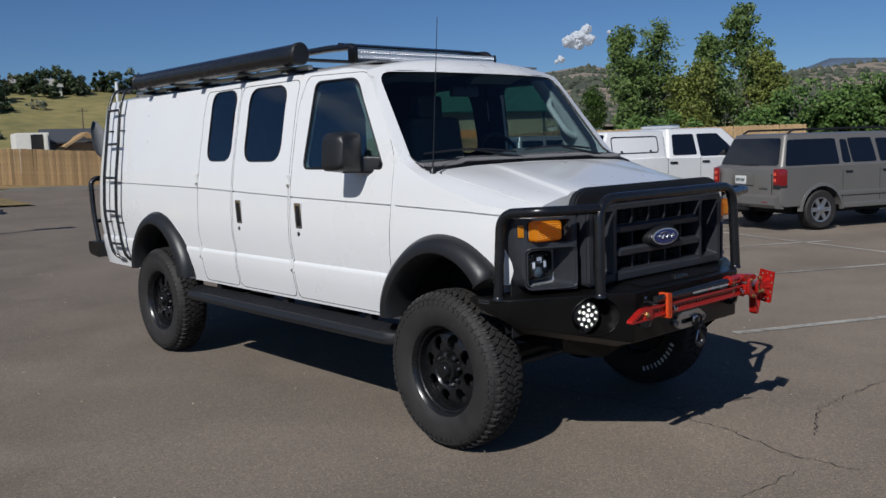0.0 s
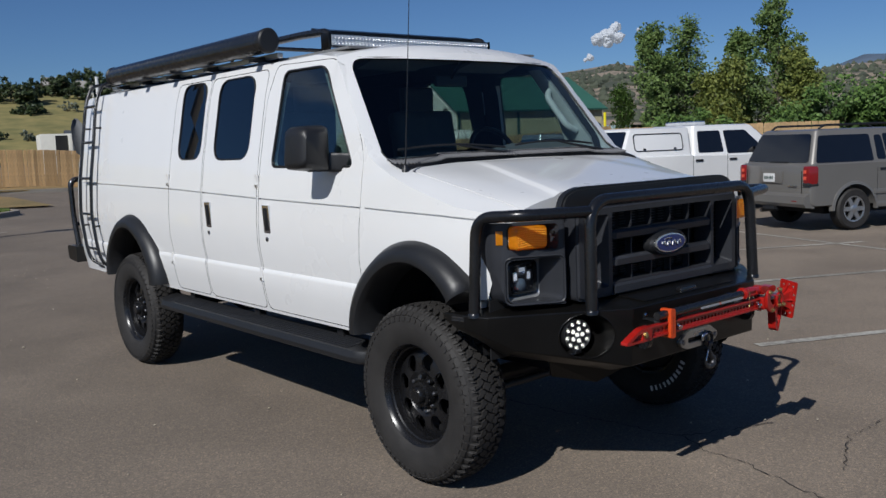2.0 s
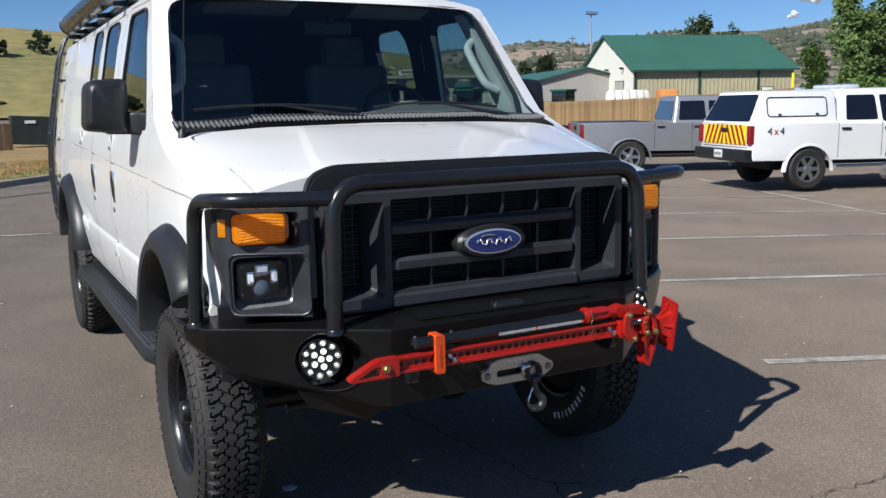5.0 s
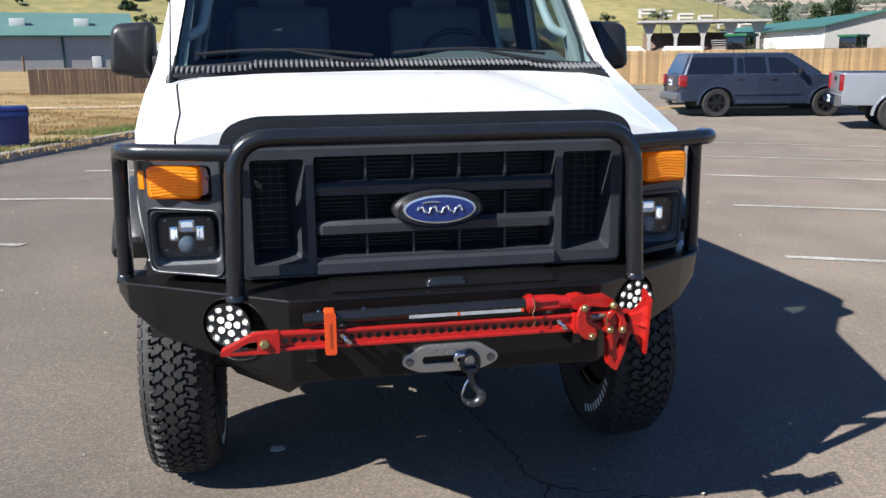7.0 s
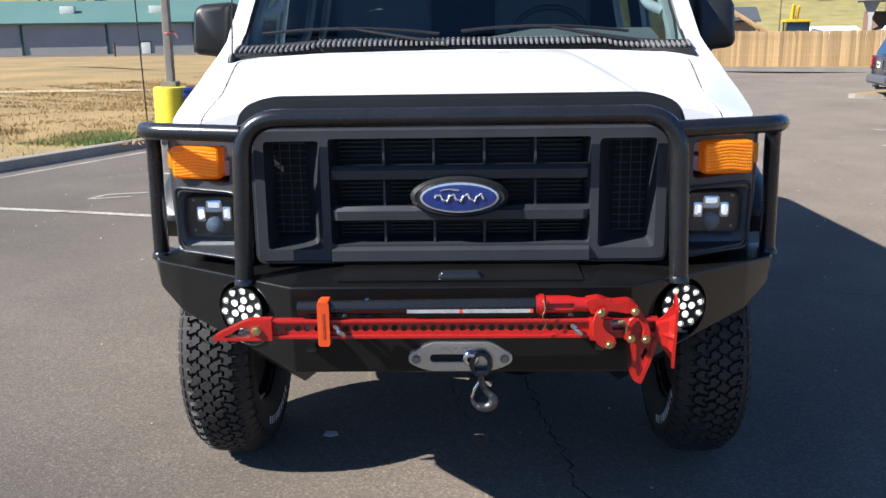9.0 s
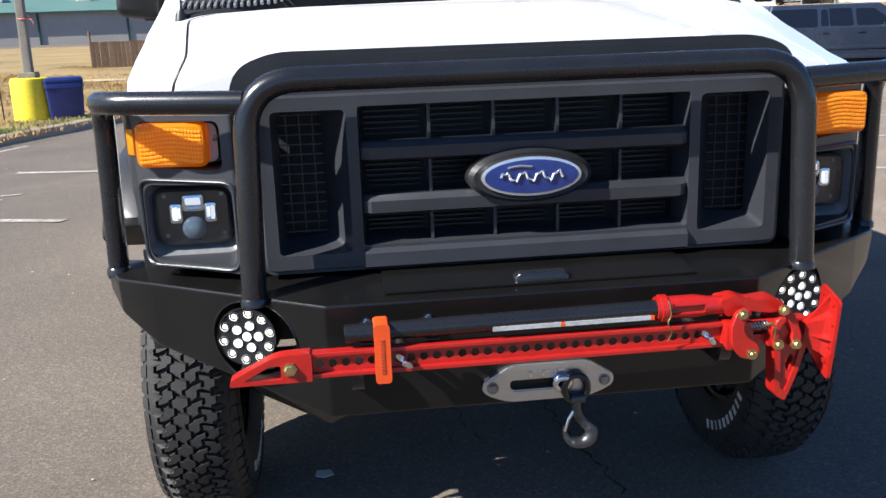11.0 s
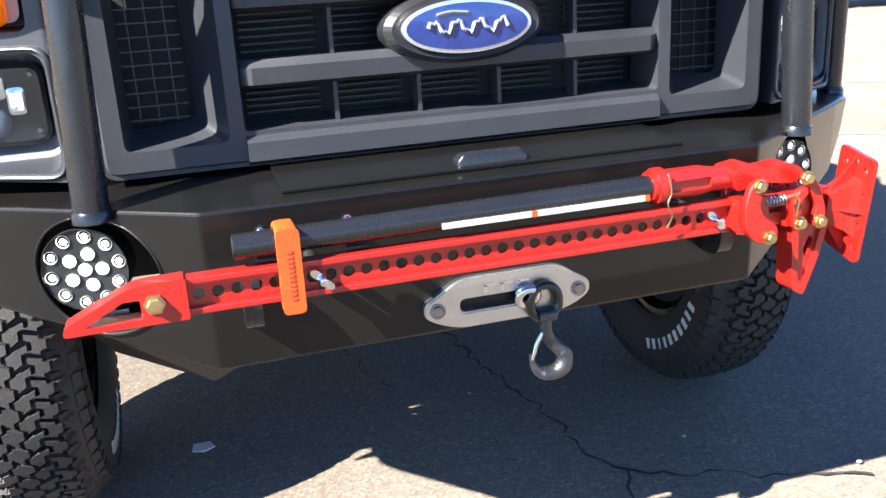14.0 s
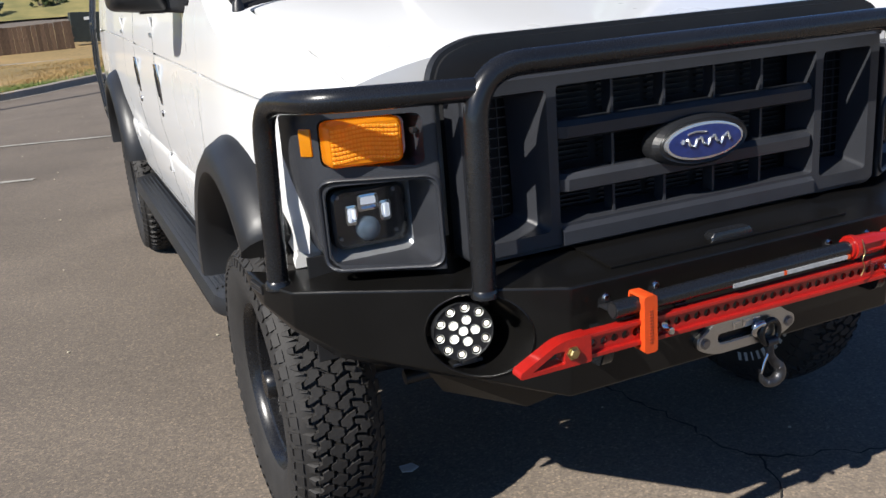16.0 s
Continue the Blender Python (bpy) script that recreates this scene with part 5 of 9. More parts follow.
lid = part("winch_cover", bm, BLACK_STEEL, bumper, "black winch cover plate")
bm = B()
loft(bm, [[(x * k, -0.824 + y * k, 0.886 + z) for x, y in rounded(rect(-0.062, -0.018, 0.062, 0.018), 0.01, 4)] for z, k in ((0.0, 1.0), (0.014, 1.0), (0.023, 0.86))])
part("cover_latch", bm, BLACK_TUBE, bumper, "black rubber latch", smooth=40)
for s in (-1, 1):
    fog = part("fog_lamp", B(), DARK_PLASTIC, bumper, "round lit LED fog lamp")
    bm = B()
    m = Matrix.Translation((s * 0.647, -0.684, 0.775)) @ pose(0, 0, 0, 0, 0, s * 12) @ AX_Y @ Matrix.Diagonal((1.12, 1.12, 1.0, 1))
    revolve(bm, [(0, -0.03), (0.05, -0.02), (0.060, 0.0), (0.0615, 0.05), (0.0605, 0.054), (0.0590, 0.050), (0.0, 0.046)], m, 32)
    bm.to_mesh(fog.data)
    bm.free()
    spots = [(0, 0)] + [(0.024 * math.cos(a), 0.024 * math.sin(a)) for a in (2 * math.pi * k / 5 for k in range(5))] + [(0.049 * math.cos(a), 0.049 * math.sin(a)) for a in (2 * math.pi * (k + 0.3) / 10 for k in range(10))]
    bm = B()
    revolve(bm, [(0.0585, 0.0465), (0.0575, 0.0480), (0.0, 0.0470)], m, 32)
    part("lamp_face", bm, LAMP_BOWL, fog, "dark lamp face", smooth=40)
    for u, v in spots:
        bm = B()
        revolve(bm, [(0.0060, 0.0475), (0.0082, 0.0488), (0.0094, 0.0515), (0.0097, 0.0515), (0.0094, 0.0472)], m @ Matrix.Translation((u, v, 0)), 12)
        part("led_cup", bm, CUP, fog, smooth=60)
        bm = B()
        revolve(bm, [(0.0056, 0.044), (0.0056, 0.0490), (0.0036, 0.0512), (0, 0.0520)], m @ Matrix.Translation((u, v, 0)), 10)
        part("led", bm, LED_ON, fog, smooth=60)
    bm = B()
    box(bm, (s * 0.642, -0.705, 0.699), (0.038, 0.035, 0.022), 0.004)
    box(bm, (s * 0.642, -0.690, 0.688), (0.075, 0.045, 0.008), 0.002)
    part("lamp_bracket", bm, STEEL, fog)
    bm = B()
    q = [((s * 0.636) + 0.0975 * math.cos(a), 0.772 + 0.0975 * math.sin(a)) for a in (2 * math.pi * k / 40 for k in range(40))]
    y_at = lambda x: -0.889 + (abs(x) - 0.475) / (0.884 - 0.475) * 0.297
    sweep(bm, [(x, y_at(x) + 0.004, z) for x, z in q], 0.003, 6, closed=True)
    part("lamp_hole_rim", bm, BLACK_STEEL, bumper, smooth=60)
    # name plate on the wing, plain bars
    bm = B()
    box(bm, (0, 0, 0), (0.072, 0.004, 0.022), 0.001, Matrix.Translation((s * 1.0255, -0.385, 0.858)) @ pose(0, 0, 0, 0, 0, s * 83))
    tag = part("wing_plate", bm, DARK_PLASTIC, bumper, "small dark plate with a pale edge")
    bm = B()
    for z in (0.009, -0.009):
        box(bm, (0, -0.0025, z * 0.8), (0.062, 0.002, 0.0025), 0, Matrix.Translation((s * 1.0255, -0.385, 0.858)) @ pose(0, 0, 0, 0, 0, s * 83))
    part("pale_bar", bm, STEEL, tag)

for s in (-1, 1):
    bm = B()
    chin = [(0.425, -0.790, 0.597), (0.705, -0.612, 0.645), (0.650, -0.570, 0.562), (0.485, -0.689, 0.525)]
    loft(bm, [[(s * x, y + dy, z + dy) for x, y, z in chin] for dy in (0.0, 0.012)])
    part("chin_plate", bm, BLACK_STEEL, bumper, "angled black plate under the bumper")
    # Unseen plate added here to keep sun spots off the ground.
    bm = B()
    box(bm, (s * 0.70, -0.47, 0.80), (0.44, 0.008, 0.26), 0.002)
    part("splash_shield", bm, DEEP_BLACK, van, "unseen black plate added behind the bumper to block sun")

# ---- bull bar ----
bm = B()
sweep(bm, fillet([(-0.627, -0.790, 0.880), (-0.612, -0.775, 1.343), (0.612, -0.775, 1.343), (0.627, -0.790, 0.880)], 0.115, 10), 0.027, 18)
bull = part("bull_bar", bm, BLACK_TUBE, van, "black tubular steel brush guard", smooth=60)
for s in (-1, 1):
    bm = B()
    sweep(bm, fillet([(s * 0.612, -0.772, 1.300), (s * 0.930, -0.690, 1.305), (s * 0.975, -0.465, 1.292), (s * 0.988, -0.448, 0.868)], 0.085, 8), 0.025, 16)
    part("side_hoop", bm, BLACK_TUBE, bull, smooth=60)
    for x, y in ((0.627, -0.790), (0.988, -0.449)):
        bm = B()
        sweep(bm, [(s * x, y, 0.866), (s * x, y, 0.880), (s * x, y, 0.886)], [0.0305, 0.0295, 0.0255], 18)
        part("weld_collar", bm, BLACK_TUBE, bull, smooth=50)

# ---- farm jack on the bumper ----
jack = thing("farm_jack", "bright red farm jack with a black handle bolted across the bumper", "jack", at=(0, 0, 0))
JY = -0.985
bar = B()
box(bar, (-0.005, JY, 0.806), (1.04, 0.010, 0.046))
for z in (0.783, 0.829):
    box(bar, (-0.005, JY - 0.004, z), (1.04, 0.022, 0.010))
hb = []
flat = B()
box(flat, (0.0, JY, 0.806), (1.06, 0.009, 0.040))
x = -0.49
c = []
while x < 0.31:
    h = B()
    revolve(h, [(0, -0.05), (0.0088, -0.05), (0.0088, 0.05), (0, 0.05)], Matrix.Translation((x, JY, 0.806)) @ AX_Y, 12)
    c.append(h)
    x += 0.0262
web = carve(flat, c)
part("rack_bar", web, RED, jack, "red steel bar with a row of holes")
for z, nm in ((0.784, "lower_flange"), (0.828, "upper_flange")):
    bm = B()
    box(bm, (0.0, JY - 0.002, z), (1.06, 0.026, 0.009), 0.002)
    part(nm, bm, RED, jack)
# toe at the end
toe = B()
prism(toe, rounded([(-0.668, 0.777), (-0.665, 0.790), (-0.575, 0.834), (-0.505, 0.836), (-0.505, 0.777)], [0.006, 0.006, 0.02, 0.004, 0.004], 4), 0.034, Matrix.Translation((0, JY + 0.012, 0)) @ AX_Y)
tri = B()
prism(tri, rounded([(-0.640, 0.786), (-0.588, 0.814), (-0.566, 0.814), (-0.566, 0.786)], 0.004, 3), 0.2, Matrix.Translation((0, JY + 0.1, 0)) @ AX_Y)
part("toe", carve(toe, [tri]), RED, jack, "red pointed toe with a window", smooth=30)


def bolt(name, at, r, h, mat, parent, seg=6):
    bm = B()
    revolve(bm, [(0, 0), (r * 1.35, 0), (r * 1.35, 0.003), (r, 0.003), (r, h), (r * 0.8, h + 0.002), (0, h + 0.002)], Matrix.Translation(at) @ AX_Y, seg)
    return part(name, bm, mat, parent)


bolt("gold_bolt", (-0.548, JY - 0.022, 0.806), 0.011, 0.008, GOLD_ZINC, jack)
for x in (-0.322, 0.311):
    bm = B()
    revolve(bm, [(0, 0), (0.008, 0), (0.009, 0.012), (0.006, 0.028), (0, 0.030)], Matrix.Translation((x, JY - 0.012, 0.806)) @ AX_Y, 12)
    for s in (-1, 1):
        prism(bm, rounded([(0.003, -0.005), (0.017, 0.000), (0.021, 0.009), (0.015, 0.012), (0.003, 0.007)], 0.004, 3), 0.005, Matrix.Translation((x, JY - 0.022, 0.806)) @ pose(0, 0, 0, 0, 68 if s > 0 else 248, 0) @ AX_Y)
    part("wing_nut", bm, CHROME, jack, "shiny wing nut", smooth=40)
# orange keeper strap
strap = B()
prism(strap, rounded(rect(-0.380, 0.762, -0.348, 0.886), 0.008, 3), 0.055, Matrix.Translation((0, JY + 0.028, 0)) @ AX_Y)
cut = B()
box(cut, (-0.364, JY + 0.006, 0.826), (0.2, 0.034, 0.110), 0.006)
part("keeper_strap", carve(strap, [cut]), ORANGE, jack, "orange rubber handle keeper", smooth=30)
bm = B()
for i in range(11):
    box(bm, (-0.364, JY - 0.0275, 0.785 + 0.0068 * i), (0.008, 0.0015, 0.004))
part("keeper_lettering", bm, surface("dark_orange", (0.4, 0.05, 0.01), 0.6), jack, "raised orange bars", kind="stuff")
# handle tube
bm = B()
sweep(bm, [(-0.436, JY + 0.004, 0.862), (0.222, JY + 0.004, 0.868)], 0.0185, 18)
part("handle_tube", bm, BLACK_TUBE, jack, "glossy black handle tube", smooth=60)
# The tube end is solid; a black disc gives the shade of a hollow.
bm = B()
sweep(bm, [(-0.4375, JY + 0.004, 0.862), (-0.430, JY + 0.004, 0.862)], 0.0145, 14)
part("tube_mouth", bm, DEEP_BLACK, jack)
bm = B()
for i, (x0, x1) in enumerate(((-0.14, 0.0), (0.008, 0.19))):
    box(bm, ((x0 + x1) / 2, JY - 0.0145, 0.8555), (x1 - x0, 0.003, 0.009), 0, None)
part("handle_label", bm, surface("scuffed_label", (0.36, 0.37, 0.38), 0.5, var=0.25, scale=25, fine=120), jack, "long scuffed grey label strip")
bm = B()
box(bm, (0.004, JY - 0.015, 0.8555), (0.008, 0.003, 0.009))
part("label_tip", bm, ORANGE, jack)
bm = B()
box(bm, (0.193, JY - 0.015, 0.8555), (0.008, 0.003, 0.009))
part("label_tip", bm, ORANGE, jack)
# handle socket
sock = B()
sweep(sock, [(0.205, JY + 0.004, 0.868), (0.29, JY + 0.004, 0.868), (0.315, JY + 0.002, 0.868), (0.40, JY, 0.866)], [0.0245, 0.0245, 0.020, 0.018], 18)
slot = B()
box(slot, (0.268, JY - 0.03, 0.868), (0.075, 0.04, 0.018), 0.006)
part("handle_socket", carve(sock, [slot]), RED, jack, "red handle socket with a slot", smooth=40)
bm = B()
sweep(bm, [(0.213, JY + 0.004, 0.868), (0.226, JY + 0.004, 0.868)], 0.029, 18)
part("socket_collar", bm, RED, jack, smooth=40)
# lifting mechanism: runner, links, pins
def plate(name, pts, y0, t, r=0.012, holes=(), parent=None, label=""):
    """A flat red link with its outline in (x, z), y0 at its front face."""
    q = B()
    prism(q, rounded(pts, r, 4), t, Matrix.Translation((0, y0 + t, 0)) @ AX_Y)
    cs = []
    for x, z, rad in holes:
        h = B()
        revolve(h, [(0, -0.2), (rad, -0.2), (rad, 0.2), (0, 0.2)], Matrix.Translation((x, y0, z)) @ AX_Y, 14)
        cs.append(h)
    if cs:
        q = carve(q, cs)
    bmesh.ops.bevel(q, geom=[e for e in q.edges if len(e.link_faces) == 2 and e.calc_face_angle(0) > 1.2], offset=0.0022, segments=1, affect="EDGES")
    return part(name, q, RED, parent or jack, label, smooth=35)


for y0 in (JY - 0.046, JY + 0.012):
    plate("cheek_plate", [(0.352, 0.790), (0.350, 0.832), (0.360, 0.862), (0.382, 0.872), (0.396, 0.858), (0.382, 0.844), (0.378, 0.828), (0.388, 0.806), (0.412, 0.790), (0.416, 0.768), (0.398, 0.757), (0.372, 0.764)], y0, 0.014, 0.010)
    plate("link_arm", [(0.440, 0.782), (0.438, 0.816), (0.446, 0.842), (0.462, 0.848), (0.468, 0.836), (0.456, 0.826), (0.454, 0.804), (0.464, 0.790), (0.462, 0.776), (0.450, 0.772)], y0 - 0.003, 0.012, 0.007)
    plate("link_arm", [(0.478, 0.780), (0.484, 0.812), (0.470, 0.842), (0.452, 0.866), (0.462, 0.872), (0.474, 0.864), (0.492, 0.840), (0.504, 0.806), (0.504, 0.782), (0.492, 0.772)], y0, 0.012, 0.007)
bm = B()
box(bm, (0.376, JY - 0.008, 0.806), (0.060, 0.048, 0.060), 0.008)
box(bm, (0.466, JY - 0.008, 0.806), (0.058, 0.050, 0.056), 0.008)
box(bm, (0.424, JY - 0.004, 0.792), (0.06, 0.030, 0.022), 0.006)
part("runner_block", bm, RED, jack, smooth=40)
bm = B()
n = 40
sweep(bm, [(0.398 + 0.042 * i / n, JY - 0.024 + 0.009 * math.cos(i * 1.1), 0.824 + 0.009 * math.sin(i * 1.1)) for i in range(n + 1)], 0.0022, 6)
part("pin_spring", bm, STEEL, jack, "small steel coil spring", smooth=60)
for x, z in ((0.396, 0.771), (0.452, 0.788), (0.491, 0.786), (0.460, 0.862), (0.372, 0.859)):
    bolt("pin", (x, JY - 0.046, z), 0.0085, 0.010, GOLD_ZINC, jack, 12)
bm = B()
sweep(bm, [(0.415, JY - 0.058, 0.838), (0.428, JY - 0.062, 0.842), (0.437, JY - 0.060, 0.832), (0.436, JY - 0.056, 0.805)], 0.003, 6)
part("reversing_latch", bm, GOLD_ZINC, jack, smooth=60)
clev = B()
prism(clev, rounded([(0.335, 0.884), (0.372, 0.890), (0.405, 0.878), (0.452, 0.882), (0.474, 0.870), (0.472, 0.854), (0.45, 0.848), (0.40, 0.856), (0.35, 0.846)], 0.008, 3), 0.046, Matrix.Translation((0, JY + 0.026, 0)) @ AX_Y)
part("upper_clevis", clev, RED, jack, smooth=30)
bm = B()
sweep(bm, fillet([(0.224, JY - 0.022, 0.892), (0.228, JY - 0.030, 0.862), (0.218, JY - 0.030, 0.846), (0.232, JY - 0.028, 0.826), (0.222, JY - 0.026, 0.806)], 0.01, 3), 0.0016, 6)
part("tie_wire", bm, GOLD_ZINC, jack, "thin brass tie wire", smooth=60)
# lifting nose pointing down
nose = B()
prism(nose, rounded([(0.455, 0.795), (0.462, 0.664), (0.486, 0.650), (0.512, 0.715), (0.534, 0.800)], [0.006, 0.010, 0.008, 0.04, 0.006], 4), 0.040, Matrix.Translation((0, JY + 0.014, 0)) @ AX_Y)
slot = B()
prism(slot, rounded([(0.469, 0.790), (0.473, 0.680), (0.484, 0.672), (0.502, 0.722), (0.518, 0.790)], 0.008, 3), 0.03, Matrix.Translation((0, JY - 0.020, 0)) @ AX_Y)
eye = B()
prism(eye, rounded([(0.490, 0.712), (0.484, 0.732), (0.496, 0.756), (0.504, 0.746)], 0.007, 3), 0.2, Matrix.Translation((0, JY + 0.1, 0)) @ AX_Y)
part("lifting_nose", carve(nose, [slot, eye]), RED, jack, smooth=30)
# foot at the end of the bar: a drilled plate with a four-sided boss
FOOT = Matrix.Translation((0.566, -1.008, 0.800)) @ Matrix.Rotation(radians(8), 4, "X") @ Matrix.Rotation(radians(-9), 4, "Z")
base = B()
prism(base, rounded(rect(-0.048, -0.090, 0.048, 0.090), 0.010, 3), 0.007, FOOT @ AX_X)
hs = []
for u, v in ((-0.028, 0.066), (0.0, 0.074), (0.028, 0.066), (-0.028, -0.066), (0.0, -0.074), (0.028, -0.066), (0.037, 0.026), (0.037, -0.026), (-0.037, 0.026), (-0.037, -0.026)):
    h = B()
    revolve(h, [(0, -0.1), (0.0068, -0.1), (0.0068, 0.1), (0, 0.1)], FOOT @ Matrix.Translation((0, u, v)) @ Matrix.Rotation(math.pi / 2, 4, "Y"), 12)
    hs.append(h)
foot = part("foot_plate", carve(base, hs), RED, jack, "red rectangular foot plate with drilled holes")
bm = B()
loft(bm, [[tuple(FOOT @ Vector(p)) for p in q] for q in (((-0.046, -0.014, -0.024), (-0.046, 0.014, -0.024), (-0.046, 0.014, 0.024), (-0.046, -0.014, 0.024)), ((-0.012, -0.022, -0.040), (-0.012, 0.022, -0.040), (-0.012, 0.022, 0.040), (-0.012, -0.022, 0.040)), ((0.0, -0.030, -0.050), (0.0, 0.030, -0.050), (0.0, 0.030, 0.050), (0.0, -0.030, 0.050)))])
part("foot_boss", bm, RED, foot, smooth=20)
for u, v in ((0.0, 1), (0.0, -1)):
    bm = B()
    prism(bm, [(-0.044, v * 0.02), (0.0, v * 0.084), (0.0, v * 0.02)], 0.005, FOOT @ Matrix.Translation((0, 0.0025, 0)) @ AX_Y)
    part("foot_web", bm, RED, foot)
for v in (-1, 1):
    bm = B()
    prism(bm, [(-0.042, v * 0.010), (0.0, v * 0.044), (0.0, v * 0.010)], 0.005, FOOT @ Matrix.Translation((0, 0, -0.0025)))
    part("foot_web", bm, RED, foot)

# mounting feet between jack and bumper
for x in (-0.322, 0.311):
    bm = B()
    sweep(bm, [(x, -0.862, 0.806), (x, JY, 0.806)], 0.009, 10)
    part("mounting_stud", bm, STEEL, jack)
for x in (-0.392, -0.262, 0.248, 0.375):
    bm = B()
    box(bm, (x, -0.879, 0.848), (0.034, 0.016, 0.036), 0.003)
    box(bm, (x, -0.93, 0.836), (0.028, 0.10, 0.005), 0.001)
    br = part("handle_clip", bm, DARK_PLASTIC, jack, "black bracket with a shiny bolt")
    bolt("clip_bolt", (x + 0.003, -0.886, 0.852), 0.0075, 0.006, CHROME, br, 12)
for x in (-0.416, 0.386):
    lug = B()
    prism(lug, rounded([(-0.858, 0.700), (-0.925, 0.700), (-0.940, 0.742), (-0.925, 0.786), (-0.858, 0.786)], [0.004, 0.03, 0.03, 0.03, 0.004], 5), 0.026, Matrix.Translation((x - 0.013, 0, 0)) @ AX_X)
    h = B()
    revolve(h, [(0, -0.1), (0.014, -0.1), (0.014, 0.1), (0, 0.1)], Matrix.Translation((x, -0.912, 0.742)) @ Matrix.Rotation(math.pi / 2, 4, "Y"), 16)
    part("recovery_lug", carve(lug, [h]), BLACK_TUBE, bumper, "black recovery lug", smooth=40)

# ---- fairlead with hook ----
fair = thing("hawse_fairlead", "polished aluminium hawse fairlead bolted to the bumper", "fairlead")
fl = B()
prism(fl, rounded([(-0.147, 0.672), (-0.147, 0.694), (-0.125, 0.706), (-0.088, 0.732), (0.088, 0.732), (0.125, 0.706), (0.147, 0.694), (0.147, 0.672), (0.125, 0.658), (0.088, 0.645), (-0.088, 0.645), (-0.125, 0.658)], [0.02, 0.02, 0.02, 0.02, 0.02, 0.02, 0.02, 0.02, 0.02, 0.02, 0.02, 0.02], 4), 0.022, Matrix.Translation((0, -0.872, 0)) @ AX_Y)
sl = B()
prism(sl, rounded(rect(-0.086, 0.672, 0.05, 0.695), 0.011, 5), 0.1, Matrix.Translation((0, -0.82, 0)) @ AX_Y)
flb = carve(fl, [sl])
bmesh.ops.bevel(flb, geom=[e for e in flb.edges if e.is_manifold and abs(e.verts[0].co.y + 0.894) < 1e-4 and abs(e.verts[1].co.y + 0.894) < 1e-4 and e.calc_face_angle(0) > 0.8], offset=0.003, segments=2, affect="EDGES")
part("fairlead_plate", flb, ALUMINIUM, fair, smooth=25)
# Black block set behind the fairlead slot as its shade.
bm = B()
box(bm, (-0.018, -0.868, 0.6835), (0.16, 0.02, 0.04))
part("slot_shadow", bm, DEEP_BLACK, fair, "black block standing in for shade behind the slot")
bm = B()
for x, w in ((-0.035, 0.022), (-0.006, 0.022), (0.024, 0.022)):
    box(bm, (x, -0.8945, 0.714), (w, 0.002, 0.005))
    box(bm, (x - w * 0.3, -0.8945, 0.708), (w * 0.3, 0.002, 0.014))
part("stamped_mark", bm, CHROME, fair, "plain raised marks", kind="stuff")
for x in (-0.125, 0.125):
    bolt("socket_bolt", (x, -0.893, 0.682), 0.010, 0.004, STEEL, fair, 16)
hook = thing("winch_hook", "dark forged winch hook hanging from a steel thimble", "hook")
bm = B()
ring = [(0.058 + 0.026 * math.cos(a), -0.905, 0.672 + 0.030 * math.sin(a)) for a in (2 * math.pi * k / 24 for k in range(24))]
sweep(bm, ring, 0.008, 8, closed=True)
part("shackle_ring", bm, BLACK_TUBE, hook, smooth=60)
bm = B()
sweep(bm, [(0.030 + 0.016 * math.cos(a), -0.90 - 0.004 * math.sin(a), 0.685 + 0.014 * math.sin(a)) for a in (2 * math.pi * k / 20 for k in range(20))], 0.009, 8, closed=True)
part("rope_thimble", bm, CHROME, hook, smooth=60)
bm = B()
pts = fillet([(0.060, -0.905, 0.645), (0.058, -0.905, 0.615), (0.075, -0.905, 0.590), (0.096, -0.905, 0.572), (0.090, -0.905, 0.545), (0.062, -0.905, 0.538), (0.036, -0.905, 0.552), (0.030, -0.905, 0.585)], 0.02, 4)
rr = [float(np.interp(i / (len(pts) - 1), (0, 0.2, 0.55, 0.8, 1.0), (0.010, 0.011, 0.0155, 0.012, 0.004))) for i in range(len(pts))]
sweep(bm, pts, rr, 12)
sweep(bm, [(0.045, -0.905, 0.648), (0.076, -0.905, 0.648)], 0.012, 10)
part("hook_body", bm, FORGED, hook, smooth=60)
bm = B()
sweep(bm, [(0.054, -0.905, 0.620), (0.040, -0.908, 0.60), (0.032, -0.908, 0.572)], [0.005, 0.004, 0.003], 8)
part("safety_latch", bm, CHROME, hook, smooth=60)

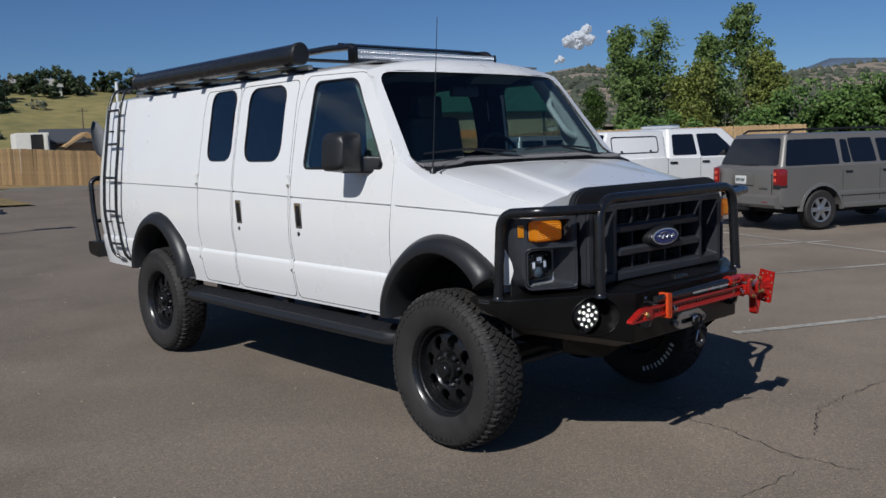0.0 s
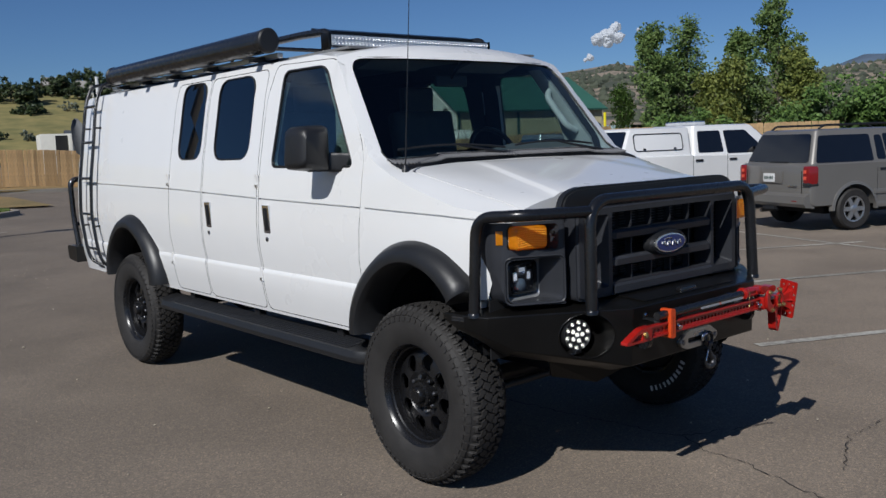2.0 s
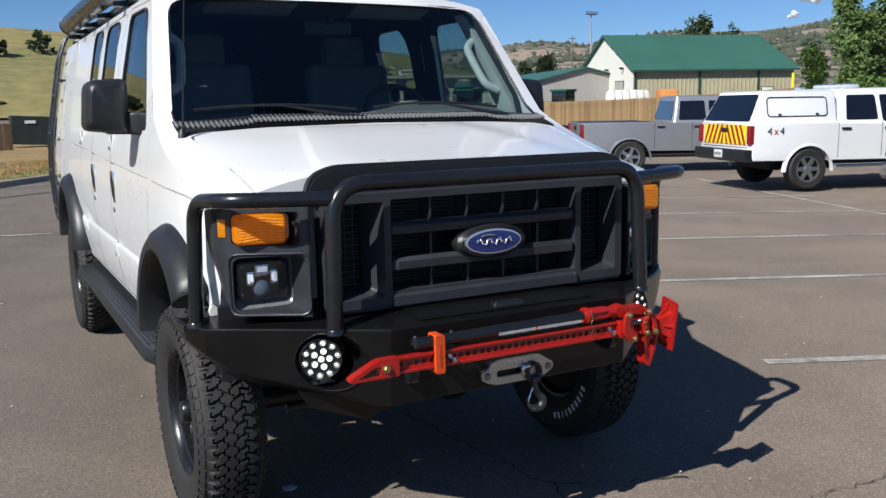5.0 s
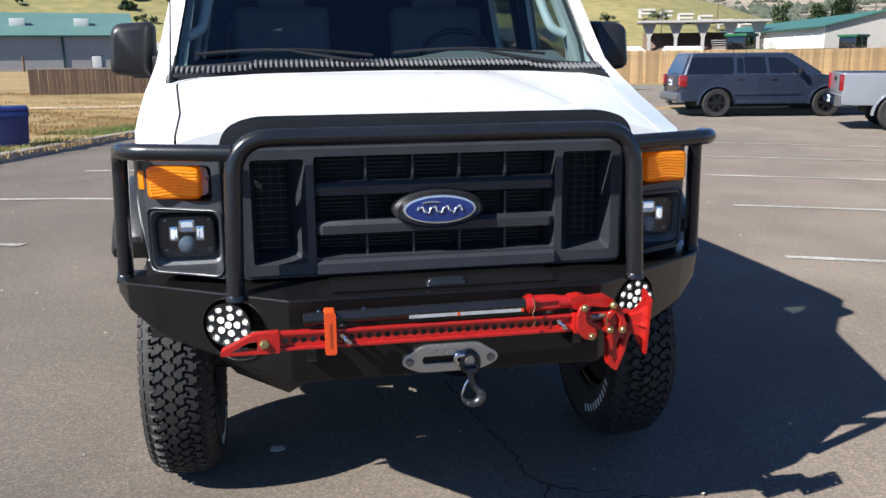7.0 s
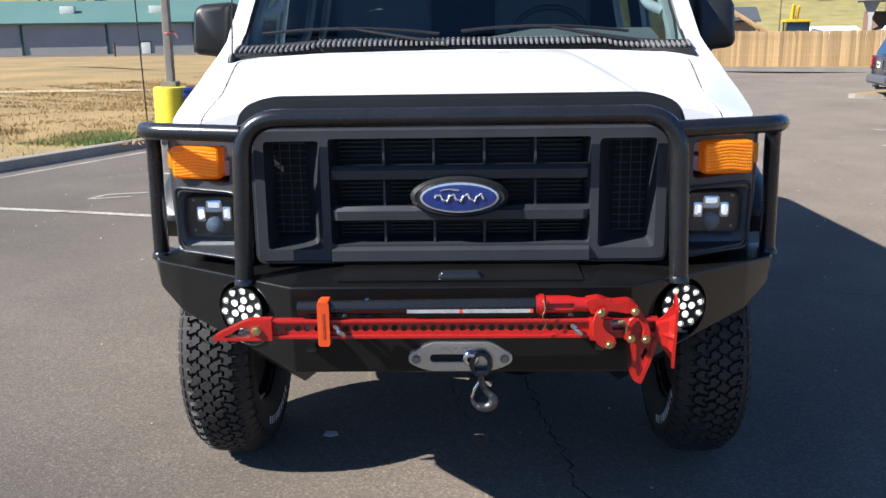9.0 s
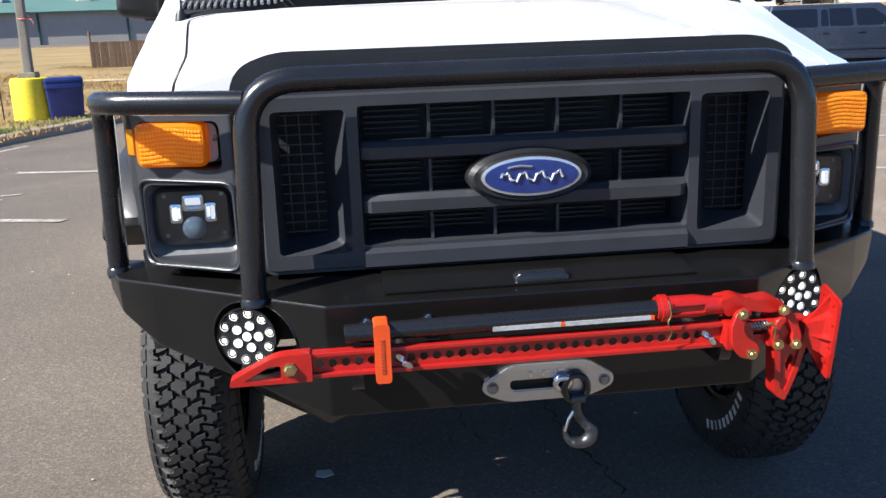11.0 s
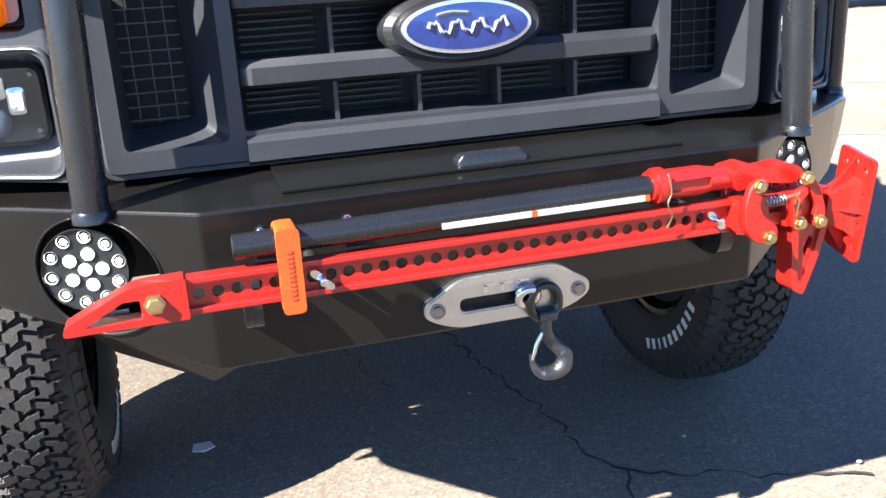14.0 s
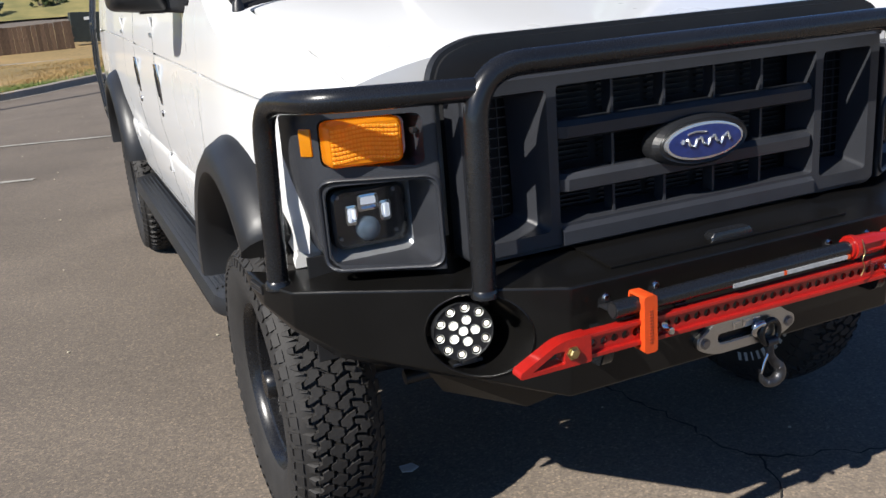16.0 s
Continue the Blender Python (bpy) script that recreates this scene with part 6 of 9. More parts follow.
# ---- mirrors ----
def mirror_arm(s, x0, x1, y, zb, zt):
    """Tall towing mirror: a rounded shell on a low arm from the door."""
    bm = B()
    zm, xm = (zb + zt) / 2, (x0 + x1) / 2
    o = rounded([(x0 - 0.004, zb + 0.022), (x1, zb), (x1 - 0.004, zt), (x0 - 0.022, zt - 0.010)], [0.035, 0.02, 0.035, 0.05], 6)
    k = lambda a, b: [((x - xm) * a + xm, (z - zm) * b + zm) for x, z in o]
    loft(bm, [[(s * x, yy, z) for x, z in q] for yy, q in ((y + 0.11, k(0.97, 0.97)), (y + 0.10, o), (y + 0.04, o), (y - 0.01, k(0.97, 0.975)), (y - 0.045, k(0.88, 0.90)), (y - 0.062, k(0.70, 0.74)))])
    shell_ = part("mirror_housing", bm, DARK_PLASTIC, van, "black towing mirror", smooth=45)
    bm = B()
    arm = rounded([(-0.034, -0.050), (0.030, -0.050), (0.030, 0.044), (-0.034, 0.048)], 0.018, 4)
    stops = ((x1 + 0.09, y + 0.02, zb + 0.054, 0.98), (x1 + 0.01, y - 0.01, zb + 0.054, 1.0), (x1 - 0.030, y - 0.05, zb + 0.050, 1.02), (0.930, y - 0.10, zb + 0.046, 1.06), (0.900, y - 0.12, zb + 0.048, 1.04))
    loft(bm, [[(s * x, yy + u * k, z + v * k) for u, v in arm] for x, yy, z, k in stops])
    part("mirror_arm", bm, DARK_PLASTIC, shell_, smooth=50)
    bm = B()
    q = rounded([(x0 - 0.016, zb + 0.035), (x1 + 0.014, zb + 0.018), (x1 + 0.012, zt - 0.018), (x0 - 0.032, zt - 0.026)], 0.03, 4)
    loft(bm, [[(s * x, yy, z) for x, z in q] for yy in (y + 0.109, y + 0.113)])
    part("mirror_glass", bm, CHROME, shell_, "mirror glass")


mirror_arm(-1, 1.172, 0.982, 0.66, 1.486, 1.730)
mirror_arm(1, 1.172, 0.982, 0.66, 1.486, 1.730)

# ---- door furniture ----
def on_side(y, z, w, h, t, mat, name, parent, label="", bevel=0.004, s=-1, out=0.0):
    bm = B()
    lean = math.atan2(side_x(z + 0.05) - side_x(z - 0.05), 0.1)
    box(bm, (0, 0, 0), (t, w, h), bevel, Matrix.Translation((s * (side_x(z) + out), y, z)) @ Matrix.Rotation(-s * lean if s < 0 else lean, 4, "Y"))
    return part(name, bm, mat, parent, label, smooth=40)


for y, ob in ((1.335, doors[0][1]), (2.10, doors[2][1])):
    h = on_side(y, 1.215, 0.075, 0.165, 0.012, CHROME, "door_handle", ob, "chrome-rimmed black pull handle", 0.02)
    on_side(y, 1.215, 0.050, 0.135, 0.016, DEEP_BLACK, "handle_recess", h, "", 0.015)
    on_side(y + 0.004, 1.215, 0.018, 0.10, 0.024, DARK_PLASTIC, "pull", h, "", 0.006)
    bm = B()
    revolve(bm, [(0, 0), (0.014, 0), (0.012, 0.006), (0, 0.007)], Matrix.Translation((-side_x(1.10), y + 0.005, 1.10)) @ OUT_L, 14)
    part("key_lock", bm, STEEL, ob)
for y in (1.452, 2.735):
    for z in (1.435, 0.884):
        h = on_side(y, z, 0.024, 0.085, 0.008, WHITE, "hinge", van, "white painted door hinge", 0.003)
        for dz in (-0.03, 0.03):
            on_side(y + 0.008, z + dz, 0.020, 0.018, 0.020, ALUMINIUM, "hinge_knuckle", h, "", 0.003)
# aerial
bm = B()
sweep(bm, [(-0.868, 0.145, 1.470), (-0.868, 0.145, 1.500), (-0.867, 0.145, 1.514)], [0.021, 0.015, 0.008], 14)
aer = part("aerial_base", bm, DARK_PLASTIC, van, "black aerial with a thin whip", smooth=50)
bm = B()
sweep(bm, [(-0.867, 0.145, 1.500), (-0.850, 0.140, 1.75), (-0.812, 0.130, 2.31)], [0.004, 0.0028, 0.002], 6)
part("aerial_whip", bm, DARK_PLASTIC, aer)

# ---- roof rack, light bar, awning, ladder ----
rack = thing("roof_rack", "black steel roof rack with a front hoop", "roof rack")
for s in (-1, 1):
    bm = B()
    sweep(bm, fillet([(s * 0.60, 1.14, 2.225), (s * 0.60, 1.18, 2.274), (s * 0.60, 1.46, 2.286), (s * 0.60, 4.50, 2.290), (s * 0.60, 4.60, 2.25)], 0.08), 0.023, 12)
    part("side_rail", bm, BLACK_TUBE, rack, smooth=60)
    for y in (2.35, 3.2, 4.0, 4.5):
        bm = B()
        sweep(bm, [(s * 0.60, y, 2.285), (s * 0.62, y, top_z(0.62, y) - 0.004)], 0.012, 8)
        part("rack_leg", bm, BLACK_TUBE, rack, smooth=60)
for y in (2.05, 2.65, 3.3, 3.9, 4.48):
    bm = B()
    sweep(bm, [(-0.60, y, 2.278), (0.60, y, 2.278)], 0.014, 10)
    part("crossbar", bm, BLACK_TUBE, rack, smooth=60)
bm = B()
loft(bm, [[(x, y, z) for y, z in ((1.235, 2.292), (1.36, 2.318), (1.36, 2.303), (1.235, 2.277))] for x in (-0.59, 0.59)])
part("wind_deflector", bm, BLACK_STEEL, rack, "black sheet behind the light bar")

lb = thing("light_bar", "long straight LED light bar on the roof front", "light bar")
X0, X1, LY, LZ = -0.622, 0.622, 1.160, 2.224
bm = B()
loft(bm, [[(x, LY + y, LZ + z) for y, z in ((-0.03, -0.037), (-0.035, -0.03), (-0.035, 0.03), (-0.03, 0.037), (0.03, 0.037), (0.045, 0.02), (0.045, -0.02), (0.03, -0.037))] for x in (X0, X1)])
part("housing", bm, BLACK_STEEL, lb, smooth=30)
bm = B()
box(bm, ((X0 + X1) / 2, LY - 0.034, LZ), (X1 - X0 - 0.03, 0.006, 0.060))
part("reflector_tray", bm, CUP, lb, "mirrored reflector tray")
n = 50
cup = None
for i in range(n):
    for z in (-0.015, 0.015):
        x = X0 + 0.03 + (X1 - X0 - 0.06) * i / (n - 1)
        if cup is None:
            bm = B()
            revolve(bm, [(0.012, 0.009), (0.0105, 0.004), (0.006, 0.0), (0.003, 0.0), (0.003, 0.002), (0, 0.003)], AX_Y, 10)
            cup = part("reflector_cup", bm, CUP, lb, smooth=50)
            ob = cup
        else:
            ob = new("reflector_cup", cup.data)
            ob.parent = lb
        ob.location = (x, LY - 0.038, LZ + z)
for x in (X0, X1):
    bm = B()
    box(bm, (x, LY, LZ - 0.008), (0.014, 0.085, 0.095), 0.006)
    end = part("end_bracket", bm, BLACK_STEEL, lb, smooth=40)
    bm = B()
    sweep(bm, [(x, LY + 0.01, LZ - 0.04), (x * 0.98, LY + 0.02, top_z(x, LY) - 0.005)], 0.012, 8)
    part("bracket_foot", bm, BLACK_STEEL, end)
bm = B()
for i in range(60):
    box(bm, (X0 + 0.03 + (X1 - X0 - 0.06) * i / 59, LY + 0.038, LZ + 0.012), (0.004, 0.03, 0.05))
part("cooling_fin", bm, BLACK_STEEL, lb, kind="stuff")

awn = thing("awning", "rolled awning in a long black case along the roof edge", "awning")
prof = [(0.068 * math.cos(a) * (0.85 if math.cos(a) > 0 else 1.0), 0.068 * math.sin(a)) for a in (2 * math.pi * k / 28 for k in range(28))]
AX, AZ = -0.850, 2.240
bm = B()
loft(bm, [[(AX + u * k, y, AZ + v * k) for u, v in prof] for y, k in ((1.43, 1.0), (3.87, 1.0))])
part("awning_case", bm, BLACK_TUBE, awn, smooth=40)
for y0, y1 in ((1.395, 1.435), (3.865, 3.90)):
    bm = B()
    loft(bm, [[(AX + u * k, y, AZ + v * k) for u, v in prof] for y, k in ((y0, 0.93), (y0 + 0.008, 1.07), (y1 - 0.005, 1.07), (y1, 1.0))])
    part("end_cap", bm, DARK_PLASTIC, awn, smooth=35)
bm = B()
box(bm, (AX - 0.062, 2.65, AZ - 0.012), (0.012, 2.43, 0.012), 0.003)
part("lead_rail", bm, BLACK_TUBE, awn)
for y in (1.58, 2.2, 2.8, 3.3, 3.75):
    bm = B()
    loft(bm, [[(x, y + d, z) for x, z in ((AX - 0.03, 2.15), (AX + 0.05, 2.165), (-0.70, top_z(0.70, y) + 0.01), (-0.70, top_z(0.70, y) - 0.004), (AX + 0.0, 2.128), (AX - 0.03, 2.13))] for d in (-0.03, 0.03)])
    part("awning_bracket", bm, BLACK_STEEL, awn)
bm = B()
box(bm, (-0.785, 2.75, 2.158), (0.035, 2.7, 0.03), 0.006)
part("mounting_rail", bm, ALUMINIUM, awn, "ribbed grey mounting rail")

ladder = thing("side_ladder", "black tubular ladder on the rear flank", "ladder")
RAIL = [(0.72, 4.07), (0.87, 4.12), (1.15, 4.165), (1.44, 4.16), (1.735, 4.19), (2.08, 4.25)]


def rail_at(z, dy=0.0):
    y = interp(z, RAIL)
    return Vector((-(side_x(z) + 0.055), y + dy, z))


for dy in (0.0, 0.265):
    bm = B()
    pts = [Vector((-0.93, 4.07 + dy * 0.6, 0.70))] + [rail_at(z, dy * (0.95 if z > 1.9 else 1)) for z in (0.76, 0.87, 1.15, 1.44, 1.735, 2.0, 2.09)] + [Vector((-0.83, 4.27 + dy * 0.9, 2.20)), Vector((-0.75, 4.25 + dy * 0.9, 2.225)), Vector((-0.68, 4.24 + dy * 0.9, 2.20))]
    sweep(bm, fillet(pts, 0.06, 4), 0.0135, 10)
    part("rail", bm, BLACK_TUBE, ladder, smooth=60)
for z in (0.865, 1.15, 1.442, 1.735, 2.03):
    bm = B()
    a, b = rail_at(z), rail_at(z, 0.262)
    sweep(bm, [a, b], 0.0115, 8)
    part("rung", bm, BLACK_TUBE, ladder, smooth=60)
for z in (1.05, 1.85):
    for dy in (0.0, 0.262):
        bm = B()
        a = rail_at(z, dy)
        sweep(bm, [a, a + Vector((0.065, 0, 0))], 0.008, 8)
        part("standoff", bm, BLACK_TUBE, ladder)

# ---- rear bumper with swing-out carrier, shovel, pole ----
bm = B()
loft(bm, [[(x, y, z) for y, z in ((4.80, 0.70), (5.00, 0.72), (5.03, 0.76), (5.03, 0.83), (5.00, 0.84), (4.80, 0.84))] for x in (-0.98, -0.90, 0.90, 0.98)])
rb = part("rear_bumper", bm, BLACK_STEEL, van, "black steel rear bumper", smooth=20)
bm = B()
sweep(bm, fillet([(-0.90, 4.96, 0.80), (-0.90, 5.05, 1.10), (-0.90, 5.07, 1.42), (-0.72, 5.07, 1.43), (-0.30, 5.07, 1.43), (-0.30, 5.00, 0.80)], 0.07), 0.024, 12)
part("swing_carrier", bm, BLACK_TUBE, rb, smooth=60)
bm = B()
sweep(bm, fillet([(-0.90, 5.05, 1.02), (-0.30, 5.05, 1.02)], 0.07), 0.018, 10)
part("carrier_crossbar", bm, BLACK_TUBE, rb, smooth=60)
sh = thing("shovel", "long-handled shovel with a dark steel blade on the rear carrier", "shovel")
bm = B()
sweep(bm, [(-0.76, 5.06, 0.92), (-0.735, 5.13, 1.62)], 0.018, 10)
part("shaft", bm, surface("ash_wood", (0.52, 0.36, 0.18), 0.55, var=0.2, scale=4), sh, "pale wooden shaft", smooth=60)
bm = B()
secs = []
for k, w in ((0.0, 0.02), (0.12, 0.025), (0.2, 0.06), (0.5, 0.075), (0.8, 0.06), (0.95, 0.03), (1.0, 0.01)):
    z, y = 1.58 + 0.40 * k, 5.12 + 0.12 * k + 0.05 * k * k
    secs.append([(-0.735 + w * u, y + 0.03 * (1 - u * u), z) for u in (-1, -0.5, 0, 0.5, 1)] + [(-0.735 + w * u, y + 0.03 * (1 - u * u) + 0.004, z) for u in (1, 0.5, 0, -0.5, -1)])
loft(bm, secs)
part("blade", bm, CABIN_GREY, sh, "dull dark steel blade", smooth=50)
pole = thing("white_pole", "thin white plastic pole upright behind the rear door", "pole")
bm = B()
sweep(bm, [(-0.62, 4.98, 0.84), (-0.635, 4.93, 2.33)], 0.014, 10)
part("pole_tube", bm, DULL_WHITE, pole, smooth=60)

# ---- cabin ----
bm = B()
secs = []
for x in (-0.80, -0.6, -0.3, 0.0, 0.3, 0.6, 0.80):
    f = windshield_y(x, 1.56) + 0.05
    hump = 0.05 if x > 0.15 else 0.0
    secs.append([(x, f, 1.46), (x, f + 0.02, 1.52), (x, f + 0.14, 1.535 + hump * 0.5), (x, f + 0.30, 1.545 + hump), (x, f + 0.36, 1.50), (x, f + 0.36, 1.1), (x, f, 1.1)])
loft(bm, secs)
part("dashboard", bm, CABIN_GREY, van, "grey dashboard", smooth=40)
bm = B()
cy, cz = 0.86, 1.53
sweep(bm, [(0.40 + 0.185 * math.cos(a), cy + 0.185 * math.sin(a) * 0.45, cz + 0.185 * math.sin(a) * 0.89) for a in (2 * math.pi * k / 32 for k in range(32))], 0.015, 8, closed=True)
sweep(bm, [(0.22, cy, cz), (0.40, cy + 0.02, cz - 0.02), (0.58, cy, cz)], 0.014, 8)
revolve(bm, [(0, -0.02), (0.06, -0.02), (0.05, 0.03), (0, 0.035)], Matrix.Translation((0.40, cy, cz)) @ pose(0, 0, 0, -63, 0, 0), 16)
part("steering_wheel", bm, DARK_PLASTIC, van, smooth=60)
for s in (-1, 1):
    bm = B()
    box(bm, (s * 0.42, 1.55, 1.50), (0.50, 0.14, 0.70), 0.06, Matrix.Translation((0, 1.5, 1.4)) @ Matrix.Rotation(radians(-10), 4, "X") @ Matrix.Translation((0, -1.5, -1.4)), 3)
    box(bm, (s * 0.42, 1.30, 1.15), (0.50, 0.52, 0.16), 0.06, None, 3)
    box(bm, (s * 0.42, 1.66, 1.915), (0.25, 0.10, 0.18), 0.045, None, 3)
    part("cab_seat", bm, CABIN_GREY, van, "grey high-back seat", smooth=50)
    bm = B()
    q = lambda z, d=0.0: Vector((s * (half_width(0.5, z) - 0.085 - d), interp(z, [(1.6, 0.52), (1.8, 0.66), (2.0, 0.80)]), z))
    sweep(bm, fillet([q(1.66), q(1.69, 0.055), q(1.78, 0.06), q(1.88, 0.055), q(1.92)], 0.05), 0.021, 10)
    part("grab_handle", bm, CABIN_LIGHT, van, "pale grey pillar grab handle", smooth=60)
    bm = B()
    loft(bm, [[(s * (half_width(y, z) - 0.040 - a), y + b, z) for a, b in ((0, -0.03), (0.05, -0.045), (0.045, 0.05), (0.012, w), (0.0, w))] for z, y, w in ((1.50, 0.47, 0.26), (1.60, 0.50, 0.20), (1.8, 0.64, 0.11), (2.06, 0.83, 0.10))])
    part("pillar_trim", bm, CABIN_LIGHT, van, "pale grey pillar trim", smooth=40)
bm = B()
box(bm, (0.0, 0.80, 1.975), (0.24, 0.03, 0.07), 0.02, None, 3)
sweep(bm, [(0.0, 0.79, 1.99), (0.0, 0.70, 2.07)], 0.01, 8)
part("rear_view_mirror", bm, DARK_PLASTIC, van, smooth=50)
for s in (-1, 1):
    bm = B()
    box(bm, (s * 0.36, 0.86, 2.07), (0.42, 0.17, 0.02), 0.008, Matrix.Translation((0, 0.86, 2.07)) @ Matrix.Rotation(radians(-15), 4, "X") @ Matrix.Translation((0, -0.86, -2.07)))
    part("sun_visor", bm, CABIN_GREY, van, smooth=40)
bm = B()
box(bm, (0, 2.6, 2.145), (1.42, 3.6, 0.012))
part("headliner", bm, CABIN_GREY, van)
bm = B()
box(bm, (0, 2.6, 0.765), (1.7, 4.1, 0.02))
part("cabin_floor", bm, CABIN_GREY, van)
# the van is built about its own axes, then set down where it is parked
JACK_DROP = Matrix.Translation((0, 0, -0.011))
for ob in [o for o in scene.objects if o not in BEFORE_VAN and o.parent is None]:
    ob.matrix_world = VAN_PLACE @ (JACK_DROP if ob in (jack, fair, hook) else Matrix()) @ ob.matrix_basis

# ---- parked vehicles ----
TAIL_RED = surface("tail_lamp_red", (0.24, 0.008, 0.010), 0.18, var=0.15, scale=20, coat=0.8)
ALLOY = surface("alloy_wheel", (0.62, 0.62, 0.62), 0.3, metal=0.9, var=0.1, scale=12)
PEWTER = surface("pewter_paint", (0.20, 0.19, 0.175), 0.34, metal=0.35, var=0.05, scale=2, fine=60, coat=0.4)
SILVER_PAINT = surface("silver_paint", (0.33, 0.335, 0.35), 0.34, metal=0.5, var=0.05, scale=2, fine=60, coat=0.4)
BLUE_PAINT = surface("slate_blue_paint", (0.026, 0.036, 0.060), 0.28, metal=0.25, var=0.06, scale=2, fine=60, coat=0.4)
CAR_WHITE = surface("fleet_white_paint", (0.78, 0.78, 0.77), 0.3, var=0.02, scale=1.2, fine=8, coat=0.5)
YELLOW_SAFETY = surface("safety_yellow", (0.85, 0.72, 0.02), 0.45, var=0.08, scale=10)


def car_wheel(parent, x, y, r, w, rim_mat, spokes=6):
    s = 1 if y > 0 else -1
    m = Matrix.Translation((x, y, r)) @ (Matrix(((1, 0, 0, 0), (0, 0, -1, 0), (0, 1, 0, 0), (0, 0, 0, 1))) if s < 0 else Matrix(((1, 0, 0, 0), (0, 0, 1, 0), (0, -1, 0, 0), (0, 0, 0, 1))))
    bm = B()
    k = r * 0.62
    revolve(bm, [(k, -w / 2), (r * 0.9, -w / 2), (r * 0.985, -w * 0.38), (r, 0), (r * 0.985, w * 0.38), (r * 0.9, w / 2), (k * 1.03, w * 0.47), (k, w * 0.40)], m, 40)
    wheel_ = part("wheel", bm, RUBBER, parent, smooth=40)
    bm = B()
    revolve(bm, [(k, w * 0.40), (k * 0.95, w * 0.42), (k * 0.88, w * 0.15), (0.0, w * 0.15)], m, 32)
    rim = part("rim", bm, DARK_PLASTIC, wheel_, smooth=40)
    for i in range(spokes):
        a = 2 * math.pi * i / spokes
        bm = B()
        prism(bm, [(0.03, -0.045), (k * 0.95, -0.035), (k * 0.95, 0.035), (0.03, 0.045)], 0.03, m @ Matrix.Rotation(a, 4, "Z") @ Matrix.Translation((0, 0, w * 0.30)))
        part("spoke", bm, rim_mat, rim)
    bm = B()
    revolve(bm, [(0.07, w * 0.3), (0.07, w * 0.44), (0.05, w * 0.47), (0, w * 0.47)], m, 20)
    revolve(bm, [(k * 0.90, w * 0.36), (k * 0.90, w * 0.43), (k, w * 0.44), (k, w * 0.36)], m, 36)
    part("wheel_cap", bm, rim_mat, rim, smooth=40)


def frustum(bm, xa0, xa1, xb0, xb1, z0, z1, w0, w1, r=0.12, crown=0.02):
    """A cabin: plan outline at the belt and at the roof, rounded at the corners."""
    lo = rounded([(xa0, -w0), (xa1, -w0), (xa1, w0), (xa0, w0)], r, 4)
    hi = rounded([(xb0, -w1), (xb1, -w1), (xb1, w1), (xb0, w1)], r, 4)
    mid = [(a[0] * 0.06 + b[0] * 0.94, a[1] * 0.06 + b[1] * 0.94) for a, b in zip(lo, hi)]
    cx = (xb0 + xb1) / 2
    top = [(cx + (x - cx) * 0.93, y * 0.90) for x, y in hi]
    loft(bm, [[(x, y, z) for x, y in q] for q, z in ((lo, z0), (mid, z0 + (z1 - z0) * 0.93), (hi, z1 - 0.012), (top, z1 + crown * 0.6))])


def tub(bm, prof, w, waist=0.97, sill=0.93):
    """The lower body: an outline in (x, z) carried across the width, drawn in at both flanks."""
    zs = [z for _, z in prof]
    z0, z1 = min(zs), max(zs)
    cx, cz = sum(x for x, _ in prof) / len(prof), (z0 + z1) / 2
    secs = []
    for k, s in ((-1.0, 0.955), (-0.985, 0.985), (-0.95, 1.0), (0.95, 1.0), (0.985, 0.985), (1.0, 0.955)):
        secs.append([(cx + (x - cx) * (1 - (1 - s) * 0.35), w * k, cz + (z - cz) * s) for x, z in prof])
    loft(bm, secs)


def side_pane(parent, pts, cab, s, material=BACK_GLASS, proud=0.004):
    """Glass on the leaning flank of a cabin; pts are (x, z)."""
    z0, z1, w0, w1 = cab
    f = lambda z: w0 + (w1 - w0) * (z - z0) / (z1 - z0)
    bm = B()
    q = rounded(pts, 0.05, 4)
    a = [bm.verts.new((x, s * (f(z) + proud), z)) for x, z in q]
    b = [bm.verts.new((x, s * (f(z) - 0.01), z)) for x, z in q]
    bm.faces.new(a)
    bm.faces.new(b[::-1])
    for i in range(len(a)):
        bm.faces.new((a[i], a[(i + 1) % len(a)], b[(i + 1) % len(a)], b[i]))
    return part("window", bm, material, parent)


def end_pane(name, parent, x0, z0, w0, x1, z1, w1, out, material=BACK_GLASS):
    """Glass across the front or back of a cabin, from (x0, z0) at its foot to (x1, z1)."""
    bm = B()
    n = Vector((z1 - z0, 0, x0 - x1)).normalized()
    n = n if n.x * out > 0 else -n
    q = rounded([(-w0, 0), (w0, 0), (w1, 1), (-w1, 1)], 0.08, 4)
    a = [bm.verts.new(Vector((x0 + (x1 - x0) * t, y, z0 + (z1 - z0) * t)) + n * 0.006) for y, t in q]
    b = [bm.verts.new(Vector((x0 + (x1 - x0) * t, y, z0 + (z1 - z0) * t)) - n * 0.01) for y, t in q]
    bm.faces.new(a)
    bm.faces.new(b[::-1])
    for i in range(len(a)):
        bm.faces.new((a[i], a[(i + 1) % len(a)], b[(i + 1) % len(a)], b[i]))
    return part(name, bm, material, parent)


def block(name, parent, c, s, mat, bevel=0.02, label="", smooth=40):
    bm = B()
    box(bm, c, s, bevel)
    return part(name, bm, mat, parent, label, smooth)


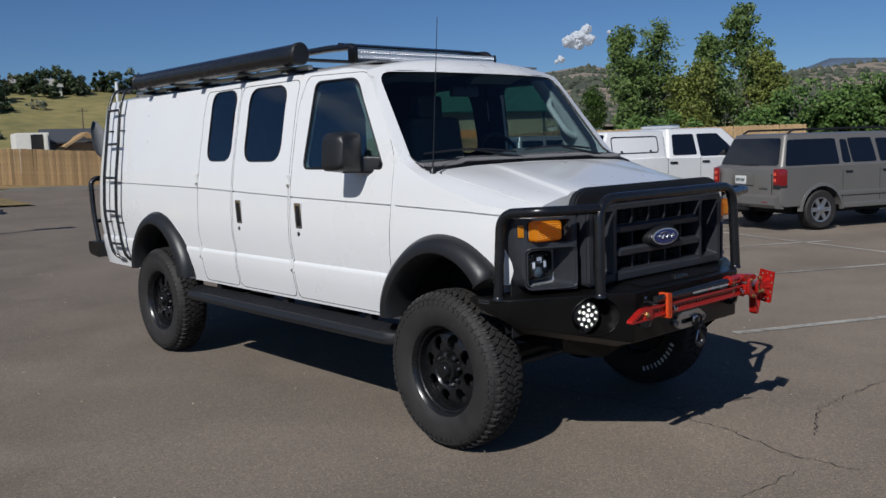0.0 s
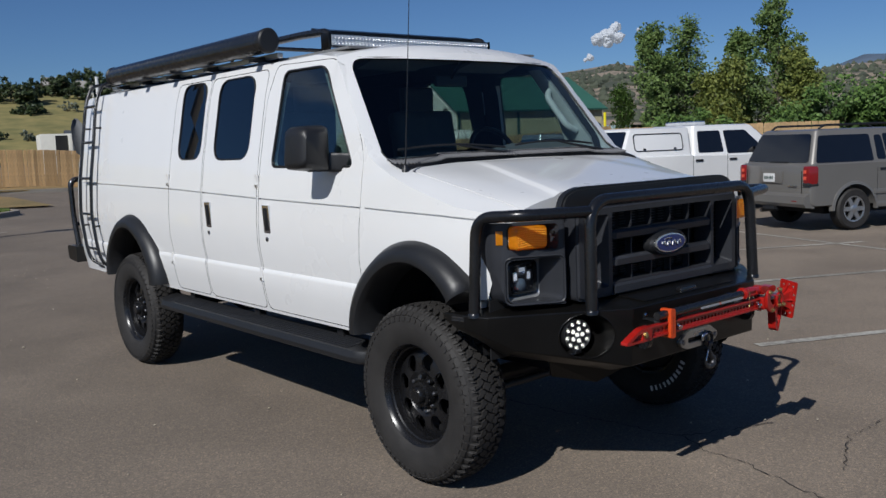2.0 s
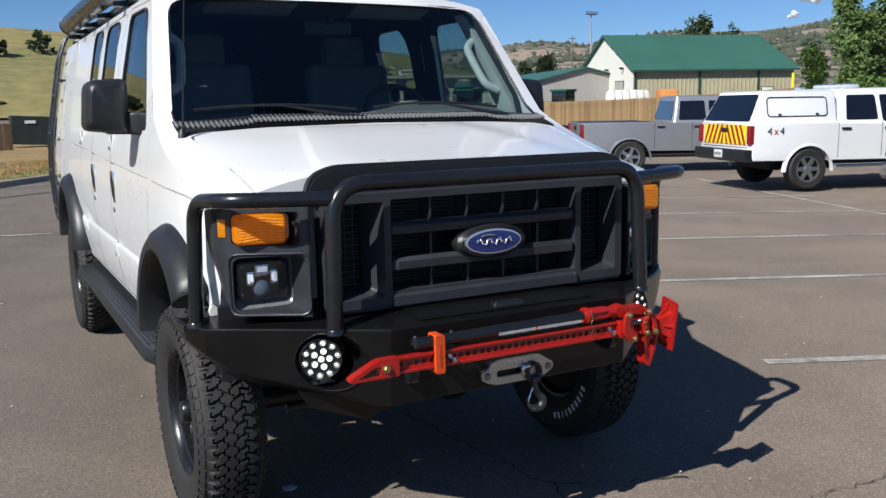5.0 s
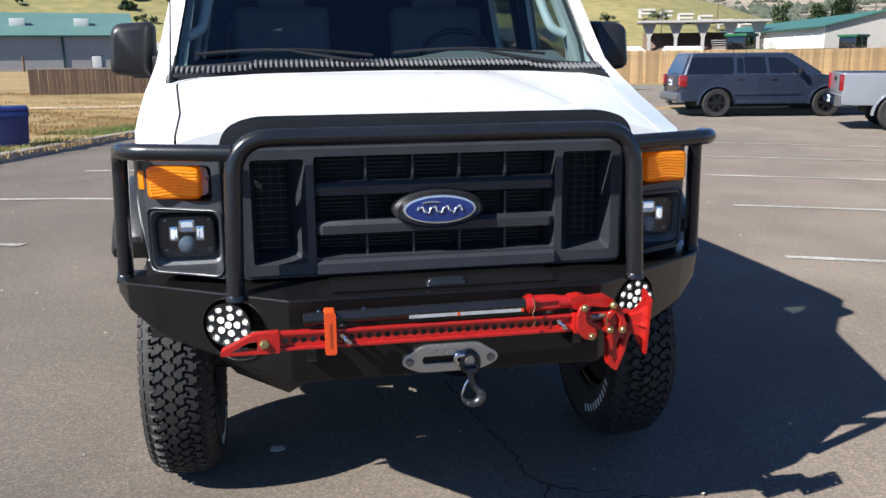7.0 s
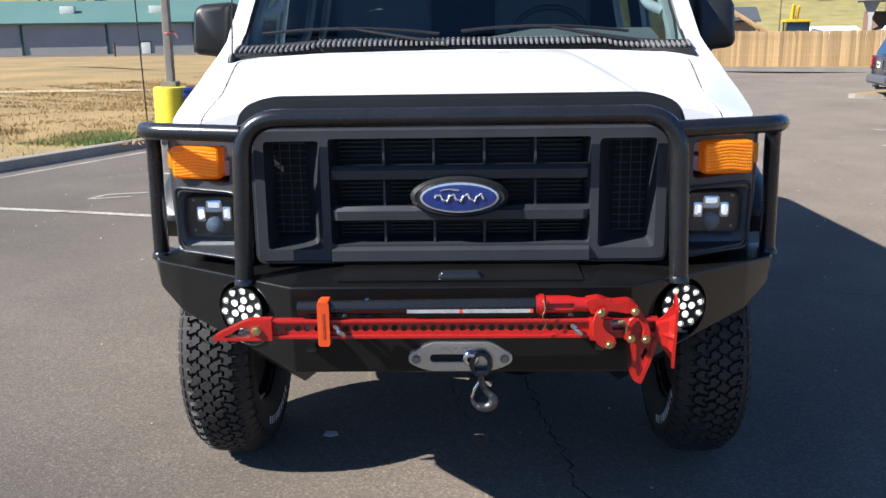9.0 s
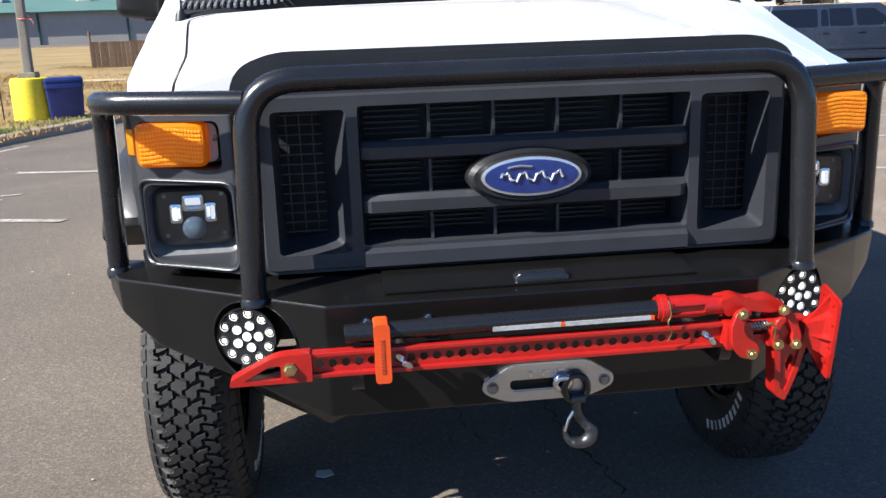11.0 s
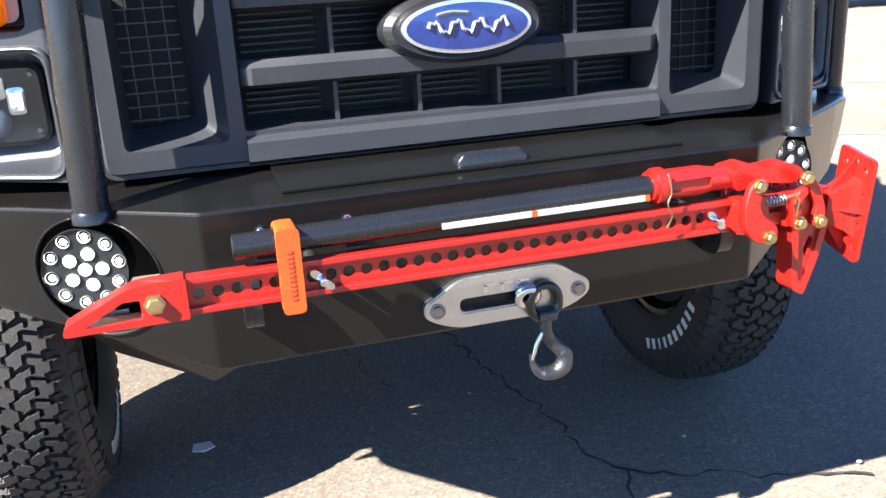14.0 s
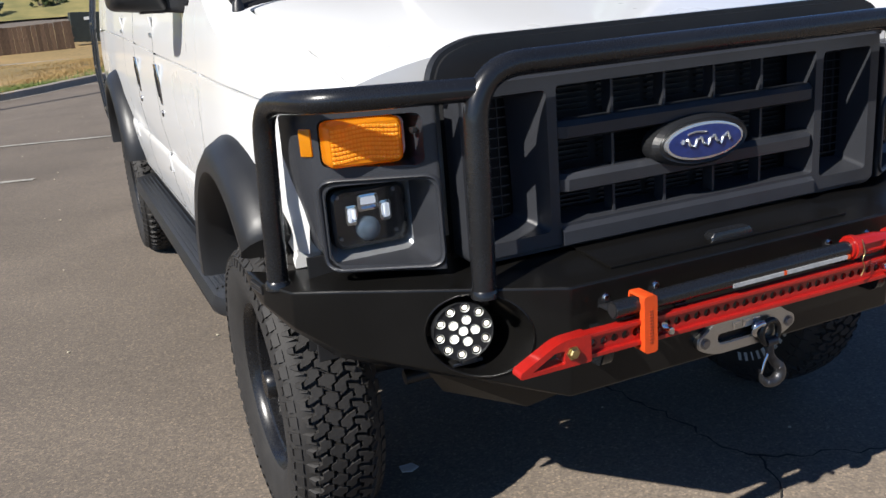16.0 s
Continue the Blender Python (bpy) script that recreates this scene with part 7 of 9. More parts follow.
def wells(prof_bm, axles, r, w):
    cuts = []
    for x in axles:
        for s in (-1, 1):
            c = B()
            pts = [(x + r * math.cos(math.pi * i / 18), 0.36 + r * math.sin(math.pi * i / 18)) for i in range(19)] + [(x - r, 0.0), (x + r, 0.0)]
            prism(c, pts, 0.42, Matrix.Translation((0, s * (w - 0.12) + 0.21, 0)) @ AX_Y)
            cuts.append(c)
    return carve(prof_bm, cuts)


def arch_trim(parent, x, s, w, r, mat, thick=0.05):
    bm = B()
    secs = []
    for i in range(21):
        a = math.pi * i / 20
        secs.append([(x + q * math.cos(a), s * yy, 0.36 + q * math.sin(a)) for q, yy in ((r, w - 0.05), (r, w + 0.018), (r + thick, w + 0.010), (r + thick + 0.02, w - 0.05))])
    loft(bm, secs)
    return part("wheel_arch", bm, mat, parent, smooth=40)


def plate_bars(parent, x, z, y=0.0):
    p = block("number_plate", parent, (x, y, z), (0.012, 0.31, 0.155), DULL_WHITE, 0.004, "pale number plate with plain bars")
    bm = B()
    for i in range(3):
        for dy in (-0.10 + 0.04 * i, 0.03 + 0.04 * i):
            box(bm, (x - 0.008, y + dy, z), (0.004, 0.024, 0.06))
    part("plate_bar", bm, surface("plate_ink", (0.05, 0.09, 0.08), 0.6) if "plate_ink" not in bpy.data.materials else bpy.data.materials["plate_ink"], p, kind="stuff")


def suv(name, label, at, turn, paint, lower, length, width, base, rear, height, rim, rr, cladding, arch_paint, rack, belt=1.19):
    """An estate-bodied off-roader; local x runs forward from the rear axle."""
    v = thing(name, label, "car", at, turn)
    w = width / 2
    x0, x1 = -rear, length - rear
    sill = 0.40
    prof = [(x0 + 0.03, sill + 0.05), (x0, 0.62), (x0 + 0.02, belt - 0.02), (x0 + 0.10, belt), (base - 0.30, belt), (base + 0.05, belt - 0.03), (x1 - 0.18, belt - 0.14), (x1 - 0.03, belt - 0.24), (x1, 0.62), (x1 - 0.05, sill + 0.03)]
    bm = B()
    tub(bm, rounded(prof, 0.08, 3), w)
    body = part("body", wells(bm, (0, base), rr * 1.22, w), paint, v, smooth=35)
    cab = (belt - 0.03, height - 0.03, w * 0.965, w * 0.76)
    bm = B()
    frustum(bm, x0 + 0.06, base - 0.10, x0 + 0.30, base - 0.95, cab[0], cab[1], cab[2], cab[3])
    cabin = part("cabin", bm, paint, v, smooth=35)
    zb, zt = belt + 0.035, height - 0.15
    for s in (-1, 1):
        side_pane(cabin, [(x0 + 0.17, zb - 0.02), (0.44, zb - 0.02), (0.44, zt + 0.02), (x0 + 0.33, zt + 0.02)], cab, s)
        side_pane(cabin, [(0.52, zb), (0.72, zb), (0.70, zt), (0.54, zt)], cab, s)
        side_pane(cabin, [(0.75, zb), (1.34, zb), (1.30, zt + 0.02), (0.73, zt + 0.02)], cab, s)
        side_pane(cabin, [(1.42, zb), (2.42, zb), (1.86, zt), (1.40, zt)], cab, s)
        for x in (0.62, 1.52):
            block("door_handle", body, (x, s * (w + 0.006), belt - 0.13), (0.17, 0.03, 0.035), DARK_PLASTIC, 0.01)
        for x in (0.48, 1.37, 2.45):
            block("door_gap", body, (x, s * (w - 0.006), 0.80), (0.008, 0.014, 0.60), DEEP_BLACK, 0)
        block("side_moulding", body, (1.35, s * (w + 0.006), 0.66), (1.9, 0.03, 0.085), cladding, 0.012)
        block("rocker", body, (base / 2, s * (w - 0.03), 0.43), (base - 1.0, 0.08, 0.10), cladding, 0.02)
        tl = block("tail_lamp", body, (x0 + 0.085, s * (w - 0.075), 0.985), (0.21, 0.165, 0.36), TAIL_RED, 0.05, "red tail lamp with a clear foot")
        block("clear_lens", tl, (x0 + 0.083, s * (w - 0.076), 0.840), (0.212, 0.165, 0.075), LAMP_BOWL, 0.03)
        for dz in (0.95, 1.06):
            block("bulb_cup", tl, (x0 - 0.022, s * (w - 0.10), dz), (0.012, 0.07, 0.06), surface("lamp_cup", (0.75, 0.10, 0.06), 0.2) if "lamp_cup" not in bpy.data.materials else bpy.data.materials["lamp_cup"], 0.004)
        block("hatch_seam", body, (x0 - 0.002, s * (w - 0.20), 0.86), (0.012, 0.007, 0.42), DEEP_BLACK, 0)
        block("window_pillar", cabin, (x0 + 0.20, s * (w * 0.86), belt + 0.02), (0.05, 0.03, 0.03), DARK_PLASTIC, 0.006)
        block("mirror", cabin, (2.20, s * (w + 0.12), belt + 0.10), (0.10, 0.20, 0.16), DARK_PLASTIC, 0.04)
        for x in (0, base):
            car_wheel(v, x, s * (w - 0.13), rr, 0.25, rim)
            arch_trim(body, x, s, w, rr * 1.22, arch_paint)
        if rack:
            bm = B()
            sweep(bm, fillet([(x0 + 0.45, s * w * 0.66, height - 0.02), (x0 + 0.55, s * w * 0.66, height + 0.05), (1.7, s * w * 0.66, height + 0.05), (1.85, s * w * 0.66, height - 0.03)], 0.06), 0.02, 8)
            part("roof_rail", bm, DARK_PLASTIC, cabin, smooth=60)
    end_pane("rear_window", cabin, x0 + 0.075, belt + 0.03, w * 0.86, x0 + 0.26, height - 0.10, w * 0.70, -1)
    end_pane("windscreen", cabin, base - 0.16, belt + 0.03, w * 0.88, base - 0.88, height - 0.09, w * 0.72, 1)
    bm = B()
    loft(bm, [[(x0 - d, y, z) for d, z in ((-0.12, 0.42), (0.06, 0.44), (0.10, 0.50), (0.09, 0.63), (0.0, 0.68), (-0.12, 0.68))] for y in (-w * 0.98, -w * 0.9, w * 0.9, w * 0.98)])
    bump_ = part("rear_bumper", bm, lower, body, smooth=35)
    for s in (-1, 1):
        block("reflector", bump_, (x0 - 0.092, s * (w - 0.28), 0.53), (0.01, 0.14, 0.05), TAIL_RED, 0.004)
    block("plate_recess", body, (x0 - 0.005, 0.06, 0.95), (0.02, 0.62, 0.22), lower, 0.03)
    plate_bars(body, x0 - 0.018, 0.94, 0.10)
    block("model_mark", body, (x0 - 0.006, -w * 0.55, 0.80), (0.01, 0.22, 0.03), CHROME, 0.003)
    block("wiper", cabin, (x0 + 0.08, -0.05, belt + 0.03), (0.03, 0.5, 0.02), DARK_PLASTIC, 0.005)
    block("tow_hitch", body, (x0 - 0.06, 0, 0.40), (0.10, 0.30, 0.06), DARK_PLASTIC, 0.01)
    bm = B()
    box(bm, (base / 2, 0, 0.36), (length - 1.2, w * 1.3, 0.16), 0.03)
    part("underbody", bm, DEEP_BLACK, body)
    bm = B()
    sweep(bm, [(x0 + 0.5, 0.35, 0.33), (x0 + 0.02, 0.38, 0.32)], 0.035, 10)
    part("tailpipe", bm, STEEL, body, smooth=50)
    return v


def pickup(name, label, at, turn, paint, rim, topper, rr=0.405, width=2.03):
    """A crew-cab pickup; local x runs forward from the rear axle."""
    v = thing(name, label, "pickup truck", at, turn)
    w = width / 2
    rear, base, length = 1.22, 3.70, 5.90
    x0, x1 = -rear, length - rear
    rail, sill = 1.30, 0.52
    prof = [(x0 + 0.02, sill + 0.06), (x0, 0.75), (x0 + 0.01, rail), (0.60, rail), (0.62, rail - 0.02), (base - 0.55, rail - 0.05), (base + 0.2, rail - 0.10), (x1 - 0.12, rail - 0.20), (x1, rail - 0.40), (x1, 0.62), (x1 - 0.05, sill)]
    bm = B()
    tub(bm, rounded(prof, [0.04, 0.04, 0.03, 0.02, 0.02, 0.1, 0.2, 0.1, 0.08, 0.06, 0.04], 3), w)
    body = part("body", wells(bm, (0, base), rr * 1.22, w), paint, v, smooth=35)
    top = 1.93
    cab = (rail - 0.06, top, w * 0.955, w * 0.76)
    bm = B()
    frustum(bm, 0.66, base - 0.42, 0.78, base - 1.25, cab[0], cab[1], cab[2], cab[3], 0.10)
    cabin = part("cabin", bm, paint, v, smooth=35)
    zb, zt = rail + 0.03, top - 0.12
    for s in (-1, 1):
        side_pane(cabin, [(0.82, zb), (1.52, zb), (1.50, zt), (0.88, zt)], cab, s)
        side_pane(cabin, [(1.62, zb - 0.04), (2.78, zb - 0.04), (2.22, zt), (1.60, zt)], cab, s)
        for x in (0.62, 1.57, 2.75):
            block("door_gap", body, (x, s * (w - 0.005), 0.95), (0.010, 0.014, 0.66), DEEP_BLACK, 0)
        for x in (0.78, 1.72):
            block("door_handle", body, (x, s * (w + 0.008), 1.17), (0.20, 0.03, 0.045), DARK_PLASTIC, 0.012)
        block("tail_lamp", body, (x0 + 0.03, s * (w - 0.07), 1.08), (0.14, 0.13, 0.36), TAIL_RED, 0.02, "red tail lamp")
        bm = B()
        sweep(bm, [(0.55, s * (w + 0.02), 0.46), (2.75, s * (w + 0.02), 0.46)], 0.04, 10)
        part("step_bar", bm, CHROME if topper else DARK_PLASTIC, body, smooth=60)
        block("mirror", cabin, (2.55, s * (w + 0.14), rail + 0.10), (0.12, 0.22, 0.22), DARK_PLASTIC, 0.05)
        for x in (0, base):
            car_wheel(v, x, s * (w - 0.14), rr, 0.28, rim, 6 if topper else 5)
            arch_trim(body, x, s, w, rr * 1.22, paint, 0.04)
    end_pane("windscreen", cabin, base - 0.48, rail + 0.02, w * 0.88, base - 1.19, top - 0.06, w * 0.72, 1)
    bm = B()
    loft(bm, [[(x0 - d, y, z) for d, z in ((-0.10, 0.56), (0.06, 0.56), (0.13, 0.60), (0.13, 0.76), (0.10, 0.80), (-0.10, 0.80))] for y in (-w * 0.98, -w * 0.92, w * 0.92, w * 0.98)])
    rbm = part("rear_bumper", bm, DARK_PLASTIC if topper else CHROME, body, smooth=35)
    plate_bars(rbm, x0 - 0.135, 0.70)
    block("tailgate_handle", body, (x0 - 0.006, 0, 1.16), (0.02, 0.26, 0.09), DARK_PLASTIC, 0.02)
    block("tailgate_gap", body, (x0 - 0.001, 0, 0.84), (0.008, width * 0.84, 0.012), DEEP_BLACK, 0)
    bm = B()
    box(bm, (1.7, 0, 0.48), (4.6, w * 1.2, 0.2), 0.04)
    part("underbody", bm, DEEP_BLACK, body)
    bm = B()
    sweep(bm, [(0.0, -w * 0.8, rr), (0.0, w * 0.8, rr)], 0.06, 10)
    part("rear_axle", bm, DEEP_BLACK, body, smooth=50)
    if not topper:
        bm = B()
        box(bm, (-0.33, 0, 1.30), (1.72, width * 0.86, 0.02))
        part("bed_cover", bm, DARK_PLASTIC, body)
        end_pane("rear_window", cabin, 0.665, rail + 0.04, w * 0.84, 0.765, top - 0.12, w * 0.70, -1)
        return v
    tcab = (rail - 0.005, 1.90, w * 0.93, w * 0.80)
    bm = B()
    frustum(bm, x0 + 0.0, 0.64, x0 + 0.30, 0.64, tcab[0], tcab[1], tcab[2], tcab[3], 0.06)
    tp = part("bed_topper", bm, paint, v, "white fibreglass bed cap", smooth=35)
    end_pane("topper_window", tp, x0 + 0.02, rail + 0.03, w * 0.86, x0 + 0.27, 1.84, w * 0.74, -1)
    z0, z1, w0, w1 = tcab
    f = lambda z: w0 + (w1 - w0) * (z - z0) / (z1 - z0)
    for s in (-1, 1):
        bm = B()
        q = rounded(rect(-0.85, 1.42, 0.42, 1.78), 0.08, 5)
        sweep(bm, [(x, s * (f(z) + 0.004), z) for x, z in q], 0.012, 6, closed=True)
        d = part("side_hatch", bm, DARK_PLASTIC, tp, "side hatch outlined by a black seal", smooth=60)
        for x in (-0.6, 0.2):
            block("hatch_latch", d, (x, s * (f(1.46) + 0.01), 1.46), (0.06, 0.02, 0.03), DARK_PLASTIC, 0.006)
    # chevron board on the tailgate
    bm = B()
    box(bm, (x0 - 0.008, 0, 1.08), (0.006, width * 0.80, 0.38))
    board = part("chevron_panel", bm, YELLOW_SAFETY, body, "red and yellow chevron tailgate panel")
    for s in (-1, 1):
        for i in range(5):
            y = s * (0.06 + 0.17 * i)
            bm = B()
            c = [(y, 0.89), (y + s * 0.085, 0.89), (y - s * 0.105, 1.27), (y - s * 0.19, 1.27)]
            lim = width * 0.40
            c = [(max(-lim, min(lim, a)) if (a * s > 0) else 0.0, b) for a, b in c]
            vs = [bm.verts.new((x0 - 0.014, a, b)) for a, b in c]
            bm.faces.new(vs)
            part("chevron", bm, RED, board)
    # decal on the bed side
    for s in (-1, 1):
        for ch, dx, mat in (("4", -0.13, DARK_PLASTIC), ("x", 0.0, RED), ("4", 0.13, DARK_PLASTIC)):
            cu = bpy.data.curves.new("decal", "FONT")
            cu.body, cu.size, cu.extrude, cu.align_x = ch, 0.20, 0.002, "CENTER"
            t = new("decal", cu)
            dg = bpy.context.evaluated_depsgraph_get()
            me = bpy.data.meshes.new_from_object(t.evaluated_get(dg))
            bpy.data.objects.remove(t)
            me.materials.append(mat)
            o = new("decal", me)
            o.parent = body
            o.matrix_local = Matrix.Translation((-0.72 - s * dx, s * (w + 0.004), 1.08)) @ (Matrix.Rotation(math.pi / 2, 4, "X") if s < 0 else Matrix.Rotation(math.pi, 4, "Z") @ Matrix.Rotation(math.pi / 2, 4, "X"))
            tagged(o, "painted decal character %s" % ch)
    lb_ = block("roof_light_bar", cabin, (1.2, 0, top + 0.05), (0.28, 1.1, 0.07), surface("clear_lamp", (0.5, 0.52, 0.55), 0.2, var=0.2), 0.03, "low emergency light bar")
    for i in range(7):
        block("light_module", lb_, (1.2, -0.48 + 0.16 * i, top + 0.09), (0.26, 0.10, 0.03), REFLECTOR, 0.01)
    return v


suv("parked_suv", "pewter grey off-road wagon parked beside the white pickup", (12.66, 4.72, -0.19), -23.5, PEWTER, PEWTER, 4.87, 1.90, 2.87, 0.98, 1.81, ALLOY, 0.37, PEWTER, PEWTER, True)
pickup("fleet_pickup", "white crew-cab pickup with a bed cap and chevron tailgate", (13.25, 9.08, -0.16), -18.0, CAR_WHITE, ALLOY, True)
silver = pickup("silver_pickup", "silver crew-cab pickup with an open bed", (14.08, 14.85, -0.22), -28.5, SILVER_PAINT, ALLOY, False, 0.42)
for ob in silver.children:
    if ob.name.startswith("cabin"):
        ob.location.x += 0.42
suv("blue_suv", "slate blue off-road wagon with black wheels by the fence", (12.26, 20.10, -0.22), -12.2, BLUE_PAINT, surface("grey_cladding", (0.09, 0.095, 0.105), 0.5), 5.1, 1.93, 3.03, 1.02, 1.77, RIM_BLACK, 0.40, BLUE_PAINT, BLUE_PAINT, False, 1.17)
# ---- trees ----
BARK = surface("bark", (0.16, 0.13, 0.10), 0.9, var=0.4, scale=3, fine=30, bump=0.8, bscale=20)


def leaf_material(name, dark, light):
    m = bpy.data.materials.new(name)
    m.use_nodes = True
    n, l = m.node_tree.nodes, m.node_tree.links
    b = n["Principled BSDF"]
    g = n.new("ShaderNodeNewGeometry")
    r = n.new("ShaderNodeValToRGB")
    r.color_ramp.elements[0].color, r.color_ramp.elements[1].color = (*dark, 1), (*light, 1)
    l.new(g.outputs["Random Per Island"], r.inputs[0])
    l.new(r.outputs[0], b.inputs["Base Color"])
    b.inputs["Roughness"].default_value = 0.55
    t = n.new("ShaderNodeBsdfTranslucent")
    l.new(r.outputs[0], t.inputs[0])
    mx = n.new("ShaderNodeMixShader")
    mx.inputs[0].default_value = 0.3
    l.new(b.outputs[0], mx.inputs[1])
    l.new(t.outputs[0], mx.inputs[2])
    l.new(mx.outputs[0], n["Material Output"].inputs[0])
    return m


POPLAR = leaf_material("poplar_leaf", (0.05, 0.095, 0.022), (0.21, 0.30, 0.085))
YELLOWING = leaf_material("yellowing_leaf", (0.075, 0.11, 0.022), (0.30, 0.33, 0.08))
SHRUB = leaf_material("shrub_leaf", (0.045, 0.095, 0.02), (0.18, 0.29, 0.07))
FAR_LEAF = leaf_material("far_leaf", (0.025, 0.045, 0.018), (0.09, 0.12, 0.045))
SAGE = leaf_material("sage_leaf", (0.08, 0.10, 0.07), (0.22, 0.25, 0.19))


def leaves(verts, faces, c, r, n, size, rng, flat=0.8):
    for _ in range(n):
        d = Vector((rng.gauss(0, 1), rng.gauss(0, 1), rng.gauss(0, flat)))
        p = Vector(c) + d.normalized() * r * rng.random() ** 0.45
        a = Vector((rng.gauss(0, 1), rng.gauss(0, 1), rng.gauss(0, 1))).normalized()
        b = a.orthogonal().normalized()
        s = size * rng.uniform(0.6, 1.3)
        k = len(verts)
        verts += [tuple(p - a * s), tuple(p + b * s * 0.6), tuple(p + a * s), tuple(p - b * s * 0.6)]
        faces.append((k, k + 1, k + 2, k + 3))


def tree(name, label, at, h, limbs, leaf, size, seed, lean=0.28, per=34, clump=0.8, start=0.12, cat="tree", group=""):
    """A tapered trunk with steep limbs, twigs, and a crown of loose leaf clumps with gaps."""
    rng = random.Random(seed)
    e = thing(name, label, cat, at, rng.uniform(0, 360), group)
    bm = B()
    top = Vector((rng.uniform(-0.3, 0.3), rng.uniform(-0.3, 0.3), h))
    trunk = [Vector((0, 0, -0.8)), Vector((rng.uniform(-0.1, 0.1), 0, h * 0.3)), Vector((rng.uniform(-0.2, 0.2), rng.uniform(-0.2, 0.2), h * 0.65)), top * 0.97]
    sweep(bm, trunk, [h * 0.022, h * 0.017, h * 0.009, h * 0.002], 8)
    verts, faces = [], []
    for i in range(limbs):
        z = h * (start + (0.93 - start) * (i + rng.random()) / limbs)
        k = z / h
        a = rng.uniform(0, 2 * math.pi)
        ln = h * lean * (0.35 + math.sin(math.pi * min(1, 0.18 + k * 0.82)) * 0.75) * rng.uniform(0.6, 1.15)
        base = Vector((0, 0, z))
        tip = base + Vector((math.cos(a) * ln * 0.62, math.sin(a) * ln * 0.62, ln * rng.uniform(0.55, 0.95)))
        if tip.z > h * 1.02:
            tip.z = h * 1.02
        mid = base.lerp(tip, 0.5) + Vector((math.cos(a), math.sin(a), -0.4)) * ln * 0.08
        sweep(bm, [base, mid, tip], [h * 0.007 * (1.1 - k), h * 0.004 * (1.1 - k), 0.01], 5)
        for t in (0.35, 0.55, 0.75, 0.92, 1.05):
            p = base.lerp(tip, t) + Vector((rng.gauss(0, 0.28), rng.gauss(0, 0.28), rng.gauss(0, 0.3)))
            leaves(verts, faces, p, clump * rng.uniform(0.55, 1.15) * (1.05 - 0.3 * t), int(per * rng.uniform(0.5, 1.3)), size, rng)
    part("trunk", bm, BARK, e, smooth=60)
    me = bpy.data.meshes.new("crown")
    me.from_pydata(verts, [], faces)
    me.materials.append(leaf)
    o = new("crown", me)
    o.parent = e
    return e


def bush(name, label, at, r, h, leaf, size, seed, n=60, per=40):
    rng = random.Random(seed)
    e = thing(name, label, "shrub", at)
    bm = B()
    verts, faces = [], []
    for i in range(7):
        a = rng.uniform(0, 6.3)
        sweep(bm, [(0, 0, -0.5), (math.cos(a) * r * 0.3, math.sin(a) * r * 0.3, h * 0.4), (math.cos(a) * r * 0.6, math.sin(a) * r * 0.6, h * 0.75)], [0.08, 0.05, 0.01], 5)
    for i in range(n):
        a, k = rng.uniform(0, 6.3), rng.random() ** 0.5
        z = h * rng.uniform(0.1, 1.0) * math.sqrt(max(0.05, 1 - (k * 0.9) ** 2))
        leaves(verts, faces, (math.cos(a) * r * k, math.sin(a) * r * k, z), r * 0.24 * rng.uniform(0.6, 1.3), per, size, rng)
    part("stem", bm, BARK, e, smooth=60)
    me = bpy.data.meshes.new("crown")
    me.from_pydata(verts, [], faces)
    me.materials.append(leaf)
    o = new("crown", me)
    o.parent = e
    return e


def polar(az, d, z=None):
    x, y = d * math.sin(radians(az)) - 3, d * math.cos(radians(az)) - 3
    return (x, y, gz(x, y) if z is None else z)


for az, d, h, seed, leaf, lean in ((54.6, 92, 12.0, 1, POPLAR, 0.20), (56.6, 95, 12.8, 2, POPLAR, 0.22), (55.7, 99, 9.5, 12, POPLAR, 0.24), (59.8, 94, 11.1, 3, POPLAR, 0.20), (61.8, 96, 14.0, 4, POPLAR, 0.23), (59.2, 88, 7.6, 13, YELLOWING, 0.26), (58.1, 90, 6.4, 5, YELLOWING, 0.3), (63.1, 92, 8.6, 6, YELLOWING, 0.26)):
    tree("poplar", "tall green cottonwood with a ragged open crown" if leaf is POPLAR else "yellowing young cottonwood beside the tall ones", polar(az, d, 0.2), h, 46, leaf, 0.17, seed, lean, 36, 0.95, 0.06, group="cottonwoods behind the lot")
for az, d, r, h, seed in ((65.2, 80, 3.2, 5.6, 21), (66.8, 82, 3.0, 5.1, 22), (68.2, 80, 3.2, 5.5, 23), (69.8, 78, 3.0, 5.8, 24), (71.6, 78, 3.2, 5.9, 25), (57.6, 82, 2.6, 3.2, 26), (63.1, 82, 2.8, 3.4, 27), (55.2, 86, 2.0, 3.0, 28), (74.5, 80, 3.4, 6.2, 29), (77.5, 82, 3.4, 6.0, 30)):
    bush("roadside_tree", "dense rounded green tree behind the fence", polar(az, d, 0.3), r, h, SHRUB, 0.20, seed, 80, 60)
# small conifer and trees by the sheds
for az, d, h, seed in ((52.6, 96, 5.4, 41), (46.0, 150, 13.5, 42), (47.6, 155, 11.5, 43), (36.6, 170, 9.0, 44), (33.2, 200, 9.0, 45), (35.2, 200, 9.0, 46)):
    tree("distant_tree", "dark green tree rising behind the sheds", polar(az, d, 1.0), h, 22, FAR_LEAF if d > 100 else SHRUB, 0.30 if d > 100 else 0.16, seed, 0.26, 26, 1.3 if d > 100 else 0.7, 0.15)
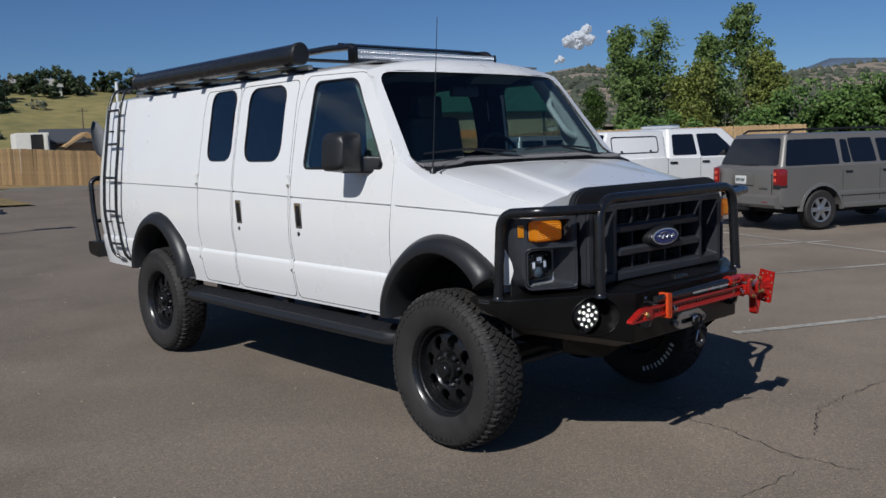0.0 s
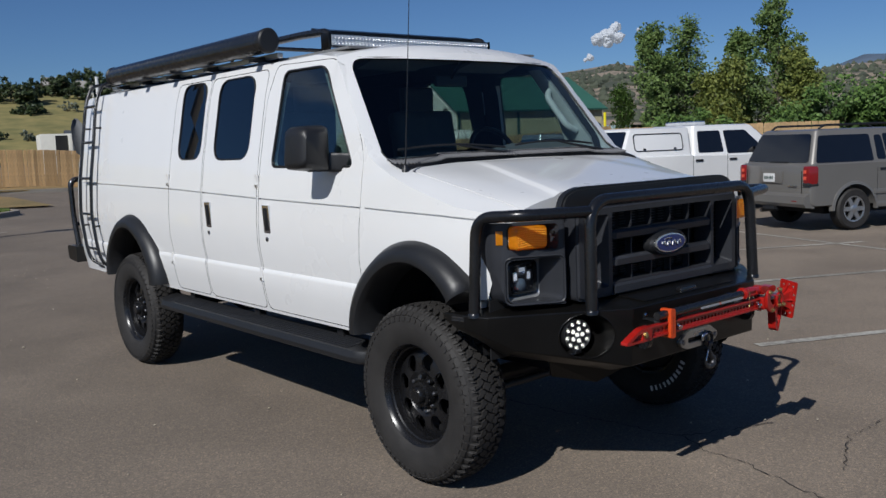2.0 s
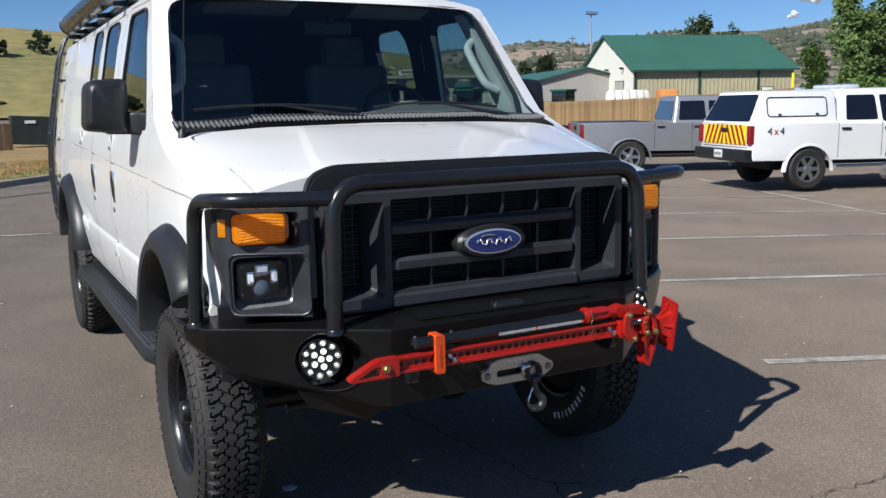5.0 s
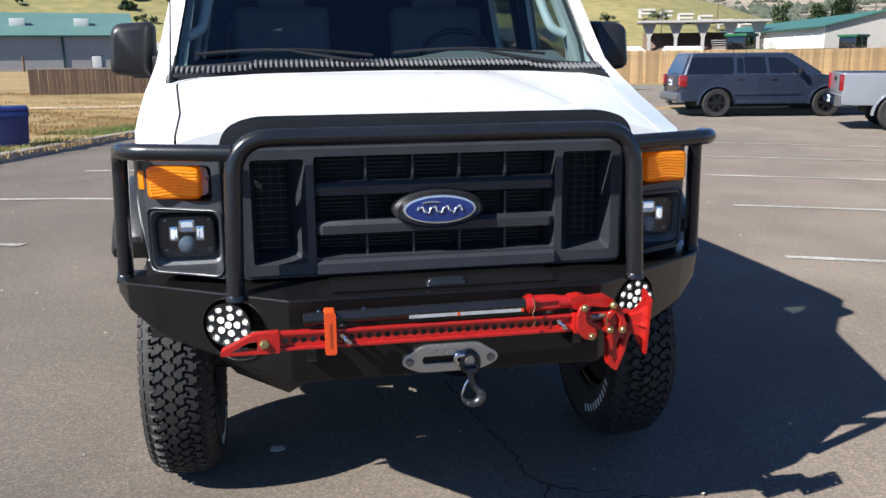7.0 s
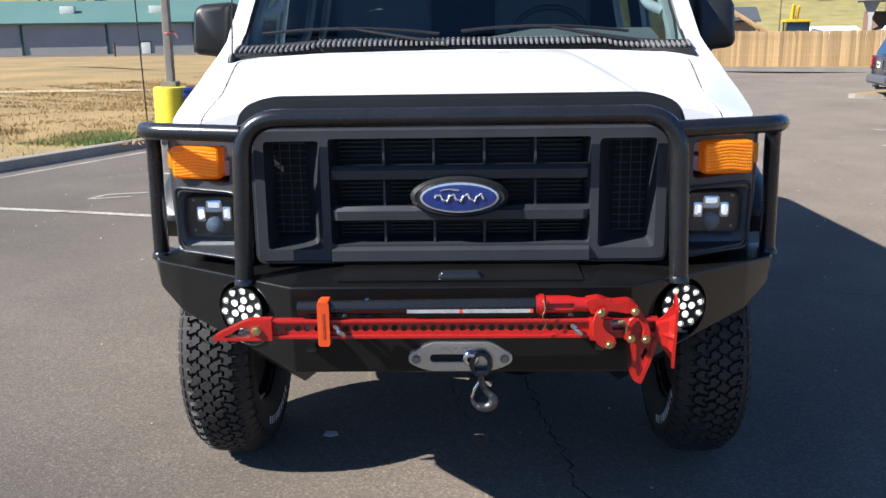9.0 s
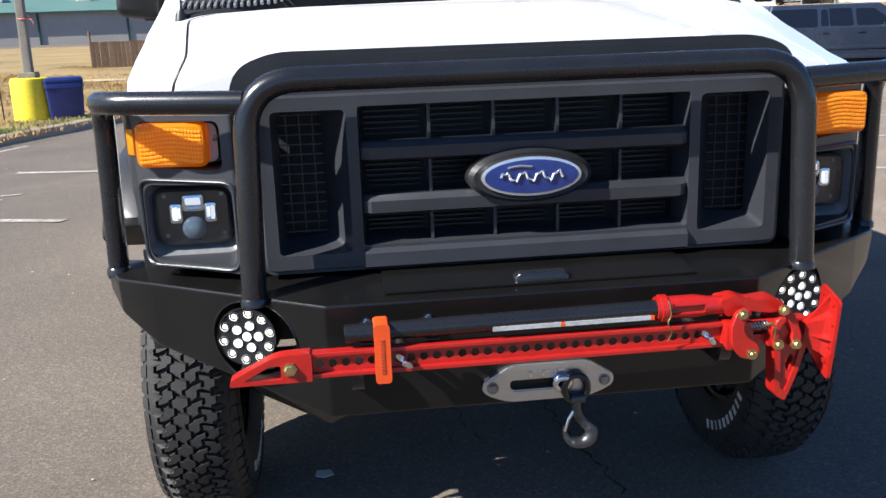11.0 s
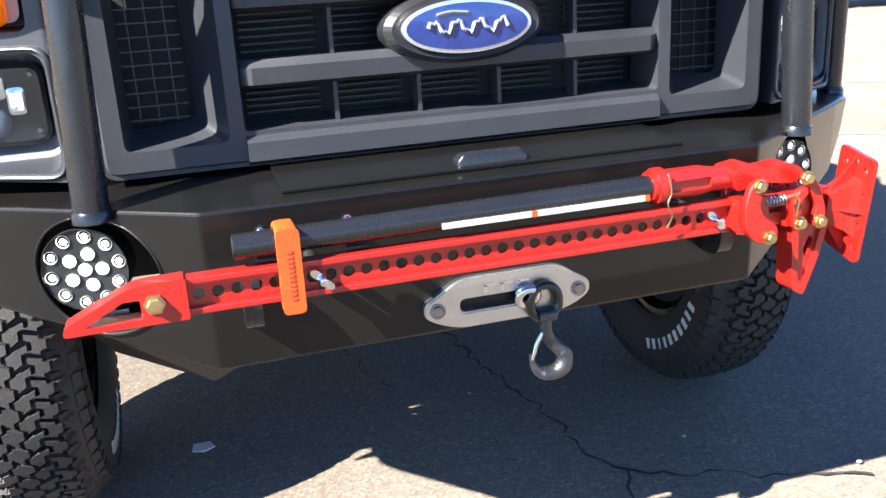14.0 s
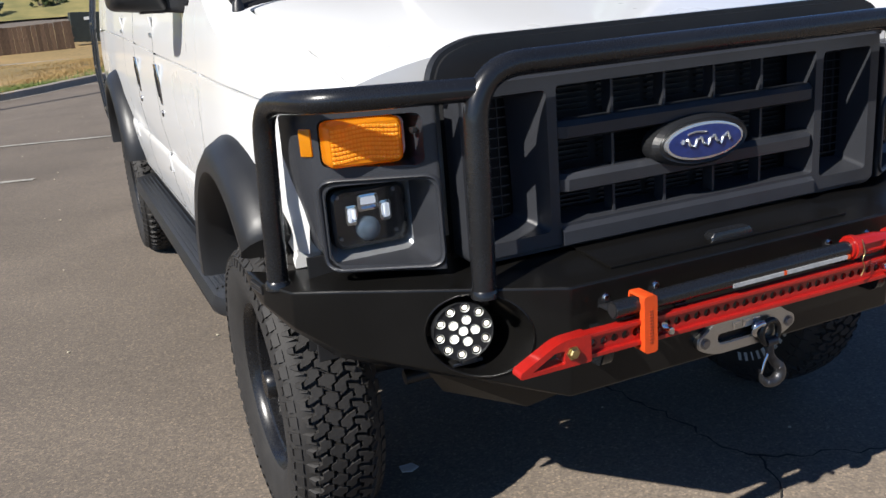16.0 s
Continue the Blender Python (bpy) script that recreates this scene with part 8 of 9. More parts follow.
# dark trees and houses along the crest
rng = random.Random(77)
slope = lambda az, d: 0.5 + 320 * math.tan(radians(interp(az, [(-60, 4.5), (-30, 6.0), (-3, 5.6), (6, 5.0), (12, 4.4), (20, 4.1), (25, 3.9)]))) * ((d - 200) / 120) - 1.0
crest = [(-8.9, 268, 2.2, 2.6), (-8.2, 270, 2.6, 3.2), (-7.7, 270, 2.4, 3.0), (-6.5, 268, 2.4, 3.2), (-5.9, 266, 2.2, 3.0), (-6.2, 254, 1.9, 2.2), (-3.3, 262, 3.0, 5.0), (-2.7, 268, 3.0, 5.5), (-2.1, 266, 3.4, 6.4), (-1.6, 270, 3.2, 6.6), (-0.9, 262, 2.8, 4.2), (-0.2, 262, 2.8, 4.0), (0.6, 268, 3.0, 4.6), (3.5, 276, 3.2, 5.0), (6.0, 284, 3.6, 5.4), (8.5, 290, 3.6, 6.0), (11.0, 296, 3.6, 6.0), (-12.0, 270, 3.0, 4.0), (-16.0, 280, 3.4, 5.0)]
crest += [(17.7, 308, 4.5, 6.0), (18.3, 312, 4.5, 6.5), (18.9, 310, 5.0, 7.6), (19.6, 313, 5.0, 9.0), (20.2, 309, 4.2, 8.2), (20.7, 312, 4.5, 8.6), (21.0, 305, 3.4, 6.4), (19.3, 300, 4.0, 5.4), (22.2, 314, 2.2, 7.0), (22.6, 316, 2.4, 6.6), (23.3, 312, 4.0, 7.4), (24.0, 314, 4.6, 8.0), (24.7, 312, 4.2, 7.6), (16.7, 292, 4.0, 6.5), (16.0, 288, 5.0, 7.0), (15.0, 292, 5.0, 7.0), (14.0, 294, 4.0, 6.4), (16.6, 268, 4.2, 3.6)]
for i, (az, d, r, h) in enumerate(crest):
    z = slope(az, d)
    bush("hilltop_tree", "dark oak on the crest of the hill", polar(az, d, z), r, h, FAR_LEAF, 0.6, 100 + i, 26, 30)
for i in range(26):
    az, d = rng.uniform(-26, 27), rng.uniform(205, 275)
    z = slope(az, d) + 0.3
    bush("hill_shrub", "grey-green shrub on the grassy slope", polar(az, d, z), rng.uniform(1.2, 3.0), rng.uniform(1.2, 3.2), SAGE if i % 3 == 0 else FAR_LEAF, 0.4, 200 + i, 12, 20)

# ---- board fences ----
CEDAR = surface("cedar_board", (0.62, 0.41, 0.20), 0.8, var=0.3, scale=1.0, fine=14, bump=0.4, bscale=25)
OLD_WOOD = surface("old_brown_board", (0.16, 0.10, 0.062), 0.85, var=0.4, scale=1.2, fine=14, bump=0.5, bscale=25)
for m in (CEDAR, OLD_WOOD):
    n, l = m.node_tree.nodes, m.node_tree.links
    b = n["Principled BSDF"]
    src = b.inputs["Base Color"].links[0].from_socket
    oi = n.new("ShaderNodeObjectInfo")
    mr = n.new("ShaderNodeMapRange")
    mr.inputs["To Min"].default_value, mr.inputs["To Max"].default_value = 0.72, 1.18
    l.new(oi.outputs["Random"], mr.inputs["Value"])
    mx = n.new("ShaderNodeMix")
    mx.data_type, mx.blend_type = "RGBA", "MULTIPLY"
    mx.inputs["Factor"].default_value = 1.0
    l.new(src, mx.inputs["A"])
    l.new(mr.outputs[0], mx.inputs["B"])
    l.new(mx.outputs["Result"], b.inputs["Base Color"])


def fence(name, label, a, b, h, mat, board=0.14, seed=1, posts=2.4, limit=300):
    """Upright boards on rails between posts; the nearest boards are pieces of their own, the rest joined."""
    rng = random.Random(seed)
    a, b = Vector((*a, 0)), Vector((*b, 0))
    d = (b - a).normalized()
    ang = math.atan2(d.y, d.x)
    e = thing(name, label, "fence", (a.x, a.y, gz(a.x, a.y)), 0)
    inv = e.matrix_world.inverted()
    n = int((b - a).length / (board + 0.006))
    bm = B()
    box(bm, (0, 0, h / 2), (board, 0.02, h), 0.004, None, 1)
    src = None
    joined_v, joined_f = [], []
    for i in range(n):
        p = a + d * (i + 0.5) * (board + 0.006)
        z = gz(p.x, p.y) + 0.12 + rng.uniform(-0.012, 0.012)
        m = Matrix.Translation((p.x, p.y, z)) @ Matrix.Rotation(ang + rng.gauss(0, 0.02), 4, "Z") @ Matrix.Rotation(rng.gauss(0, 0.006), 4, "Y")
        if i < limit:
            if src is None:
                src = part("board", bm, mat, e)
                ob = src
            else:
                ob = new("board", src.data)
                ob.parent = e
            ob.matrix_local = inv @ m
        else:
            k = len(joined_v)
            w = board / 2
            for x, y, zz in ((-w, -0.01, 0), (w, -0.01, 0), (w, 0.01, 0), (-w, 0.01, 0), (-w, -0.01, h), (w, -0.01, h), (w, 0.01, h), (-w, 0.01, h)):
                joined_v.append(tuple(inv @ m @ Vector((x, y, zz))))
            joined_f += [tuple(k + q for q in f) for f in ((0, 1, 5, 4), (1, 2, 6, 5), (2, 3, 7, 6), (3, 0, 4, 7), (4, 5, 6, 7))]
    if joined_v:
        me = bpy.data.meshes.new("far_board")
        me.from_pydata(joined_v, [], joined_f)
        me.materials.append(mat)
        o = new("far_board", me)
        o.parent = e
        tagged(o, kind="stuff")
    back = Vector((-d.y, d.x, 0))
    ln = (b - a).length
    for k in range(int(ln / posts) + 1):
        p = a + d * min(ln, k * posts) + back * 0.06
        bm = B()
        box(bm, tuple(inv @ Vector((p.x, p.y, gz(p.x, p.y) + h / 2))), (0.09, 0.09, h + 0.2))
        part("post", bm, mat, e)
    for z in (0.4, h - 0.2):
        bm = B()
        sweep(bm, [inv @ Vector((*(a + back * 0.03 + d * ln * t)[:2], gz(*(a + d * ln * t)[:2]) + z + 0.1)) for t in (0, 0.25, 0.5, 0.75, 1)], 0.035, 4)
        part("rail", bm, mat, e)
    return e


fence("cedar_fence", "new honey-coloured cedar board fence behind the verge", (5.6, FENCE_Y), (52, FENCE_Y - 1.0), 1.72, CEDAR, seed=3)
fence("cedar_fence", "new honey-coloured cedar board fence beyond the parked cars", (33.2, 25.6), (39.2, 16.4), 2.05, CEDAR, 0.15, 4, limit=0)
fence("old_fence", "weathered brown board fence across the dry field", (-8.6, 33.3), (0.9, 34.3), 1.0, OLD_WOOD, 0.15, 5)
dump = thing("waste_container", "dark green metal waste container tilted by the old fence", "container", (1.9, 37.0, 0.2))
bm = B()
box(bm, (0, 0, 0.65), (1.9, 1.2, 1.15), 0.03, Matrix.Rotation(radians(3), 4, "Y"))
part("bin_body", bm, surface("dark_green_metal", (0.02, 0.026, 0.024), 0.5, var=0.3), dump)
bm = B()
box(bm, (-0.2, -0.63, 1.0), (0.4, 0.01, 0.12))
part("bin_label", bm, DULL_WHITE, dump, "pale label with plain bars")

# ---- lamp post on its yellow footing, blue bin ----
post = thing("lamp_post", "grey square lamp post on a yellow concrete footing", "lamp post", (-5.37, 14.25, gz(-5.37, 14.25) + 0.12))
bm = B()
revolve(bm, [(0, 0), (0.335, 0), (0.335, 0.68), (0.325, 0.74), (0.30, 0.755), (0, 0.755)], None, 36)
for v in bm.verts:
    v.co.x *= 1 - 0.02 * v.co.z
part("footing", bm, surface("yellow_paint", (0.80, 0.66, 0.03), 0.6, var=0.15, scale=3, fine=30, bump=0.3), post, "chipped yellow painted concrete", smooth=40)
bm = B()
box(bm, (0, 0, 0.80), (0.30, 0.30, 0.10), 0.02)
part("base_cover", bm, surface("post_grey", (0.20, 0.18, 0.15), 0.6, var=0.2), post)
bm = B()
loft(bm, [[(x * k + 0.012 * z, y * k, z) for x, y in rounded(rect(-0.075, -0.075, 0.075, 0.075), 0.02, 3)] for z, k in ((0.8, 1.0), (7.5, 0.8))])
part("shaft", bm, bpy.data.materials["post_grey"], post, smooth=40)
bm = B()
sweep(bm, [(0.05 + 0.092 * math.cos(a), 0.092 * math.sin(a), 1.78 + 0.02 * math.sin(a)) for a in (2 * math.pi * k / 16 for k in range(16))], 0.012, 6, closed=True)
sweep(bm, [(0.14, -0.02, 1.78), (0.20, -0.05, 1.74), (0.22, -0.05, 1.66)], 0.008, 5)
part("ribbon", bm, surface("pink_ribbon", (0.75, 0.18, 0.14), 0.6), post, "faded pink ribbon tied round the post", smooth=60)
bm = B()
box(bm, (0.15, 0, 7.5), (0.8, 0.35, 0.14), 0.03)
part("lamp_head", bm, DARK_PLASTIC, post)
rod = thing("marker_rod", "thin dark rod standing in the grass", "rod", (-5.92, 14.35, gz(-5.92, 14.35) + 0.12))
bm = B()
sweep(bm, [(0, 0, 0), (-0.03, 0, 2.4)], 0.014, 8)
part("rod_shaft", bm, DARK_PLASTIC, rod, smooth=60)
binn = thing("blue_bin", "dark blue plastic bin with a lid beside the yellow footing", "bin", (-4.80, 14.25, gz(-4.8, 14.25) + 0.12), 14)
bm = B()
loft(bm, [[(x * k, y * k, z) for x, y in rounded(rect(-0.31, -0.27, 0.31, 0.27), 0.05, 3)] for z, k in ((0.0, 0.9), (0.55, 1.0), (0.56, 1.05), (0.64, 1.05), (0.66, 1.0))])
part("bin_body", bm, surface("blue_plastic", (0.012, 0.022, 0.12), 0.35, var=0.15, scale=6), binn, smooth=35)
bm = B()
loft(bm, [[(x * k, y * k, z) for x, y in rounded(rect(-0.32, -0.28, 0.32, 0.28), 0.05, 3)] for z, k in ((0.66, 1.02), (0.70, 1.02), (0.74, 0.9))])
part("bin_lid", bm, bpy.data.materials["blue_plastic"], binn, smooth=35)

# ---- sheds and barns ----
GREEN_ROOF = surface("green_metal_roof", (0.045, 0.135, 0.095), 0.45, var=0.12, scale=0.2, fine=3)
TEAL_ROOF = surface("pale_green_roof", (0.092, 0.180, 0.155), 0.5, var=0.10, scale=0.2, fine=3)
TAN_WALL = surface("tan_metal_wall", (0.46, 0.42, 0.27), 0.6, var=0.1, scale=0.3, fine=4)
PALE_WALL = surface("cream_metal_wall", (0.74, 0.72, 0.64), 0.6, var=0.06, scale=0.3, fine=4)
# Wall shade is mixed into this grey; plain grey parts share it.
GREY_WALL = surface("shaded_grey_wall", (0.36, 0.34, 0.31), 0.7, var=0.1, scale=0.3, fine=4)
DARK_TRIM = surface("dark_green_trim", (0.02, 0.07, 0.05), 0.6, var=0.1)


def barn(name, label, corner, along, length, depth, eave, ridge_h, wall, gable_wall, roof, ribs=0, gable_back=True, doors=(), z0=0.0, downs=(), vents=()):
    """A metal building: a long wall from a corner, gable ends, an overhanging ridged roof."""
    a = math.degrees(math.atan2(along[1], along[0]))
    e = thing(name, label, "building", (*corner, z0), a)
    L, D = length, depth
    bm = B()
    box(bm, (L / 2, 0.1, eave / 2), (L, 0.2, eave))
    front = part("wall", bm, wall, e)
    bm = B()
    box(bm, (L / 2, D - 0.1, eave / 2), (L, 0.2, eave))
    part("wall", bm, wall, e)
    for x in (0.1, L - 0.1):
        bm = B()
        prism(bm, [(0.2, 0), (D - 0.2, 0), (D - 0.2, eave), (D / 2, eave + ridge_h - 0.05), (0.2, eave)], 0.2, Matrix.Translation((x - 0.1, 0, 0)) @ AX_X)
        part("gable_wall", bm, gable_wall, e)
    for s in (0, 1):
        bm = B()
        y0, y1 = (-0.6, D / 2) if s == 0 else (D + 0.6, D / 2)
        z_0 = eave - 0.6 * ridge_h / (D / 2)
        loft(bm, [[(x, y0, z_0), (x, y1, eave + ridge_h), (x, y1, eave + ridge_h + 0.15), (x, y0, z_0 + 0.15)] for x in (-0.5, L + 0.5)])
        rf = part("roof", bm, roof, e)
        if s == 0:
            bm = B()
            box(bm, (L / 2, y0 - 0.04, z_0 + 0.05), (L + 1.0, 0.10, 0.22))
            part("eave_trim", bm, DARK_TRIM, rf)
            for x, t in vents:
                v = block("roof_vent", rf, (x, y0 + (y1 - y0) * t, z_0 + (eave + ridge_h - z_0) * t + 0.45), (1.9, 1.5, 1.0), PALE_WALL, 0.05)
    for i in range(ribs):
        bm = B()
        x = L * (i + 0.5) / ribs
        box(bm, (x, -0.03, eave / 2), (0.09, 0.07, eave))
        part("wall_rib", bm, wall, front)
    for x in downs:
        block("downspout", front, (x, -0.08, eave / 2), (0.28, 0.14, eave), DARK_TRIM, 0.02)
    for x, w, h, where in doors:
        if where == "front":
            dd = block("door", front, (x, -0.05, h / 2), (w, 0.12, h), PALE_WALL, 0.02, "pale door")
            block("door_frame", dd, (x, -0.02, h / 2 + 0.05), (w + 0.2, 0.10, h + 0.1), DARK_TRIM, 0.01)
        else:
            dd = block("door", e, (-0.05, x, h / 2), (0.12, w, h), GREY_WALL, 0.02, "roller door")
            block("door_frame", dd, (-0.02, x, h / 2 + 0.06), (0.10, w + 0.25, h + 0.12), DARK_TRIM, 0.01)
            lamp = block("wall_lamp", e, (-0.3, x - 1.2, h + 1.6), (0.5, 0.25, 0.25), DARK_PLASTIC, 0.05)
    return e


barn("green_barn", "tan metal barn with a dark green roof and cream gable", (72.6, 80.2), (20.2, -6.8), 21.4, 19.0, 4.6, 4.6, TAN_WALL, PALE_WALL, GREEN_ROOF, 40, doors=((4.5, 2.6, 3.2, "gable"), (9.5, 2.6, 3.2, "gable"), (17.8, 1.5, 2.2, "front")), z0=0.9, downs=(0.15, 8.6, 16.5))
barn("white_barn", "long cream barn with a green roof", (89.4, 164.2), (-24, -73.1), 77.0, 14.0, 2.5, 1.7, PALE_WALL, GREY_WALL, GREEN_ROOF, 10, z0=1.8)
barn("long_barn", "long grey barn with a pale green roof and roof vents", (-74, 116), (57, 9.5), 59.3, 26.0, 5.05, 3.3, GREY_WALL, GREY_WALL, TEAL_ROOF, 0, z0=-0.75, downs=(6, 17, 28, 39.5, 50.5), doors=((33, 1.2, 2.4, "front"), (54.5, 1.2, 2.4, "front")), vents=((10, 0.45), (22, 0.45), (34, 0.45), (45, 0.45), (53, 0.45)))
barn("small_shed", "small grey shed beyond the long barn", (-14.6, 126), (6, 0.6), 4.6, 5.0, 2.3, 1.0, GREY_WALL, GREY_WALL, GREY_WALL, 0, z0=0.0)
for i, (az, d, w, h) in enumerate(((-4.6, 270, 6, 2.2), (-3.4, 276, 8, 2.4), (-0.9, 276, 5, 2.6), (17.5, 314, 5, 3), (19.4, 303, 4, 3.5))):
    x, y, _ = polar(az, d)
    z = slope(az, d) - 0.5
    barn("hill_house", "pale house among trees on the hill", (x, y), (1, -0.2), w, 8, h, 2.5, PALE_WALL, PALE_WALL, GREY_WALL, 0, z0=z)

# ---- grandstand and yard behind the fence ----
WOOD_POLE = surface("utility_pole", (0.15, 0.11, 0.08), 0.9, var=0.3, scale=2)
stand = thing("grandstand", "old concrete grandstand with a flat roof on forked posts", "grandstand", (58, 124, 1.0), -24)
bm = B()
box(bm, (8.5, 3, 4.9), (19, 9, 0.35), 0.05)
part("roof_slab", bm, GREY_WALL, stand)
for i in range(5):
    bm = B()
    x = 0.8 + 3.9 * i
    prism(bm, [(x - 0.25, 0), (x + 0.25, 0), (x + 0.25, 2.6), (x + 1.1, 4.7), (x - 1.1, 4.7), (x - 0.25, 2.6)], 0.4, Matrix.Translation((0, 0.2, 0)) @ AX_Y)
    part("forked_post", bm, GREY_WALL, stand)
bm = B()
loft(bm, [[(x, y, z) for y, z in ((-1, 0), (6, 3.4), (7, 3.4), (7, 0))] for x in (0, 17.5)])
part("seating_bank", bm, surface("stand_brown", (0.16, 0.10, 0.07), 0.9), stand)
for i in range(6):
    block("bleacher_row", stand, (14, -8 + 0.9 * i, 0.5 + 0.32 * i), (9, 0.35, 0.08), GREY_WALL, 0.01)
# pale stone marks laid out on the slope, as plain bars
for i, (w, h) in enumerate(((5, 4), (4, 4.4), (5, 4), (4.5, 4.2), (5, 4), (4.5, 4))):
    az = 25.4 + 1.15 * i
    d = 262
    x, y, _ = polar(az, d)
    z = 0.5 + 320 * math.tan(radians(interp(az, [(24, 3.95), (25, 3.9), (29, 3.1), (33, 1.7)]))) * ((d - 200) / 120)
    e = thing("hillside_mark", "pale stone bars laid on the hillside", "stone mark", (x, y, z + 0.3), -az, "hillside marks")
    bm = B()
    for dx, dz, sx, sz in ((-w / 2 + 0.4, 0, 0.8, h), (0, h / 2 - 0.3, w * 0.8, 0.8), (0, 0, w * 0.7, 0.7)):
        box(bm, (dx, 0, dz), (sx, 0.3, sz), 0, Matrix.Rotation(radians(-50), 4, "X"))
    part("stone_bar", bm, GREY_WALL, e)
for az, d, h in ((21.0, 165, 9.0), (26.5, 170, 9.0), (29.7, 180, 11.0), (45.5, 165, 16), (38.2, 190, 15)):
    p = thing("utility_pole", "weathered brown wooden utility pole", "pole", polar(az, d, 0.2))
    bm = B()
    sweep(bm, [(0, 0, -0.5), (0.1, 0, h)], [0.14, 0.09], 8)
    part("pole_shaft", bm, WOOD_POLE, p, smooth=60)
    bm = B()
    box(bm, (0.1, 0, h - 0.5), (1.8, 0.1, 0.12))
    part("crossarm", bm, WOOD_POLE, p)
flood = thing("floodlight_mast", "tall thin mast with a row of floodlights", "floodlight", polar(39.4, 170, 0.5))
bm = B()
sweep(bm, [(0, 0, 0), (0, 0, 17)], [0.2, 0.12], 8)
part("mast", bm, GREY_WALL, flood)
bm = B()
box(bm, (0, 0, 17), (2.6, 0.15, 0.15))
part("crossarm", bm, GREY_WALL, flood)
for i in range(4):
    block("floodlight", flood, (-1.1 + 0.73 * i, -0.2, 17.3), (0.5, 0.3, 0.45), REFLECTOR, 0.05)
ypost = thing("yellow_post", "yellow painted post by the shed", "post", polar(51.6, 92, 0.6))
bm = B()
sweep(bm, [(0, 0, 0), (0, 0, 3.4)], 0.14, 10)
part("post_tube", bm, YELLOW_SAFETY, ypost, smooth=60)


def tractor(at, turn, paint, cab, name="tractor", label="green tractor with a glazed cab behind the fence"):
    e = thing(name, label, "tractor", at, turn)
    block("chassis", e, (0, 0, 0.9), (2.6, 0.8, 0.7), paint, 0.1)
    block("engine_cover", e, (1.0, 0, 1.35), (1.5, 0.7, 0.7), paint, 0.12)
    c = block("cab", e, (-0.5, 0, 1.95), (1.3, 1.3, 1.1), BACK_GLASS, 0.06)
    block("cab_roof", c, (-0.5, 0, 2.58), (1.6, 1.55, 0.18), cab, 0.06)
    for x in (-1.13, 0.13):
        for y in (-0.63, 0.63):
            block("cab_pillar", c, (x, y, 2.0), (0.08, 0.08, 1.15), DARK_PLASTIC, 0.01)
    for s in (-1, 1):
        car_wheel(e, -0.7, s * 0.8, 0.75, 0.4, cab, 5)
        car_wheel(e, 1.3, s * 0.7, 0.5, 0.3, cab, 5)
    return e


TRACTOR_GREEN = surface("tractor_green", (0.015, 0.10, 0.04), 0.4, var=0.1)
EXC_YELLOW = surface("machine_yellow", (0.62, 0.40, 0.02), 0.45, var=0.15, scale=3)
tractor((31.0, 49.5, 0.0), -60, TRACTOR_GREEN, TRACTOR_GREEN)
tractor((42.5, 54.0, 0.0), -70, TRACTOR_GREEN, TRACTOR_GREEN)
dig = tractor((21.6, 53.0, -0.3), -100, EXC_YELLOW, EXC_YELLOW, "backhoe", "yellow backhoe loader behind the fence")
bm = B()
sweep(bm, [(-1.6, 0, 1.2), (-2.0, 0, 2.6), (-1.6, 0, 3.6)], [0.16, 0.14, 0.10], 8)
part("boom", bm, EXC_YELLOW, dig, smooth=50)
bm = B()
sweep(bm, [(-1.6, 0.3, 3.5), (-2.1, 0.3, 2.4), (-2.2, 0.3, 1.8)], [0.10, 0.10, 0.12], 8)
part("dipper", bm, EXC_YELLOW, dig, smooth=50)
tanker = thing("tank_truck", "orange-cabbed truck with a white tank behind the fence", "truck", (53, 58.5, 0.0), -30)
block("truck_cab", tanker, (3.2, 0, 1.9), (1.6, 2.1, 1.5), surface("orange_cab", (0.70, 0.28, 0.08), 0.4), 0.2)
block("cab_glass", tanker, (3.95, 0, 2.25), (0.2, 1.8, 0.6), BACK_GLASS, 0.05)
bm = B()
revolve(bm, [(0, -2.0), (0.6, -1.9), (0.8, -1.7), (0.8, 1.7), (0.6, 1.9), (0, 2.0)], Matrix.Translation((-0.3, 0, 1.85)) @ Matrix.Rotation(math.pi / 2, 4, "Y"), 28)
part("tank", bm, PALE_WALL, tanker, smooth=50)
for i in range(5):
    bm = B()
    revolve(bm, [(0.81, -0.05), (0.84, -0.05), (0.84, 0.05), (0.81, 0.05)], Matrix.Translation((-1.6 + 0.65 * i, 0, 1.85)) @ Matrix.Rotation(math.pi / 2, 4, "Y"), 28)
    part("tank_band", bm, GREY_WALL, tanker)
block("truck_frame", tanker, (0.5, 0, 0.8), (6.5, 1.0, 0.4), DARK_PLASTIC, 0.05)
for x in (-2.2, -1.0, 3.2):
    for s in (-1, 1):
        car_wheel(tanker, x, s * 0.95, 0.5, 0.3, ALLOY)
